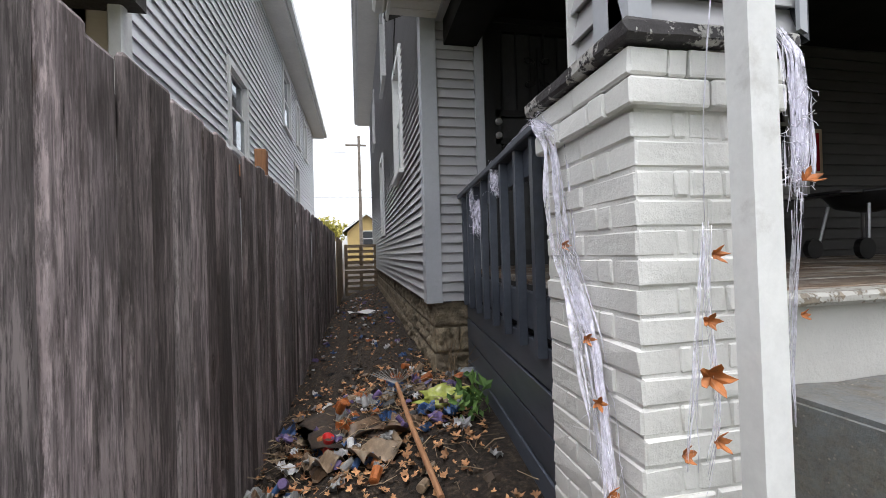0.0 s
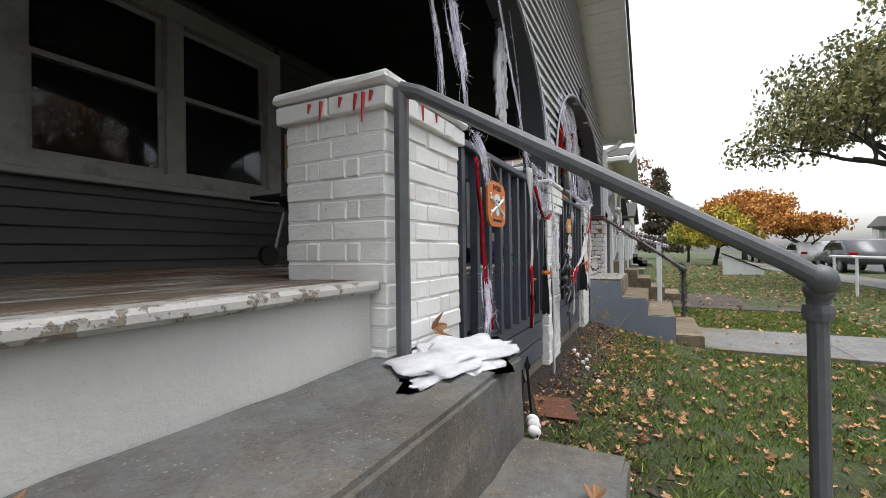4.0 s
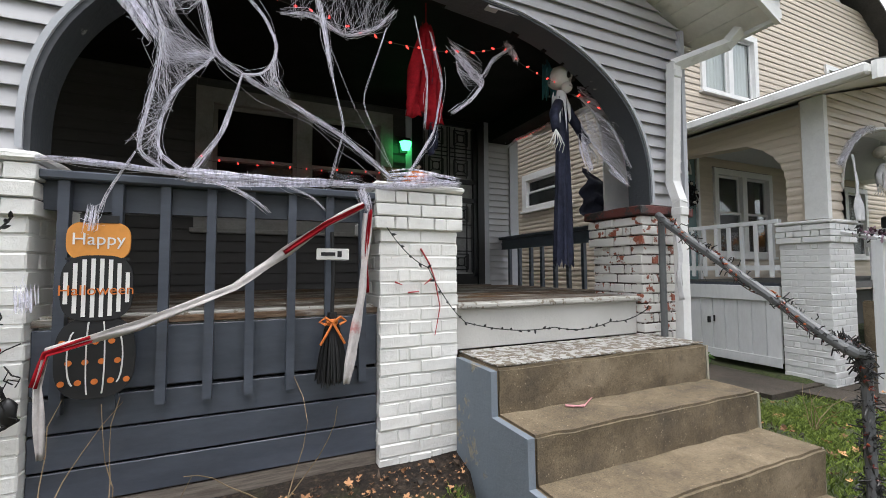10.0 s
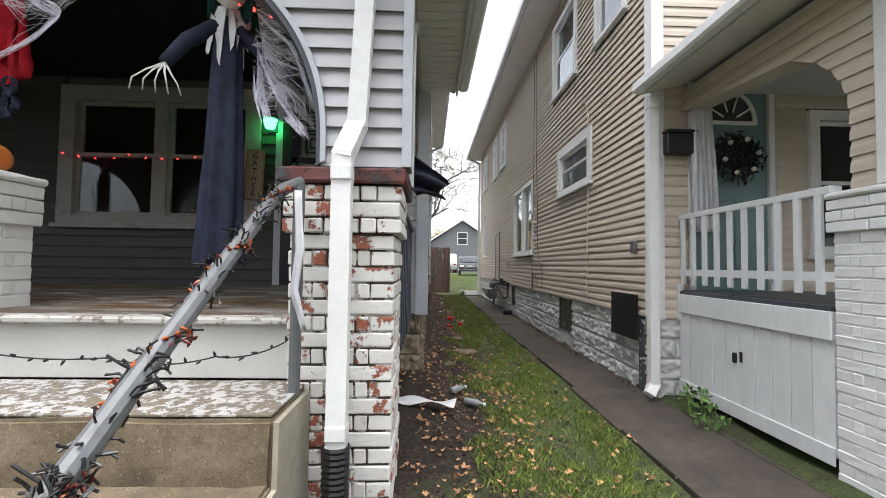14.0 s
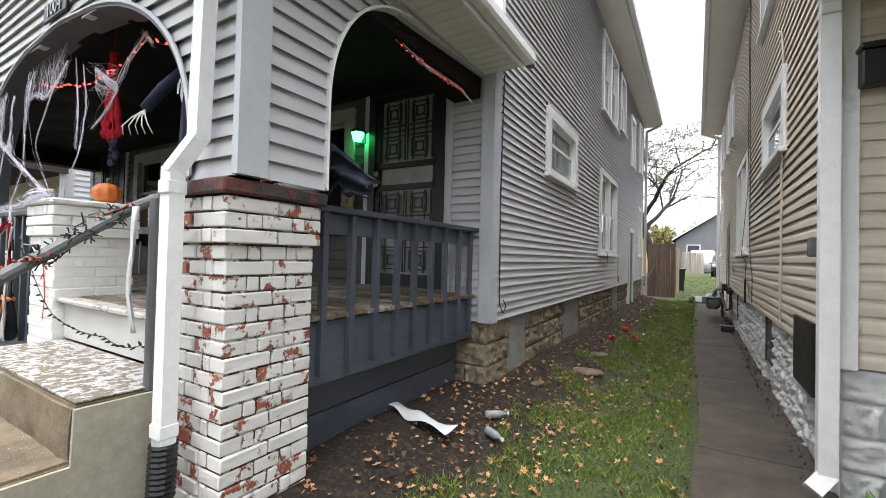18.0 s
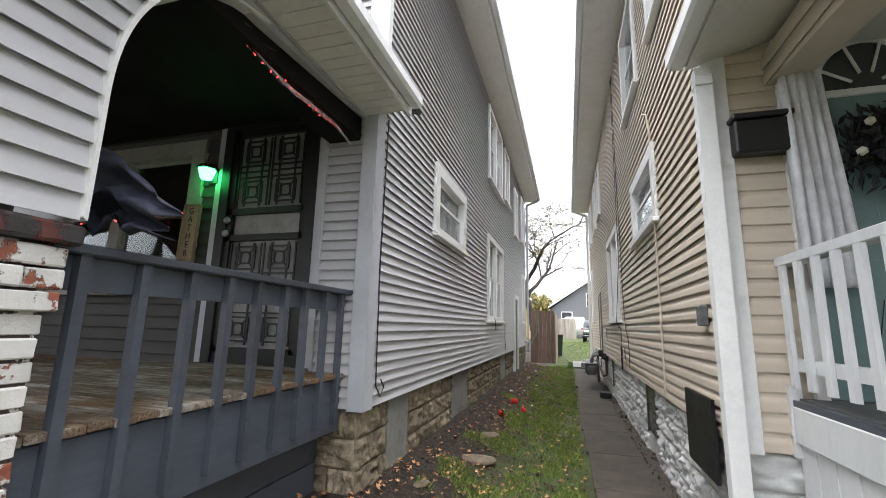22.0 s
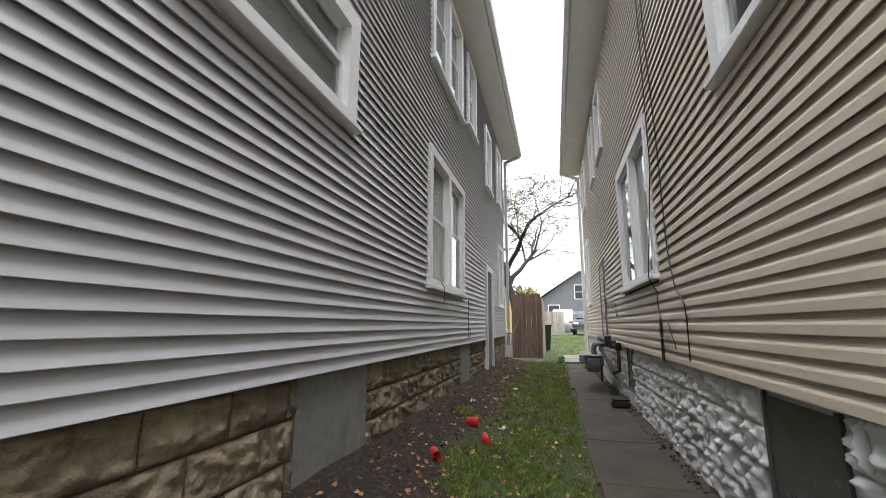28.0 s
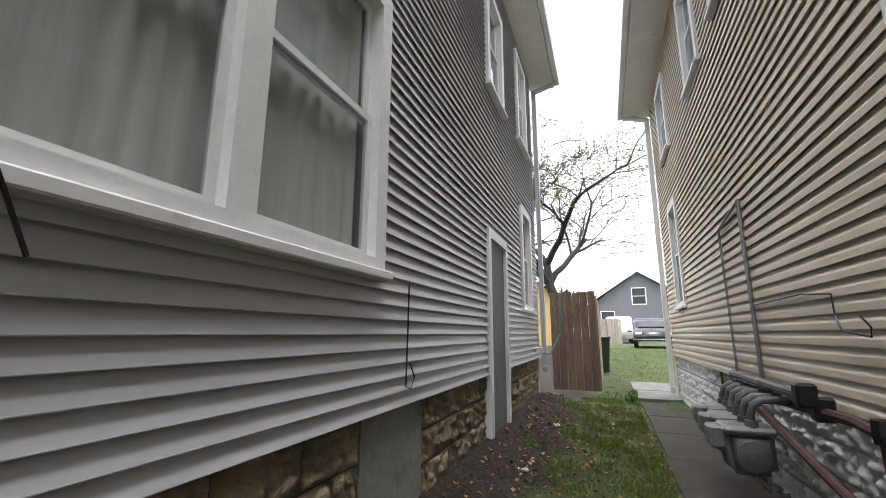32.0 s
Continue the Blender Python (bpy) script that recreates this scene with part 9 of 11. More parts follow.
fp = thing("flower_pot", pose(15.3, 1.2, 1.97), "grey flower pot on the railing", "pot")
part("pot", lathe(bmesh.new(), [(0.1, 0), (0.14, 0.2), (0.15, 0.2), (0.15, 0.23), (0.12, 0.23)], 16), CEMENT, fp)
gn = thing("garden_gnome", pose(13.75, 0.2, ground_z(13.75, 0.2)), "small white garden statue by the steps", "statue")
bm = bmesh.new()
lathe(bm, [(0.06, 0), (0.075, 0.08), (0.06, 0.16), (0.045, 0.19), (0.055, 0.23), (0.03, 0.29), (0.004, 0.38)], 14)
part("figure", bm, WHITE_MATT, gn, smooth=True)
hs = thing("pull_cord", pose(11.30, 2.35, 1.2), "black cord hanging from the white railing", "cord")
bm = bmesh.new()
tube(bm, [(0, 0, 0.5), (-0.005, 0.1, 0.2), (-0.01, 0.02, 0.0), (-0.01, 0.01, -0.42)], 0.0025, 5)
part("cord", bm, BLACK_PLASTIC, hs)
part("plug", boxes((-0.03, 0.0, -0.01, 0.03, -0.5, -0.42), bevel=0.006), BLACK_PLASTIC, hs)

# wall fittings on the tan side wall (local x runs towards the street)
def tan_wall(name, y, z, label, cat, group=""):
    return thing(name, pose(NX0, y, z, 0, 0, -90), label, cat, group)


c1 = tan_wall("conduit", 4.75, 1.0, "thin white conduit up the tan wall", "conduit")
bm = bmesh.new()
tube(bm, [(0, -0.035, 0.0), (0.02, -0.035, 1.2), (0.05, -0.035, 2.5), (-0.05, -0.035, 2.75), (-0.25, -0.03, 2.85)], 0.010, 7)
part("pipe", bm, SIDING_TAN, c1)
ob_ = tan_wall("outdoor_socket", 3.42, 1.6, "grey outdoor socket box", "socket")
part("cover", boxes((-0.04, 0.04, -0.07, -0.02, 0, 0.13), bevel=0.008), PIPE_GREY, ob_)
cw = tan_wall("hanging_cable", 8.0, 0.0, "black cable hanging down the tan wall to a tied hank", "cable", "cables")
bm = bmesh.new()
tube(bm, [(0.42, -0.035, 5.9), (0.46, -0.035, 4.0), (0.575, -0.035, 2.7), (0.58, -0.035, 2.24), (0.588, -0.035, 2.03), (0.624, -0.035, 1.78), (0.725, -0.035, 1.555), (0.93, -0.035, 1.41), (0.96, -0.035, 1.3), (0.95, -0.035, 1.0)], 0.0055, 5)
part("cable", bm, BLACK_PLASTIC, cw)
bm = bmesh.new()
tube(bm, [(0.3, -0.035, 5.9), (0.27, -0.035, 4.12), (0.256, -0.035, 2.7), (0.14, -0.1, 1.69), (0.152, -0.04, 1.56), (0.172, -0.045, 1.40), (0.26, -0.05, 1.30)], 0.005, 5)
part("hank_lead", bm, BLACK_PLASTIC, cw)
for k in range(6):
    bm = bmesh.new()
    o = 0.01 * (k - 2.5)
    tube(bm, [(0.29 + o + (0.026 + 0.003 * k) * math.cos(a) * (0.35 + 0.65 * abs(math.sin(a))), -0.05 - 0.004 * k, 1.13 + (0.165 + 0.008 * (k % 3)) * math.sin(a)) for a in np.linspace(0, 6.2, 22)], 0.005, 5)
    part("hank_loop", bm, BLACK_PLASTIC, cw)
part("tie", boxes((0.26, 0.32, -0.085, -0.035, 1.14, 1.152)), WHITE_MATT, cw, "pale cable tie")
bm = bmesh.new()
tube(bm, [(0.30, -0.05, 1.29), (0.38, -0.045, 1.30), (0.446, -0.04, 1.28), (0.63, -0.04, 1.07)], 0.0045, 5)
part("loose_end", bm, BLACK_PLASTIC, cw)
cb = tan_wall("hanging_cable", 10.6, 0.0, "loose black cable end on the tan wall", "cable", "cables")
bm = bmesh.new()
tube(bm, [(-1.28, -0.03, 1.6), (-0.4, -0.03, 1.61), (-0.02, -0.035, 1.58), (0.0, -0.04, 1.46), (0.05, -0.045, 1.385), (0.32, -0.05, 1.355), (0.33, -0.05, 1.40), (0.26, -0.05, 1.45)], 0.005, 5)
part("cable", bm, BLACK_PLASTIC, cb)
pf = tan_wall("pipe_frame", 12.2, 0.98, "grey conduit in an upright frame on the tan wall", "conduit")
bm = bmesh.new()
tube(bm, [(0.28, -0.04, 0), (0.28, -0.04, 1.52)], 0.018, 7)
tube(bm, [(0.28, -0.04, 1.52), (-0.45, -0.04, 1.42)], 0.014, 7)
tube(bm, [(-0.45, -0.04, 1.42), (-0.42, -0.04, 0.0)], 0.012, 7)
part("pipe", bm, METAL_GREY, pf)
# gas meters
METER = surface("meter_grey", (0.11, 0.115, 0.12, 1), 0.55, vary=0.2, stain=(0.3, 0.28, 0.26, 1), stain_at=(0.6, 0.7))
METER_PALE = surface("meter_head", (0.2, 0.2, 0.2, 1), 0.45, vary=0.2, stain=(0.12, 0.12, 0.12, 1))
RUST = surface("rusty_pipe", (0.09, 0.045, 0.035, 1), 0.75, vary=0.3)
for i in range(3):
    gm_ = thing("gas_meter", pose(10.66 + 0.03 * i, 11.2 + i * 0.42, 0.5), "dark grey gas meter with a pale head on pipes", "gas meter", "gas meters")
    bm = bmesh.new()
    box(bm, -0.13, 0.13, -0.12, 0.12, 0.0, 0.26)
    bmesh.ops.bevel(bm, geom=bm.edges[:], offset=0.04, segments=3, affect='EDGES')
    part("case", bm, METER, gm_, smooth=True)
    part("top_plate", boxes((-0.15, 0.15, -0.13, 0.13, 0.24, 0.29), bevel=0.02), METER_PALE, gm_, "pale cast top plate")
    part("dial_box", boxes((-0.22, -0.12, -0.07, 0.07, 0.14, 0.28), bevel=0.015), METER_PALE, gm_, "pale dial box")
    part("front_disc", lathe(bmesh.new(), [(0.09, 0), (0.09, 0.02), (0.03, 0.03)], 18), METER, gm_).matrix_local = pose(0, -0.115, 0.12, 90)
    for s in (-1, 1):
        bm = bmesh.new()
        tube(bm, [(0.02, s * 0.08, 0.27), (0.02, s * 0.08, 0.36), (0.04, s * 0.08, 0.42), (0.09, s * 0.08, 0.455), (0.26, s * 0.08, 0.46)], 0.026, 9)
        part("pipe", bm, METER, gm_, smooth=True)
        part("collar", lathe(bmesh.new(), [(0.038, 0), (0.038, 0.05)], 10, (0.02, s * 0.08, 0.28)), METER, gm_)
for z, y1, mt in ((0.96, 12.3, None), (1.03, 12.2, None)):
    hd = thing("gas_header", pose(10.93 - (z - 0.96), 10.75, z), "grey painted gas header pipe on the wall", "pipe", "gas headers")
    bm = bmesh.new()
    tube(bm, [(0, 0, 0), (0, y1 - 10.75, 0)], 0.032, 9)
    part("pipe", bm, METER, hd)
    part("valve", boxes((-0.05, 0.05, -0.03, 0.05, -0.06, 0.07), bevel=0.012), BLACK_IRON, hd)
mf = thing("gas_manifold", pose(10.93, 10.2, 0.82), "rusty gas pipes along the wall", "pipe")
bm = bmesh.new()
tube(bm, [(0, 0, 0.12), (0, 0.25, 0.14), (0, 2.3, 0.06)], 0.028, 8)
part("main_pipe", bm, RUST, mf)
bm = bmesh.new()
tube(bm, [(0, 0, 0.15), (0, 0, -0.2), (-0.06, 0.1, -0.24), (-0.12, 1.2, 0.04)], 0.026, 8)
part("branch_pipe", bm, RUST, mf)
bm = bmesh.new()
tube(bm, [(-0.04, 2.1, 0.08), (-0.04, 2.1, -0.6)], 0.028, 8)
part("riser", bm, RUST, mf)
for y in (0.0, 1.25):
    bm = bmesh.new()
    lathe(bm, [(0.045, -0.04), (0.05, 0), (0.045, 0.06)], 8, (0, y, 0.13))
    part("joint", bm, BLACK_IRON, mf)
ty = thing("bait_box", pose(10.87, 9.88, 0.196), "black plastic bait box on the side walk", "box")
bm = boxes((-0.12, 0.11, -0.13, 0.13, 0, 0.09), bevel=0.018)
part("case", bm, BLACK_PLASTIC, ty)
part("lid", boxes((-0.125, 0.115, -0.135, 0.135, 0.092, 0.118), bevel=0.01), BLACK_PLASTIC, ty)

# small fittings on the grey wall
ca = thing("hanging_cable", pose(HX1, 0, 0, 0, 0, 90), "black cable looped down the grey wall", "cable", "cables")
for nm, r, pts in (("cable", 0.005, [(9.96, -0.03, 1.64), (9.95, -0.03, 1.3), (9.93, -0.035, 1.08), (9.98, -0.04, 1.06), (10.03, -0.04, 1.12), (9.97, -0.04, 1.2)]),
                   ("sill_cable", 0.005, [(8.06, -0.1, 1.72), (8.12, -0.12, 1.66), (8.2, -0.1, 1.5)]),
                   ("corner_cable", 0.006, [(3.3, -0.035, 3.2), (3.27, -0.035, 2.0), (3.3, -0.035, 1.12), (3.36, -0.045, 1.04), (3.42, -0.045, 1.1), (3.36, -0.045, 1.16)])):
    bm = bmesh.new()
    tube(bm, pts, r, 5)
    part(nm, bm, BLACK_PLASTIC, ca)
cz = thing("hanging_cable", pose(0, 0, 0), "black cable strung down the west wall", "cable", "cables")
bm = bmesh.new()
tube(bm, [(0.45, 5.2, 6.0), (0.46, 5.0, 4.9), (0.47, 4.7, 4.3), (0.47, 5.1, 4.0), (0.47, 5.2, 3.6)], 0.008, 5)
part("cable", bm, BLACK_PLASTIC, cz)
sv = thing("dryer_vent", pose(HX1, 14.6, 1.05, 0, 0, 90), "white wall vent with a green hose", "vent")
part("hood", boxes((0, 0.14, -0.12, -0.02, 0, 0.1), bevel=0.01), TRIM_WHITE, sv)
bm = bmesh.new()
tube(bm, [(0.1, -0.1, 0.02), (0.3, -0.2, -0.02), (0.5, -0.35, 0.3), (0.6, -0.4, 0.9), (0.55, -0.42, 1.1)], 0.012, 6)
part("hose", bm, surface("green_hose", (0.05, 0.18, 0.1, 1), 0.5), sv)

# ---- back yard ----
bf = thing("fence_back", pose(8.82, 16.55, 0.25), "brown board fence panel beside the house", "fence", kind="structure")
for i in range(6):
    part("fence_board", boxes((i * 0.145 + 0.003, i * 0.145 + 0.142, -0.012 + 0.004 * (i % 2), 0.012, 0.05, 1.92 + 0.01 * (i % 3)), bevel=0.003), FENCE_RED, bf)
bf2 = thing("fence_back_return", pose(9.70, 16.6, 0.25, 0, 0, 90), "pale fence running back from the brown panel", "fence", kind="structure")
for i in range(24):
    part("fence_board", boxes((i * 0.145 + 0.003, i * 0.145 + 0.142, -0.012, 0.012, 0.05, 1.85)), FENCE_NEW, bf2)


def wheel_bin(m):
    b = thing("wheel_bin", m, "dark green wheeled rubbish bin", "bin", "bins")
    bm = bmesh.new()
    vs = box(bm, -0.26, 0.26, -0.3, 0.3, 0.05, 0.95)
    for v in vs:
        if v.co.z < 0.5:
            v.co.x *= 0.8
            v.co.y *= 0.75
    part("body", bm, surface("green_plastic", (0.008, 0.022, 0.016, 1), 0.5), b)
    part("lid", boxes((-0.29, 0.29, -0.34, 0.33, 0.955, 1.02), bevel=0.02), BLACK_PLASTIC, b)
    for s in (-1, 1):
        bm = bmesh.new()
        tube(bm, [(s * 0.22, 0.27, 0.1), (s * 0.28, 0.27, 0.1)], 0.1, 12)
        part("wheel", bm, BLACK_PLASTIC, b)


wheel_bin(pose(9.62, 21.0, 0.27, 0, 0, 10))


def leafy(bm, c, r, n, rnd, size, squash=0.75):
    for i in range(n):
        d = Vector((rnd.gauss(0, 1), rnd.gauss(0, 1), rnd.gauss(0, 1)))
        d.normalize()
        p = Vector(c) + Vector((d.x, d.y, d.z * squash)) * r * rnd.uniform(0.35, 1.0)
        q = Euler((rnd.uniform(0, 6.28), rnd.uniform(0, 6.28), rnd.uniform(0, 6.28))).to_matrix()
        s = size * rnd.uniform(0.6, 1.3)
        bm.faces.new([bm.verts.new(p + q @ Vector(v) * s) for v in ((-1, 0, 0), (-0.1, -0.55, 0.12), (1, 0, -0.1), (-0.1, 0.55, 0.12))])


def leaf_mat(name, a, b):
    m, nd, lk, bs = nodes_of(name)
    g = nd.new("ShaderNodeNewGeometry")
    lk.new(ramp(nd, lk, g.outputs["Random Per Island"], [(0.0, a), (0.6, b), (1.0, tuple(min(1, c * 1.5) for c in b[:3]) + (1,))]), bs.inputs["Base Color"])
    bs.inputs["Roughness"].default_value = 0.75
    return m


BARK = surface("bark", (0.05, 0.04, 0.032, 1), 0.95, vary=0.35, grain=30, stretch=(1, 1, 0.25), bump=0.9, bump_dist=0.015)


def tree(m, height, trunk_r, seed, label, leaves=None, n_leaf=6000, leaf_size=0.09, levels=4, spread=0.62, droop=0.0, first=0.32, clump=0.55, twig=0.012):
    rnd = random.Random(seed)
    t = thing("tree", m, label, "tree", "trees")
    bm = bmesh.new()
    tips = []

    def grow(p, d, length, r, level):
        pts = [p]
        q, dd = p.copy(), d.copy()
        n = 5
        for i in range(n):
            dd = (dd + Vector((rnd.gauss(0, 0.13), rnd.gauss(0, 0.13), rnd.gauss(0, 0.08) - droop * level * 0.12))).normalized()
            q = q + dd * length / n
            pts.append(q.copy())
        tube(bm, pts, r, 7 if level < 2 else 4, taper=r * 0.55)
        if level >= levels:
            tips.append((pts[-1], pts[2]))
            return
        k = rnd.choice((3, 4)) if level else rnd.choice((4, 5))
        for i in range(k):
            a = 2 * math.pi * (i + rnd.random() * 0.6) / k
            side = Vector((math.cos(a), math.sin(a), 0))
            nd_ = (dd * (1 - spread) + side * spread + Vector((0, 0, 0.25 - droop * 0.2))).normalized()
            start = pts[rnd.choice((3, 4, 5))] if level else pts[rnd.choice((4, 5))]
            grow(start.copy(), nd_, length * rnd.uniform(0.6, 0.8), max(twig, r * 0.5), level + 1)
        if level >= 2:
            tips.append((pts[-1], pts[3]))
    grow(Vector((0, 0, 0)), Vector((0, 0, 1)), height * first, trunk_r, 0)
    part("trunk", bm, BARK, t, "rough brown trunk and limbs")
    if leaves:
        bm = bmesh.new()
        per = max(3, n_leaf // max(1, len(tips)))
        for a, b in tips:
            leafy(bm, a, clump * rnd.uniform(0.6, 1.2), per, rnd, leaf_size)
        part("crown", bm, leaves, t)
    return t


GREEN_BROWN = leaf_mat("green_brown_leaves", (0.07, 0.095, 0.035, 1), (0.2, 0.19, 0.07, 1))
YELLOW_L = leaf_mat("yellow_leaves", (0.13, 0.12, 0.02, 1), (0.42, 0.34, 0.04, 1))
ORANGE_L = leaf_mat("orange_leaves", (0.25, 0.09, 0.02, 1), (0.42, 0.19, 0.035, 1))
RUSSET_L = leaf_mat("russet_leaves", (0.12, 0.05, 0.035, 1), (0.22, 0.11, 0.06, 1))
CONIFER_L = leaf_mat("conifer_needles", (0.035, 0.04, 0.022, 1), (0.11, 0.085, 0.05, 1))
OLIVE_L = leaf_mat("olive_leaves", (0.08, 0.07, 0.02, 1), (0.2, 0.17, 0.05, 1))

tree(pose(16.6, -7.55, 0.1), 11.3, 0.24, 3, "broad street tree with thinning green-brown leaves", GREEN_BROWN, 20000, 0.085, 4, 0.6, 0.09, 0.32, 0.8)
tree(pose(38, -3.9, 0.1), 10.5, 0.18, 5, "bushy yellow autumn tree", YELLOW_L, 13000, 0.13, 4, 0.6, 0.02, 0.17, 1.0)
tree(pose(45, -2.6, 0.1), 8.0, 0.14, 6, "yellow-green autumn tree by the street", leaf_mat("yellow_green_leaves", (0.12, 0.15, 0.02, 1), (0.3, 0.3, 0.04, 1)), 8000, 0.14, 4, 0.6, 0.02, 0.17, 1.0)
tree(pose(56, -8.6, 0.1), 15.0, 0.3, 7, "large orange-brown maple by the street", ORANGE_L, 18000, 0.2, 4, 0.58, 0.02, 0.2, 1.5)
tree(pose(34, -8.6, 0.1), 6.4, 0.14, 8, "small orange street tree", ORANGE_L, 6000, 0.11, 4, 0.58, 0.0, 0.24, 0.5)
tree(pose(52, 4.6, 0.1), 14.5, 0.25, 9, "russet tree behind the row of houses", RUSSET_L, 8000, 0.17, 4, 0.58, 0.0, 0.32, 1.0)
tree(pose(8.75, 22.6, 0.1), 15.0, 0.24, 11, "bare twiggy back yard tree with a forked trunk", OLIVE_L, 900, 0.04, 6, 0.5, 0.16, 0.25, 0.4, 0.0095)
tree(pose(13.5, 58, 0.1), 9.5, 0.25, 12, "yellow-olive tree behind the grey cottage", leaf_mat("olive_yellow_leaves", (0.1, 0.085, 0.025, 1), (0.27, 0.22, 0.06, 1)), 7000, 0.2, 3, 0.7, 0.0, 0.3, 1.6)
tree(pose(6.0, 50, 0.1), 9.0, 0.25, 13, "olive tree beyond the back yard", OLIVE_L, 7000, 0.2, 3, 0.7, 0.0, 0.3, 1.5)
tree(pose(-3.4, 40, 0.1), 7.5, 0.22, 14, "yellow-green tree beyond the narrow yard", leaf_mat("lime_leaves", (0.16, 0.15, 0.03, 1), (0.33, 0.3, 0.06, 1)), 5000, 0.16, 3, 0.7, 0.0, 0.3, 1.3)
tree(pose(2.2, -8.6, 0.1), 9.5, 0.22, 15, "thinning street tree before the west steps", GREEN_BROWN, 3500, 0.08, 4, 0.6, 0.05, 0.3, 0.7)
tree(pose(7.2, -9.0, 0.1), 9.0, 0.22, 16, "thinning street tree before the east steps", ORANGE_L, 3000, 0.08, 4, 0.6, 0.05, 0.3, 0.7)
tree(pose(-36, 5.0, 0.1), 13.0, 0.26, 17, "russet and green tree down the street", RUSSET_L, 7000, 0.18, 4, 0.6, 0.0, 0.25, 1.0)
cf = thing("tree", pose(62, -0.6, 0.1), "dark brownish conifer at the street's end", "tree", "trees")
bm = bmesh.new()
tube(bm, [(0, 0, 0), (0, 0, 12)], 0.25, 7, taper=0.03)
part("trunk", bm, BARK, cf)
bm = bmesh.new()
rnd = random.Random(2)
for i in range(210):
    z = rnd.uniform(1.0, 11.8) if i % 3 else rnd.uniform(1.0, 6.0)
    r = (12.3 - z) * 0.3 * rnd.uniform(0.5, 1.1)
    a = rnd.uniform(0, 6.28)
    leafy(bm, (r * math.cos(a) * 0.75, r * math.sin(a) * 0.75, z), 0.75, 45, rnd, 0.22, 0.5)
part("crown", bm, CONIFER_L, cf)


# ---- far houses ----
def far_house(m, w, d, h, rise, mat, label, porch=True, wins=((0.2, 0.5), (0.65, 0.5))):
    f = thing("house", m, label, "house", "far houses")
    part("wall", boxes((0, w, 0, d, 0, h)), mat, f)
    bm = bmesh.new()
    extrude_poly(bm, [(-0.35, h), (w / 2, h + rise), (w + 0.35, h), (w + 0.35, h + 0.14), (w / 2, h + rise + 0.16), (-0.35, h + 0.14)], (-0.35, d + 0.35))
    part("roof", bm, SHINGLE, f)
    bm = bmesh.new()
    extrude_poly(bm, [(0, h), (w / 2, h + rise - 0.02), (w, h)], (0.0, 0.05))
    part("gable", bm, mat, f)
    bm = bmesh.new()
    extrude_poly(bm, [(-0.38, h - 0.06), (w / 2, h + rise - 0.04), (w + 0.38, h - 0.06), (w + 0.38, h + 0.1), (w / 2, h + rise + 0.14), (-0.38, h + 0.1)], (-0.4, -0.36))
    part("rake_board", bm, TRIM_WHITE, f)
    for u, v in wins:
        x, z = u * w, v * h
        wn_ = part("window", boxes((x - 0.08, x + 1.08, -0.05, 0.02, z - 0.08, z + 1.38)), TRIM_WHITE, f)
        part("pane", boxes((x, x + 1.0, -0.06, -0.052, z, z + 0.62), (x, x + 1.0, -0.06, -0.052, z + 0.68, z + 1.3)), surface("far_pane", (0.05, 0.055, 0.06, 1), 0.1), wn_)
    if porch:
        part("porch_floor", boxes((0.1, w - 0.1, -2.1, -0.02, 0, 1.1)), CEMENT, f)
        bm = bmesh.new()
        extrude_poly(bm, [(-0.2, 3.2), (w / 2, 4.4), (w + 0.2, 3.2), (w + 0.2, 3.35), (w / 2, 4.56), (-0.2, 3.35)], (-2.5, -0.02))
        part("porch_roof", bm, SHINGLE, f)
        bm = bmesh.new()
        extrude_poly(bm, [(0, 3.0), (0, 3.25), (w / 2, 4.38), (w, 3.25), (w, 3.0)], (-2.2, -2.1))
        part("porch_gable", bm, mat, f)
        for x in (0.1, w * 0.35, w * 0.62, w - 0.4):
            part("porch_post", boxes((x, x + 0.35, -2.2, -1.85, 0, 3.05)), TRIM_WHITE, f)
        for i in range(4):
            part("porch_step", boxes((w * 0.4, w * 0.6, -2.5 - 0.3 * i, -2.1, 0, 0.95 - 0.22 * i)), CONCRETE_GREY, f)
        part("porch_rail", boxes((0.4, w * 0.35, -2.12, -2.06, 1.75, 1.82), (w * 0.65, w - 0.4, -2.12, -2.06, 1.75, 1.82)), TRIM_WHITE, f)
    return f


CREAM = surface("cream_siding", (0.45, 0.42, 0.36, 1), 0.6, vary=0.06)
GREY_S = surface("grey_siding_far", (0.14, 0.145, 0.155, 1), 0.6, vary=0.08)
YELLOW_S = surface("yellow_siding_far", (0.55, 0.40, 0.16, 1), 0.6, vary=0.06)
W_LIST = ((0.12, 0.62), (0.6, 0.62))
for x, y, mat, lab in ((20.6, 3.9, SIDING_WHITE, "white sided row house with a gabled porch"), (30.2, 3.6, CREAM, "cream row house with a gabled porch")):
    far_house(pose(x, y, 0.1), 7.0, 12.0, 6.2, 2.4, mat, lab, True, W_LIST)
far_house(pose(66, -26, 0.1, 0, 0, 150), 8.0, 9.0, 5.6, 2.4, SIDING_WHITE, "white corner house across the street", True, W_LIST)
for i, (mat, lab) in enumerate(((CREAM, "cream house across the street"), (GREY_S, "grey house across the street"), (SIDING_WHITE, "white house across the street"), (CREAM, "tan house across the street"))):
    far_house(pose(8.0 - i * 10.5 + 20, -24, 0.1, 0, 0, 180), 7.4, 10.0, 6.0, 2.4, mat, lab, True, W_LIST)
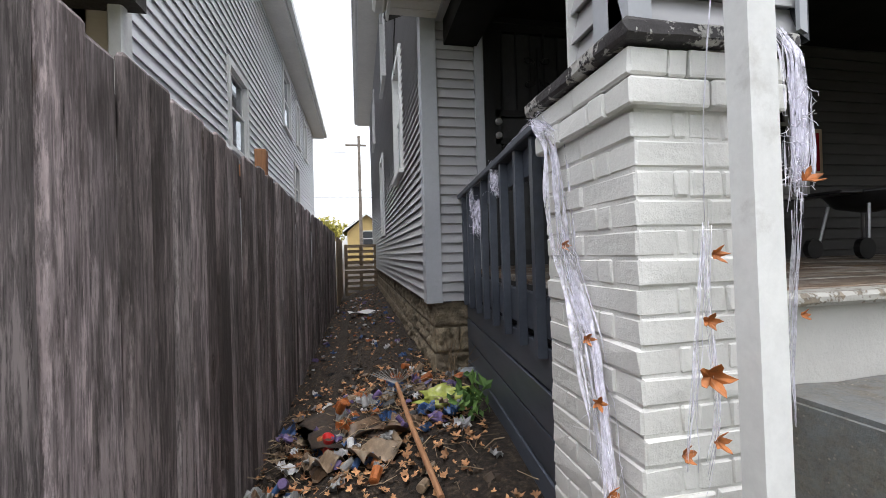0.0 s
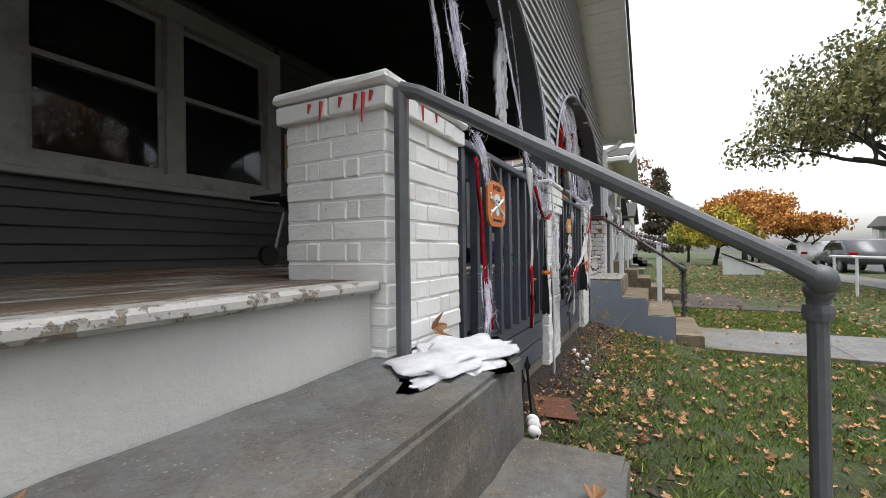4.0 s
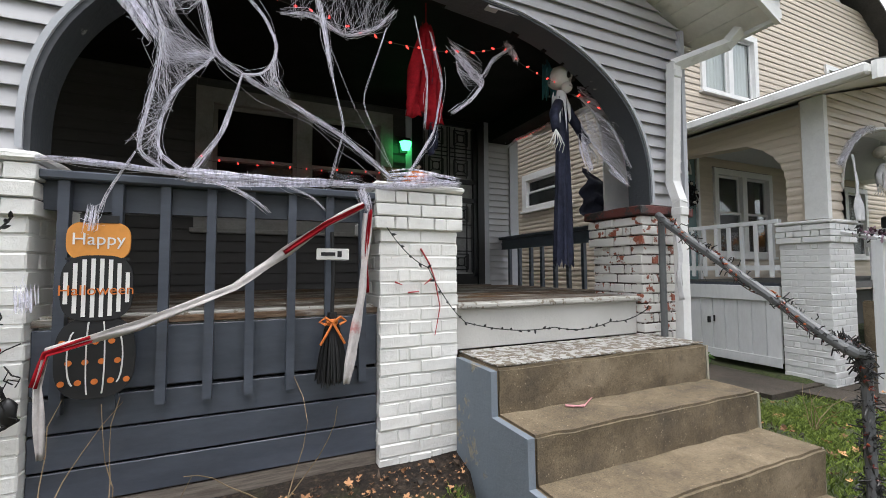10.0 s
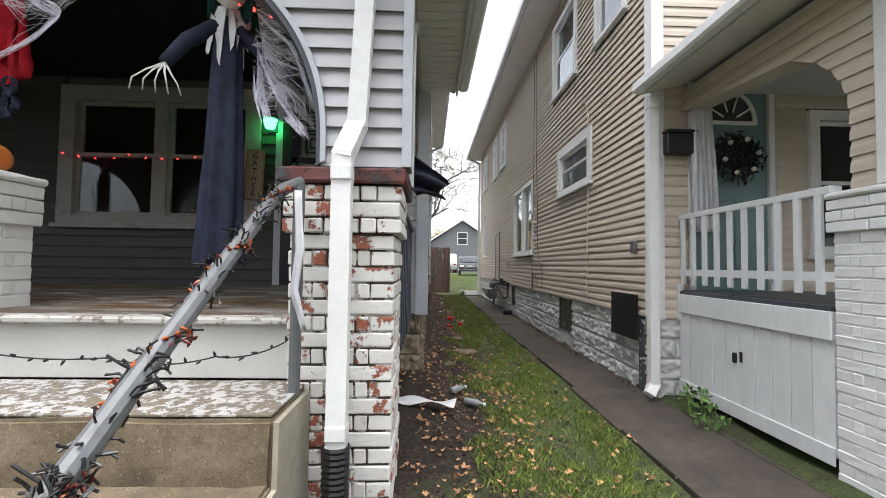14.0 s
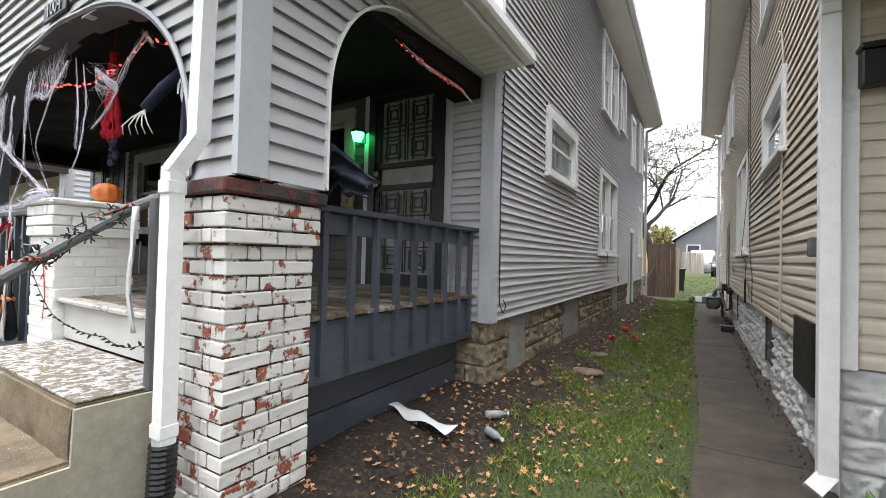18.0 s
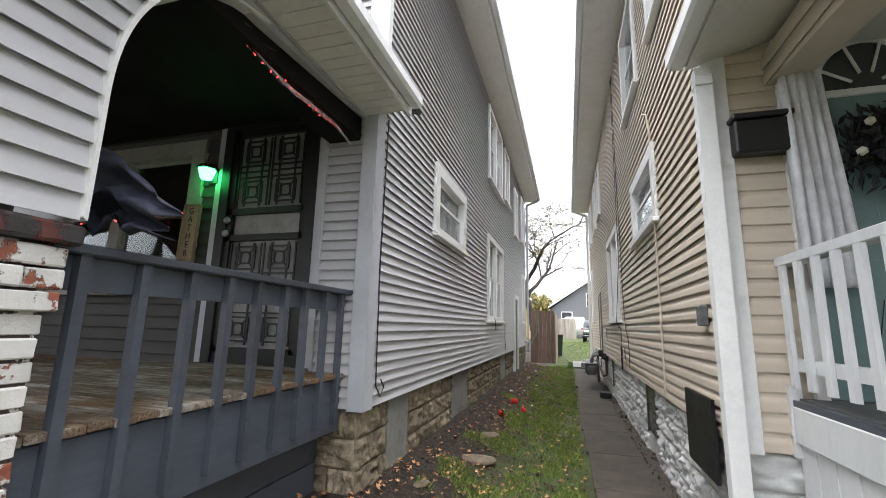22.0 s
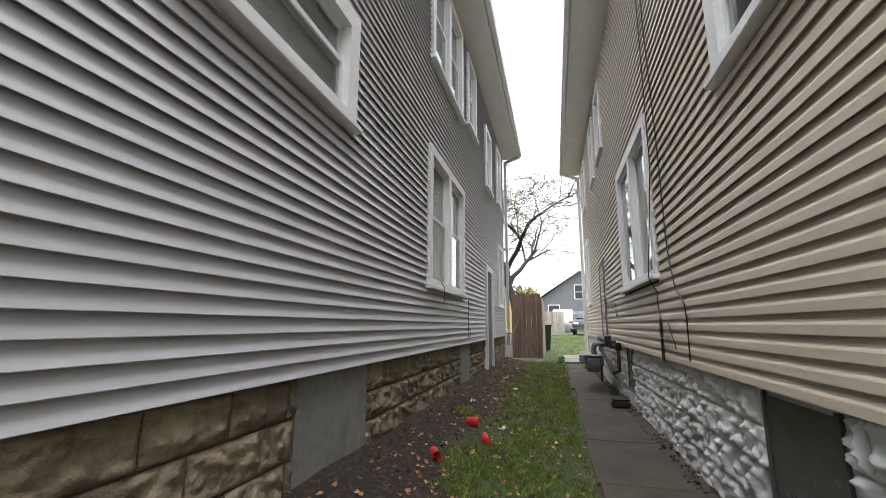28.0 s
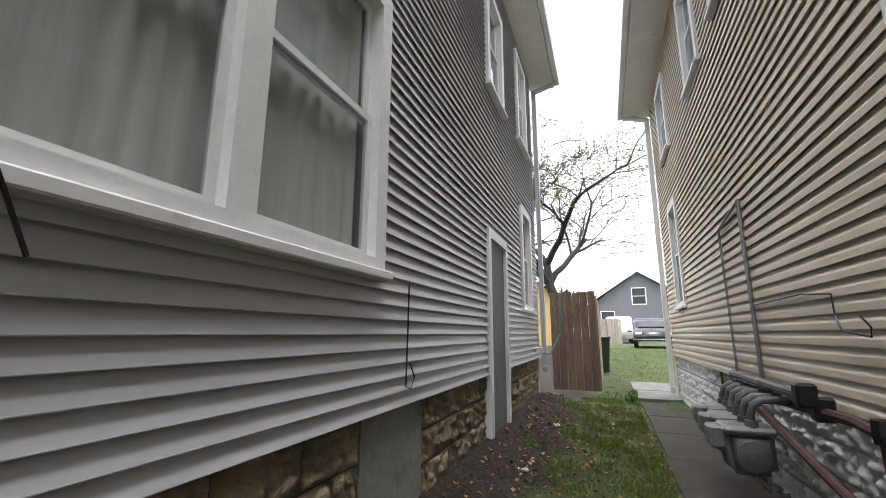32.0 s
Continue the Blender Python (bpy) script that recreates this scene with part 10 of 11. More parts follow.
far_house(pose(8.6, 47, 0.6), 8.0, 9.0, 3.1, 2.9, GREY_S, "grey cottage with white windows beyond the back yard", False, ((0.12, 0.42), (0.78, 0.42), (0.44, 1.05)))
far_house(pose(-0.9, 38, 0.6), 3.4, 8.0, 2.9, 1.5, YELLOW_S, "yellow house beyond the narrow yard", False, ((0.4, 0.55),))
far_house(pose(2.6, 33, 0.6), 4.6, 6.0, 3.0, 1.6, YELLOW_S, "yellow house behind the bare tree", False, ((0.4, 0.4),))


# ---- cars ----
def car(m, paint, label, van=False, L=4.6):
    c = thing("car" if not van else "van", m, label, "car" if not van else "van", "parked cars")
    h = 1.95 if van else 1.55
    if van:
        prof = [(0, 0.35), (0, 1.0), (0.12, 1.3), (0.5, h - 0.02), (0.8, h), (L - 1.5, h), (L - 0.95, 1.15), (L - 0.1, 0.95), (L, 0.7), (L, 0.35)]
    else:
        prof = [(0, 0.4), (0.02, 0.85), (0.15, 1.0), (0.55, h - 0.06), (1.0, h), (2.2, h - 0.02), (2.75, 1.35), (3.3, 1.0), (L - 0.25, 0.86), (L, 0.66), (L, 0.38)]
    bm = bmesh.new()
    extrude_poly(bm, prof, (-0.88, 0.88))
    bmesh.ops.bevel(bm, geom=[e for e in bm.edges if abs(e.verts[0].co.y - e.verts[1].co.y) < 0.01], offset=0.09, segments=3, affect='EDGES')
    part("body", bm, paint, c, smooth=True)
    glass = surface("car_glass", (0.02, 0.022, 0.025, 1), 0.08)
    for s in (-1, 1):
        y0, y1 = sorted((s * 0.875, s * 0.886))
        win = [(0.45, 1.05), (0.75, h - 0.15), (L - 1.75 if van else 2.2, h - 0.15), (L - 1.35 if van else 2.95, 1.08)]
        bm = bmesh.new()
        extrude_poly(bm, win, (y0, y1))
        part("side_window", bm, glass, c)
        for x in (0.85, L - 0.9):
            bm = bmesh.new()
            tube(bm, [(x, s * 0.72, 0.33), (x, s * 0.9, 0.33)], 0.33, 18)
            wh = part("wheel", bm, BLACK_PLASTIC, c)
            bm = bmesh.new()
            tube(bm, [(x, s * 0.9, 0.33), (x, s * 0.912, 0.33)], 0.2, 12)
            part("rim", bm, METAL_GREY, wh)
        a, b = sorted((s * 0.5, s * 0.8))
        part("headlight", boxes((L - 0.16, L + 0.005, a, b, 0.66, 0.8), bevel=0.02), WHITE_MATT, c)
        part("tail_light", boxes((-0.008, 0.1, a, b, 0.8, 0.95), bevel=0.02), RED_CLOTH, c)
    ws = [(L - 1.48, h - 0.12), (L - 1.0, 1.2)] if van else [(2.3, h - 0.06), (3.22, 1.06)]
    bm = bmesh.new()
    (xa, za), (xb, zb) = ws
    extrude_poly(bm, [(xa, za), (xb, zb), (xb + 0.03, zb + 0.012), (xa + 0.03, za + 0.016)], (-0.72, 0.72))
    part("windscreen", bm, glass, c)
    part("grille", boxes((L - 0.02, L + 0.012, -0.45, 0.45, 0.45, 0.62), bevel=0.01), BLACK_PLASTIC, c)
    part("bumper", boxes((L - 0.05, L + 0.05, -0.84, 0.84, 0.36, 0.46), bevel=0.02), paint, c)
    return c


CAR_BLACK = surface("black_car_paint", (0.02, 0.02, 0.022, 1), 0.15, vary=0.05, bump=0)
CAR_GREY = surface("grey_car_paint", (0.09, 0.095, 0.1, 1), 0.2, vary=0.05, bump=0)
CAR_WHITE = surface("white_car_paint", (0.6, 0.6, 0.6, 1), 0.25, vary=0.05, bump=0)
car(pose(12.3, 35.5, 0.66, 0, 0, -94), CAR_BLACK, "black family car parked in the back lane")
car(pose(10.75, 41.0, 0.66, 0, 0, 90), CAR_WHITE, "white van parked before the grey cottage", True, 5.0)
car(pose(26.5, -8.6, 0.13), CAR_GREY, "grey saloon parked at the kerb")
car(pose(33.5, -8.6, 0.13), CAR_WHITE, "pale car parked at the kerb")
car(pose(44, -8.6, 0.13), CAR_GREY, "dark car parked down the street")

PALE_BOARD = wood("pale_boards", (0.32, 0.28, 0.24, 1), (0.5, 0.46, 0.4, 1))
wf = thing("fence_white", pose(9.3, 39.0, 0.6), "pale board fence before the grey cottage", "fence", kind="structure")
for i in range(9):
    part("fence_board", boxes((i * 0.17, i * 0.17 + 0.162, 0, 0.03, 0.0, 1.75 + 0.03 * (i % 2))), PALE_BOARD, wf)
# stair balustrades towards the street
for x in (24.0, 27.5):
    t = thing("stair_wall", pose(x, -2.7 - (x - 24) * 0.12, 0.1), "white sloping balustrade of a garden stair", "balustrade", "white balustrades")
    bm = bmesh.new()
    extrude_poly(bm, [(0, 0), (0, 0.95), (-1.5, 0.26), (-1.5, 0)], (-0.05, 0.05), "yz")
    part("panel", bm, WHITE_WOOD, t)
    bm = bmesh.new()
    extrude_poly(bm, [(0.05, 0.976), (0.05, 1.01), (-1.55, 0.275), (-1.55, 0.24)], (-0.08, 0.08), "yz")
    part("cap", bm, BLACK_IRON, t)
for x in (14.6, 16.0):
    t = thing("street_rail", pose(x, -4.2, 0.1), "white pipe handrail by the pavement", "handrail", "street rails")
    for y in (0, -1.3):
        bm = bmesh.new()
        tube(bm, [(0, y, 0), (0, y, 0.95)], 0.03, 8)
        part("post", bm, WHITE_WOOD, t)
    bm = bmesh.new()
    tube(bm, [(0, 0.1, 0.98), (0, -1.4, 0.9)], 0.035, 8)
    part("rail", bm, WHITE_WOOD, t)

# utility pole and wires
up = thing("utility_pole", pose(0.22, 29.0, 0.5), "grey wooden utility pole with wires", "utility pole")
bm = bmesh.new()
tube(bm, [(0, 0, 0), (0, 0, 9.0)], 0.13, 8, taper=0.1)
part("pole", bm, BOARD_RAW, up)
part("crossarm", boxes((-0.9, 0.5, -0.05, 0.05, 8.3, 8.42)), BOARD_RAW, up)
for k, z in enumerate((8.45, 5.9, 5.4, 5.1)):
    bm = bmesh.new()
    tube(bm, [(-24 + 2 * i, (i - 12) ** 2 * 0.0, z - 0.6 + 0.6 * abs(i - 12) / 12.0 * abs(i - 12) / 12.0) for i in range(25)], 0.015, 3)
    part("wire", bm, BLACK_PLASTIC, up)

# post of the next fence
t = thing("fence_post", pose(-1.05, 4.9, 0.1), "orange-brown cedar fence post", "post")
part("post", boxes((-0.06, 0.06, -0.06, 0.06, 0, 2.45), bevel=0.01), wood("cedar", (0.3, 0.13, 0.06, 1), (0.45, 0.22, 0.1, 1)), t)
part("brace", boxes((-0.5, -0.06, -0.03, 0.03, 2.15, 2.28)), wood("cedar_rail", (0.3, 0.13, 0.06, 1), (0.45, 0.22, 0.1, 1)), t)

# wooden porch of the white house
CEDAR = wood("cedar_porch", (0.2, 0.085, 0.04, 1), (0.34, 0.17, 0.08, 1))
wp = thing("cedar_porch", pose(-8.0, 1.2, 0.1), "brown cedar porch with posts beside the fence", "porch", kind="structure")
part("floor", boxes((0, 6.3, 0, 2.15, 0.95, 1.1)), CEDAR, wp)
part("skirt", boxes((0, 6.3, 0.02, 0.06, 0, 0.94)), CEDAR, wp)
for i in range(6):
    part("post", boxes((i * 1.22, i * 1.22 + 0.14, 0.02, 0.16, 1.1, 3.05)), CEDAR, wp)
part("rail", boxes((0, 6.3, 0.05, 0.12, 1.9, 2.0)), CEDAR, wp)
for i in range(24):
    part("baluster", boxes((0.2 + i * 0.255, 0.24 + i * 0.255, 0.06, 0.1, 1.1, 1.9)), CEDAR, wp)
part("roof", boxes((-0.3, 6.5, -0.3, 2.18, 3.06, 3.2)), SHINGLE, wp)
part("gutter", boxes((-0.3, 6.5, -0.42, -0.302, 3.06, 3.18), bevel=0.02), TRIM_WHITE, wp)


# ---- grass, leaves and litter ----
def on_slab(x, y):
    return (10.28 < x < 11.1 and 1.1 < y < 15.3) or (10.73 < x < 13.6 and -2.6 < y < 1.1) or (6.8 < x < 8.45 and y < 0.8) or (1.0 < x < 2.65 and y < 0.8) or (10.25 < x < 11.2 and 16.3 < y < 19.3) or (-7.2 < y < -5.6) or y < -9.5


def bare_soil(x, y):
    w = (noise.fractal(Vector((x * 1.4, y * 1.4, 3.0)), 1.0, 2.0, 4)) * 0.55
    if x + w < min(9.4, 9.08 + 0.08 * max(0, y - 2)) and y + w > 0.9:
        return True
    return y + w * 0.5 > 0.52 and x < 8.95


def ground_at(x, y):
    w = noise.fractal(Vector((x * 1.3, y * 1.3, 0.0)), 1.0, 2.0, 4) * 0.022 if (-2 < x < 15 and -3.5 < y < 19) else 0
    return ground_z(x, y) + w


GRASS = leaf_mat("grass_blades", (0.04, 0.074, 0.01, 1), (0.14, 0.19, 0.03, 1))
rnd = random.Random(21)
vs, fs = [], []
areas = [((9.0, 10.36), (0.0, 16.4), 5600), ((2.6, 6.9), (-2.6, 0.7), 2600), ((8.4, 10.75), (-2.6, 1.1), 4600), ((6.6, 8.6), (-2.6, -1.0), 300), ((-0.3, 1.05), (-2.0, 1.5), 500),
         ((9.6, 14.5), (16.0, 30.0), 260), ((13.6, 22), (-5.4, 0.6), 420), ((2.6, 13.6), (-5.4, -2.6), 420), ((22, 34), (-5.4, 0.6), 120), ((9.9, 13.6), (-2.7, -1.6), 1200)]
for (x0, x1), (y0, y1), den in areas:
    for i in range(int((x1 - x0) * (y1 - y0) * den)):
        x, y = rnd.uniform(x0, x1), rnd.uniform(y0, y1)
        if on_slab(x, y) or bare_soil(x, y):
            continue
        if noise.noise(Vector((x * 2.3, y * 2.3, 7))) + 0.5 * noise.noise(Vector((x * 7.1, y * 7.1, 2))) < (-0.02 if 9.2 < x < 10.4 and y > 1.5 else -0.2) and rnd.random() < 0.85:
            continue
        z = ground_at(x, y) - 0.005
        far = 1.0 if den > 900 else (1.5 if den > 300 else 2.2)
        h = rnd.uniform(0.02, 0.055) * (0.8 + 0.35 * far * 0.6)
        a = rnd.uniform(0, 6.283)
        w = rnd.uniform(0.0022, 0.004) * far
        lx, ly = rnd.gauss(0, 0.5) * h, rnd.gauss(0, 0.5) * h
        k = len(vs)
        dx, dy = w * math.cos(a), w * math.sin(a)
        vs += [(x - dx, y - dy, z), (x + dx, y + dy, z), (x + lx * 0.4 + dx * 0.6, y + ly * 0.4 + dy * 0.6, z + h * 0.6), (x + lx, y + ly, z + h)]
        fs += [(k, k + 1, k + 2), (k, k + 2, k + 3)]
me = bpy.data.meshes.new("grass")
me.from_pydata(vs, [], fs)
me.materials.append(GRASS)
tagged(new("grass", me), "short green and yellowing lawn grass", "grass", kind="stuff")

DRY = leaf_mat("fallen_leaves", (0.12, 0.055, 0.025, 1), (0.40, 0.21, 0.10, 1))


def leaf_shape(bm, p, s, rot, curl, rnd):
    """A five-lobed leaf, folded along its midrib."""
    rim = []
    for i in range(20):
        a = 2 * math.pi * i / 20
        lobe = (1.0, 0.72, 0.5, 0.74, 0.92, 0.66, 0.42, 0.58, 0.72, 0.5, 0.3)[i if i <= 10 else 20 - i]
        r = s * lobe * rnd.uniform(0.85, 1.12)
        x, y = r * math.cos(a), r * 0.92 * math.sin(a)
        rim.append(bm.verts.new(p + rot @ Vector((x, y, curl * (x * x * 0.7 + y * y) / s + 0.35 * abs(y) + 0.12 * s * rnd.uniform(-1, 1)))))
    c = bm.verts.new(p)
    for i in range(20):
        bm.faces.new((c, rim[i], rim[(i + 1) % 20]))


bm = bmesh.new()
for (x0, x1), (y0, y1), n, smin in (((2.7, 6.8), (-2.6, 0.45), 900, 0.019), ((3.0, 6.8), (0.1, 0.74), 1500, 0.006), ((3.0, 6.8), (0.1, 0.74), 90, 0.018), ((8.4, 10.3), (-2.4, 4.0), 560, 0.015), ((8.75, 9.7), (0.6, 4.5), 520, 0.011), ((8.85, 10.3), (4.0, 15.5), 1300, 0.012), ((8.4, 22), (-5.2, 0.3), 1500, 0.024), ((2.7, 10), (-5.2, -2.6), 600, 0.028),
                                    ((-0.6, 0.6), (0.9, 3.8), 520, 0.014), ((-0.5, 0.6), (1.9, 3.4), 420, 0.018), ((-0.6, 0.45), (3.6, 11), 380, 0.013), ((1.1, 2.5), (-0.6, 0.4), 10, 0.025), ((6.9, 8.3), (-1.8, -0.4), 16, 0.02), ((10.4, 13.4), (-1.4, 0.9), 40, 0.02), ((22, 36), (-5.3, 0.3), 300, 0.05)):
    for i in range(n):
        x, y = rnd.uniform(x0, x1), rnd.uniform(y0, y1)
        z = (0.208 if on_slab(x, y) and y > -5 else ground_at(x, y)) + 0.014 + rnd.uniform(0, 0.012)
        if 1.0 < x < 2.65 and -0.5 < y < 0.85 or 6.8 < x < 8.45 and -0.5 < y < 0.85:
            continue
        leaf_shape(bm, Vector((x, y, z)), rnd.uniform(smin, smin * 2.3), Euler((rnd.gauss(0, 0.35), rnd.gauss(0, 0.35), rnd.uniform(0, 6.28))).to_matrix(), rnd.uniform(-0.1, 0.5), rnd)
me = bpy.data.meshes.new("fallen_leaves")
bm.to_mesh(me)
bm.free()
me.materials.append(DRY)
tagged(new("fallen_leaves", me), "scattered dry brown and orange leaves", "leaves", kind="stuff")

# single dry leaves on steps and pier
LEAF_ORANGE = surface("orange_leaf", (0.5, 0.17, 0.045, 1), 0.6, vary=0.35, grain=80, patch=25)
for i, (x, y, z, s, tilt) in enumerate(((1.2, 0.6, 0.99, 0.05, 0.05), (1.55, 0.78, 0.99, 0.045, 0.1), (2.35, 0.2, 0.742, 0.05, 0.08), (2.45, 0.66, 1.08, 0.06, 1.2), (0.645, 0.675, 1.09, 0.055, 1.45), (0.60, 0.70, 0.93, 0.035, 1.3), (0.66, 0.68, 0.96, 0.035, 1.4), (0.69, 0.70, 1.33, 0.03, 1.5),
                                        (0.535, 0.94, 1.12, 0.028, 1.5), (0.525, 0.88, 0.98, 0.03, 1.4), (0.54, 1.06, 1.36, 0.028, 1.5), (0.825, 0.62, 1.47, 0.035, 0.9), (0.87, 0.67, 1.2, 0.02, 1.4), (0.645, 0.675, 1.2, 0.03, 1.5), (0.52, 0.84, 0.78, 0.04, 1.4))):
    bm = bmesh.new()
    leaf_shape(bm, Vector((0, 0, 0)), s * 0.72, Matrix.Identity(3), 0.9, rnd)
    ob = solid("dry_leaf", bm, LEAF_ORANGE if i > 3 else DRY, "single curled brown maple leaf", "leaf", "loose leaves", m=pose(x, y, z, math.degrees(tilt), 0, i * 47 % 60 - 30))
    ob.modifiers.new("thick", 'SOLIDIFY').thickness = 0.0012

# clods, chips and gravel on the bare soil
vs, fs = [], []
for (x0, x1), (y0, y1), n in (((8.82, 9.9), (0.9, 15.5), 5200), ((-0.62, 0.55), (0.9, 12.0), 4600), ((2.7, 6.8), (0.0, 0.75), 2200), ((8.5, 9.6), (0.3, 1.2), 500), ((9.9, 10.3), (1, 15), 900), ((10.9, 11.05), (3.2, 15), 700)):
    for i in range(n):
        x, y = rnd.uniform(x0, x1), rnd.uniform(y0, y1)
        s = rnd.uniform(0.004, 0.014) if rnd.random() < 0.93 else rnd.uniform(0.014, 0.028)
        z = (0.207 if on_slab(x, y) else ground_at(x, y)) + s * 0.3
        k = len(vs)
        q = Euler((rnd.uniform(0, 6), rnd.uniform(0, 6), rnd.uniform(0, 6))).to_matrix()
        e = (rnd.uniform(0.5, 1.6), rnd.uniform(0.5, 1.2), rnd.uniform(0.3, 0.9))
        for v in ((1, 0, 0), (-1, 0, 0), (0, 1, 0), (0, -1, 0), (0, 0, 1), (0, 0, -1)):
            p = q @ Vector((v[0] * e[0], v[1] * e[1], v[2] * e[2])) * s
            vs.append((x + p.x, y + p.y, z + p.z))
        fs += [(k, k + 2, k + 4), (k + 2, k + 1, k + 4), (k + 1, k + 3, k + 4), (k + 3, k, k + 4), (k + 2, k, k + 5), (k + 1, k + 2, k + 5), (k + 3, k + 1, k + 5), (k, k + 3, k + 5)]
me = bpy.data.meshes.new("soil_debris")
me.from_pydata(vs, [], fs)
me.materials.append(leaf_mat("soil_clods", (0.012, 0.008, 0.005, 1), (0.06, 0.04, 0.026, 1)))
tagged(new("soil_debris", me), "clods, chips and grit on the bare soil", "debris", kind="stuff")

# litter
RED_PLASTIC = surface("red_plastic", (0.55, 0.02, 0.02, 1), 0.35, vary=0.05)
CLEAR = surface("clear_plastic", (0.3, 0.32, 0.33, 1), 0.15, vary=0.2)
PAPER = surface("white_paper", (0.66, 0.66, 0.67, 1), 0.8, vary=0.06)


def cup(x, y, rx, rz, mat=RED_PLASTIC, label="crushed red plastic cup"):
    bm = bmesh.new()
    lathe(bm, [(0.03, 0), (0.034, 0.004), (0.045, 0.11), (0.048, 0.115), (0.044, 0.113), (0.03, 0.012)], 16)
    for v in bm.verts:
        v.co.x *= 0.8 + 0.15 * math.sin(v.co.z * 40)
    z = ground_at(x, y) + 0.035
    return solid("plastic_cup", bm, mat, label, "cup", "litter cups", m=pose(x, y, z, rx, 0, rz), smooth=True)


cup(9.18, 6.74, 100, 30)
cup(9.22, 7.74, 95, 100)
cup(9.48, 7.34, 90, 200)
cup(-0.22, 2.4, 8, 20)


def bottle(x, y, rz, label, mat=CLEAR, s=1.0):
    t = thing("bottle", pose(x, y, ground_at(x, y) + 0.035 * s, 90, 0, rz), label, "bottle", "litter bottles")
    part("body", lathe(bmesh.new(), [(0.02 * s, 0), (0.032 * s, 0.01 * s), (0.032 * s, 0.05 * s), (0.029 * s, 0.06 * s), (0.032 * s, 0.07 * s), (0.032 * s, 0.13 * s), (0.012 * s, 0.18 * s), (0.012 * s, 0.2 * s)], 14), mat, t, smooth=True)
    part("cap", lathe(bmesh.new(), [(0.0145 * s, 0.196 * s), (0.0145 * s, 0.212 * s)], 10), WHITE_MATT, t)


bottle(9.12, 2.42, 60, "empty clear water bottle on the soil", s=0.85)
bottle(9.02, 2.6, 130, "crushed clear bottle on the soil", s=0.85)
bottle(0.66, 2.95, 80, "clear bottle on the rubbish heap", s=1.3)


def sheet(x, y, w, l, rz, label, mat=PAPER, wave=0.02):
    bm = bmesh.new()
    rows = [[bm.verts.new((l * (i / 12 - 0.5), w * (j / 4 - 0.5) + 0.02 * math.sin(i * 0.7), wave * (1 + math.sin(i * 0.9 + j * 0.6)) + 0.004)) for j in range(5)] for i in range(13)]
    for q, r in zip(rows, rows[1:]):
        for j in range(4):
            bm.faces.new((q[j], r[j], r[j + 1], q[j + 1]))
    ob = solid("paper_sheet", bm, mat, label, "paper", "litter papers", m=pose(x, y, ground_at(x, y) + 0.012, 0, 0, rz), smooth=True)
    ob.modifiers.new("thick", 'SOLIDIFY').thickness = 0.001


sheet(8.72, 2.16, 0.12, 0.62, -14, "crumpled white paper strip on the soil")
sheet(8.34, 2.1, 0.13, 0.26, 40, "white paper scrap on the soil")
sheet(0.12, 7.5, 0.3, 0.7, 10, "flattened white packaging in the narrow yard")
for i, (x, y) in enumerate(((9.3, 9.2), (9.45, 10.3), (9.2, 11.2), (9.55, 7.9), (9.1, 8.7), (9.25, 13.0))):
    sheet(x, y, 0.04, 0.06, i * 50, "small white paper scrap", PAPER, 0.012)
STONE_DIRTY = surface("dirty_stone", (0.17, 0.13, 0.09, 1), 0.9, vary=0.3, grain=60, patch=9, bump=0.6, bump_dist=0.006)
for i, (x, y, s) in enumerate(((9.28, 4.62, 0.16), (9.24, 5.5, 0.12), (9.05, 3.7, 0.07))):
    bm = bmesh.new()
    blob(bm, (0, 0, 0), s, i, 0.35, (1.3, 0.8, 0.25))
    solid("flat_stone", bm, STONE_DIRTY, "flat brown stone half sunk in the soil", "stone", "stones", m=pose(x, y, ground_at(x, y) + 0.005, 0, 0, i * 40), smooth=True)
for i, (x, y) in enumerate(((5.02, 0.66), (5.14, 0.71), (4.95, 0.58), (5.1, 0.58), (4.71, 0.54), (4.83, 0.59), (4.44, 0.43))):
    b1, b2 = bmesh.new(), bmesh.new()
    skull(b1, b2, (0, 0, 0), 0.021, i * 1.3)
    joined("toy_skull", [(b1, WHITE_MATT), (b2, BLACK_MATT)], "small white plastic toy skull on the soil", "toy skull", "toy skulls", m=pose(x, y, ground_at(x, y) + 0.02, 20 * math.sin(i), 15))
def spike(x, z, lean, h):
    """A black plastic stake with a spear head."""
    bm = bmesh.new()
    tube(bm, [(0, 0, 0), (lean * 0.5, 0.0, h * 0.5), (lean, 0, h)], 0.008, 6)
    c = Vector((lean, 0, h))
    for q in (0.0, 1.57):
        extrude = [c + Vector((math.cos(q) * w, math.sin(q) * w, d)) for w, d in ((-0.004, -0.015), (-0.018, 0.008), (0, 0.065), (0.018, 0.008), (0.004, -0.015))]
        bm.faces.new([bm.verts.new(p) for p in extrude])
    ob = solid("yard_stake", bm, BLACK_PLASTIC, "black plastic spear stake before the dark boards", "stake", "yard stakes", m=pose(x, 0.68, z))
    ob.modifiers.new("thick", 'SOLIDIFY').thickness = 0.006


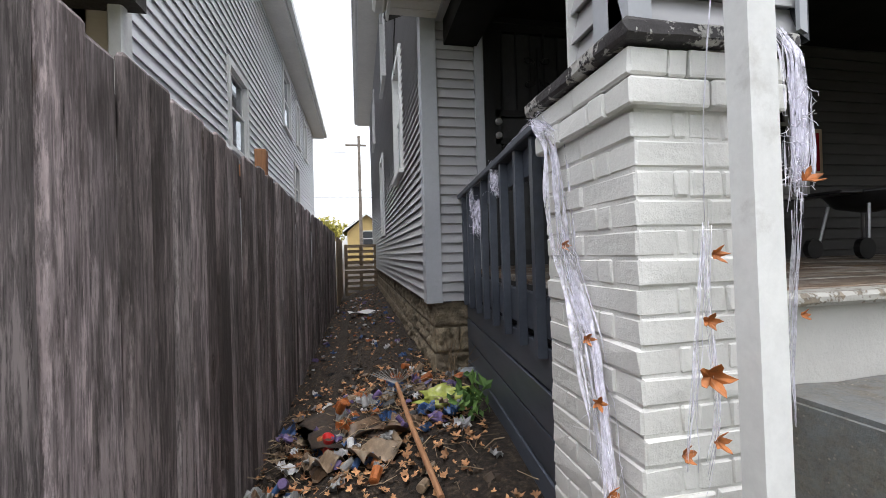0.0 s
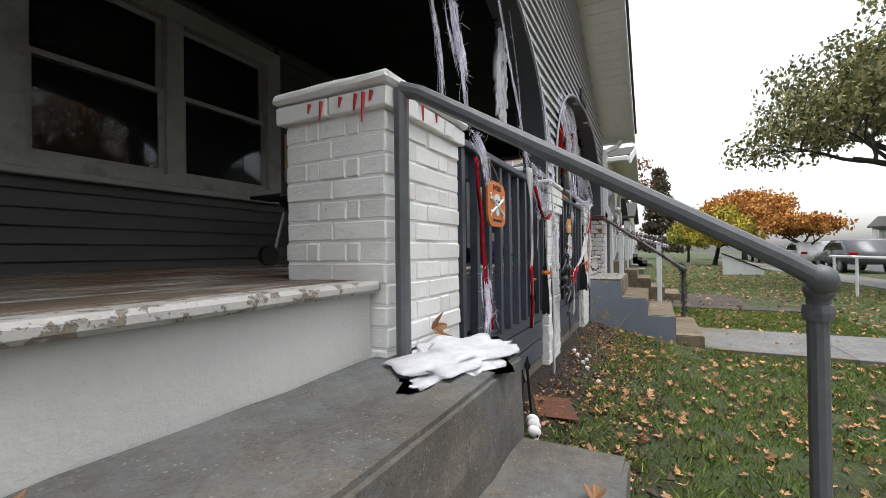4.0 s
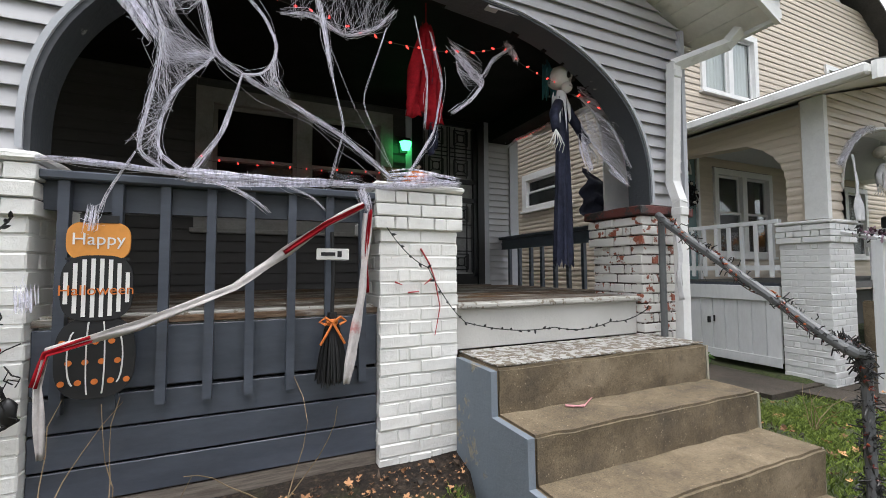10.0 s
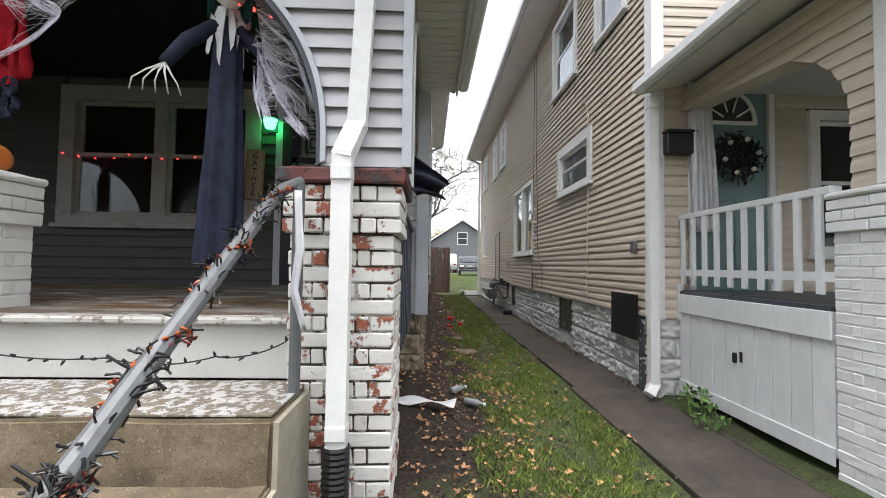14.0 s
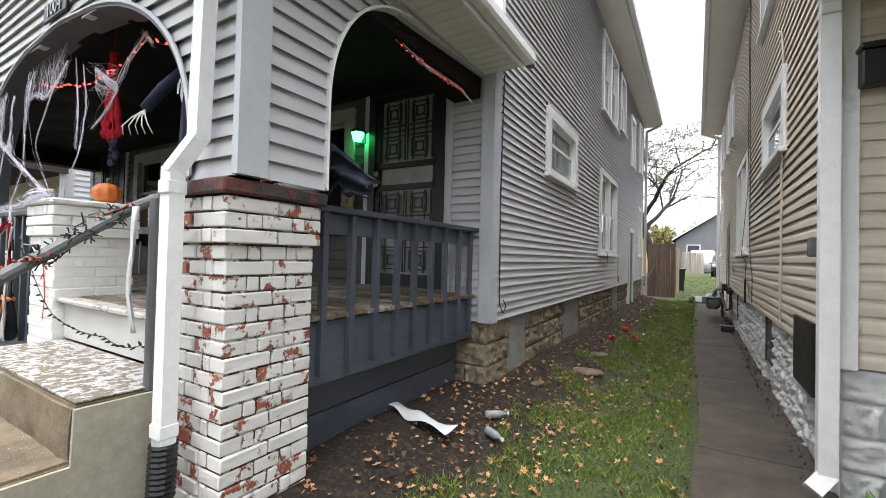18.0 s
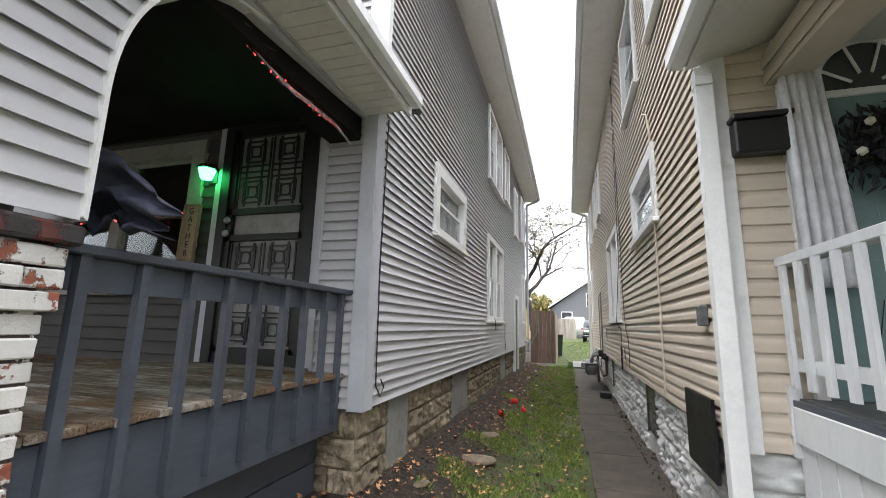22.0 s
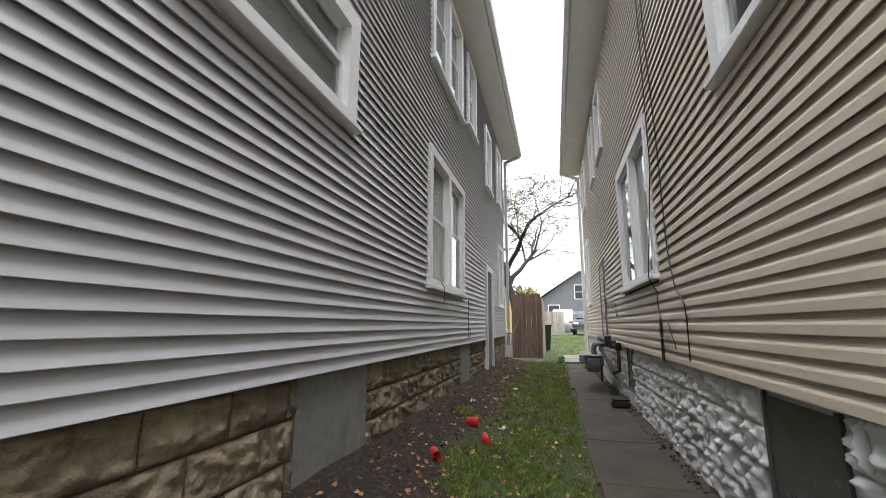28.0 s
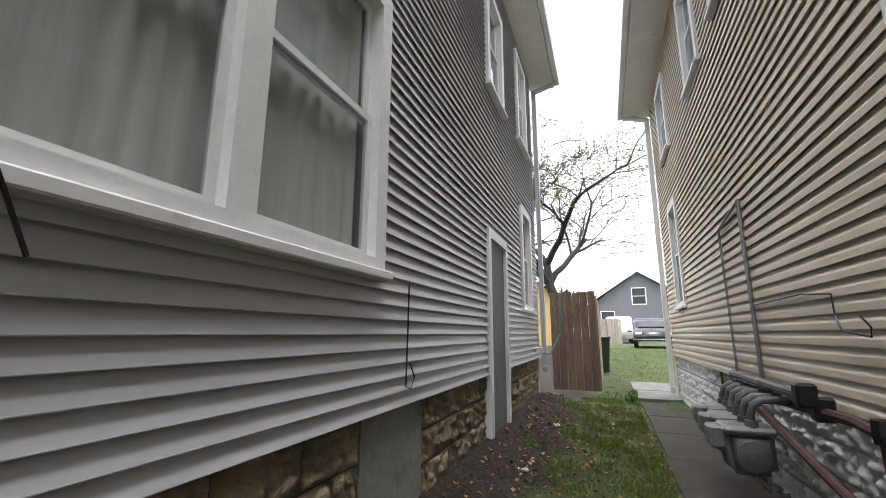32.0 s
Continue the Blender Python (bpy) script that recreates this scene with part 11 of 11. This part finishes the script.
for x, lean, h in ((3.37, -0.01, 0.22), (3.42, 0.01, 0.24), (3.60, -0.07, 0.28)):
    spike(x, ground_at(x, 0.68), lean, h)
for i, (x, z) in enumerate(((3.355, 0.30), (3.43, 0.33), (3.485, 0.28))):
    b1, b2 = bmesh.new(), bmesh.new()
    skull(b1, b2, (0, 0, 0), 0.042, i * 0.4 - 0.4)
    joined("toy_skull", [(b1, WHITE_MATT), (b2, BLACK_MATT)], "white plastic skull leaning on the dark boards", "toy skull", "toy skulls", m=pose(x, 0.60 + 0.02 * i, ground_at(x, 0.62) + 0.035, 10))
RUST = surface("rusty_sheet", (0.16, 0.05, 0.02, 1), 0.75, vary=0.35, grain=60, patch=6, stain=(0.06, 0.03, 0.02, 1), stain_at=(0.5, 0.7))
solid("metal_sheet", boxes((-0.14, 0.14, -0.11, 0.11, 0, 0.006), bevel=0.002), RUST, "rusty brown metal sheet on the soil", "metal sheet", m=pose(3.80, 0.60, ground_at(3.8, 0.6) + 0.012, 5, -4, 20))
# dead stalks before the porch
for i, (x, y) in enumerate(((5.35, 0.55), (5.15, 0.6), (5.9, 0.62), (9.4, 0.4), (0.62, 3.0), (0.6, 2.85))):
    bm = bmesh.new()
    r2 = random.Random(i)
    for k in range(3 if i < 3 else 6):
        p = [Vector((0, 0, 0))]
        d = Vector((r2.uniform(-0.5, 0.5), r2.uniform(-0.4, 0.1), 1)).normalized()
        for j in range(6):
            d = (d + Vector((r2.gauss(0, 0.2), r2.gauss(0, 0.2), 0))).normalized()
            p.append(p[-1] + d * (0.1 if i < 3 else 0.06))
        tube(bm, p, 0.0035, 4, taper=0.0012)
    solid("dead_stalk", bm, FENCE_NEW, "thin dry weed stalks", "weed", "dead weeds", "stuff", m=pose(x, y, ground_at(x, y) - 0.01))
# young weed by the tan downspout, leafy weeds by the west skirt
for i, (x, y, n, s) in enumerate(((11.12, 2.6, 60, 0.035), (0.55, 2.2, 70, 0.035), (11.05, 2.3, 40, 0.03), (10.2, 16.2, 60, 0.05))):
    bm = bmesh.new()
    leafy(bm, (0, 0, 0.12), 0.14, n, random.Random(i), s, 0.9)
    solid("weed", bm, leaf_mat("weed_leaves_%s" % "abcd"[i], (0.04, 0.1, 0.02, 1), (0.11, 0.2, 0.05, 1)), "small green leafy weed", "weed", "green weeds", "stuff", m=pose(x, y, ground_at(x, y)))

# rubbish heap of the narrow yard
rk = thing("rake", pose(0.16, 2.85, ground_at(0.16, 2.85) + 0.12), "metal leaf rake with a wooden handle on the heap", "rake")
bm = bmesh.new()
tube(bm, [(0.04, -0.1, 0.03), (0.06, -0.75, 0.0), (0.1, -1.3, -0.05)], 0.014, 8)
part("handle", bm, wood("rake_handle", (0.3, 0.13, 0.06, 1), (0.45, 0.24, 0.12, 1), axis='Y'), rk)
bm = bmesh.new()
for i in range(13):
    a = (i - 6) * 0.13
    tube(bm, [(0.04, -0.1, 0.03), (0.04 + 0.24 * math.sin(a), -0.1 + 0.26 * math.cos(a), 0.06), (0.04 + 0.27 * math.sin(a), -0.1 + 0.29 * math.cos(a), 0.02)], 0.003, 4)
part("rake_head", bm, METAL_GREY, rk)
LIT = [surface("litter_%s" % n, c, 0.5, vary=0.3, patch=14) for n, c in (("white", (0.6, 0.6, 0.62, 1)), ("brown", (0.16, 0.1, 0.06, 1)), ("black", (0.02, 0.02, 0.022, 1)), ("purple", (0.13, 0.09, 0.22, 1)), ("grey", (0.3, 0.3, 0.3, 1)), ("blue", (0.05, 0.11, 0.26, 1)), ("tan", (0.25, 0.18, 0.12, 1)), ("orange", (0.4, 0.12, 0.03, 1)))]
r3 = random.Random(33)
for i in range(340):
    x, y = r3.uniform(-0.55, 0.6), (r3.gauss(2.55, 0.38) if r3.random() < 0.75 else r3.uniform(1.7, 3.5)) if i < 195 else r3.uniform(3.4, 10.5)
    if x > 0.45 and y > 3.1:
        x -= 0.5
    mat = r3.choice(LIT)
    kind = r3.choice((0, 1, 1, 1, 2))
    bm = bmesh.new()
    s = r3.uniform(0.016, 0.05) if i < 195 else r3.uniform(0.012, 0.035)
    if kind == 0:
        k = bmesh.ops.create_icosphere(bm, subdivisions=2, radius=1.0)
        for v in k["verts"]:
            d = 1 + 1.1 * noise.noise(v.co * 3.4 + Vector((i, 0, 0))) - 0.5 * abs(noise.noise(v.co * 6.0 + Vector((0, i, 0))))
            v.co = Vector((v.co.x * 1.3, v.co.y * 0.9, v.co.z * 0.4)) * s * d
    elif kind == 1:
        n = 5
        g = [[bm.verts.new((s * 2.4 * (a / n - 0.5), s * 1.6 * (b / n - 0.5), s * 1.5 * noise.noise(Vector((a * 0.8, b * 0.8, i))))) for b in range(n + 1)] for a in range(n + 1)]
        for a in range(n):
            for b in range(n):
                bm.faces.new((g[a][b], g[a + 1][b], g[a + 1][b + 1], g[a][b + 1]))
    else:
        lathe(bm, [(0.3 * s, 0), (0.5 * s, 0.1 * s), (0.55 * s, 1.6 * s), (0.45 * s, 1.7 * s)], 9)
    hump = 0.11 * max(0, 1 - abs(y - 2.6) / 0.7) if i < 195 else 0
    solid("litter_piece", bm, mat, "crumpled rubbish scrap in the narrow yard", "rubbish", "rubbish", m=pose(x, y, ground_at(x, y) + 0.02 + hump * r3.random(), r3.uniform(-30, 30) + (60 if kind == 2 else 0), r3.uniform(-20, 20), r3.uniform(0, 360)), smooth=False)
# twigs and straw in the heap
bm = bmesh.new()
for i in range(420):
    x, y = r3.uniform(-0.55, 0.6), r3.gauss(2.6, 0.45)
    a, tilt, l = r3.uniform(0, 6.28), r3.gauss(0, 0.25), r3.uniform(0.04, 0.16)
    p = Vector((x, y, ground_at(x, y) + 0.02 + 0.1 * r3.random() * max(0, 1 - abs(y - 2.6) / 0.7)))
    d = Vector((math.cos(a), math.sin(a), tilt)) * l
    tube(bm, [p, p + d * 0.5 + Vector((0, 0, r3.gauss(0, 0.012))), p + d], r3.uniform(0.0012, 0.003), 4)
solid("twigs", bm, leaf_mat("twig_and_straw", (0.06, 0.04, 0.025, 1), (0.26, 0.19, 0.12, 1)), "dry twigs and straw over the rubbish heap", "twigs", kind="stuff")
for i, (x, y, l, w, rz) in enumerate(((0.06, 2.12, 0.3, 0.17, 30), (0.2, 2.35, 0.22, 0.16, 70), (-0.2, 2.2, 0.2, 0.12, 10), (-0.02, 2.5, 0.26, 0.2, 110))):
    sheet(x, y, w, l, rz, "wet crumpled brown cardboard on the heap", LIT[1] if i % 2 else LIT[6], 0.035)
heap("leaf_mound", (0.05, 2.65, ground_at(0.1, 2.8) - 0.03), 0.42, surface("rotting_leaves", (0.06, 0.04, 0.028, 1), 0.9, vary=0.5, patch=12), "mound of rotting leaves and rubbish", 8, (0.9, 1.0, 0.1))
heap("plastic_bag", (0.5, 2.5, ground_at(0.5, 2.5) + 0.02), 0.14, surface("yellow_green_film", (0.45, 0.5, 0.12, 1), 0.25, vary=0.2), "crumpled yellow-green plastic bag", 9, (1.3, 0.8, 0.6))
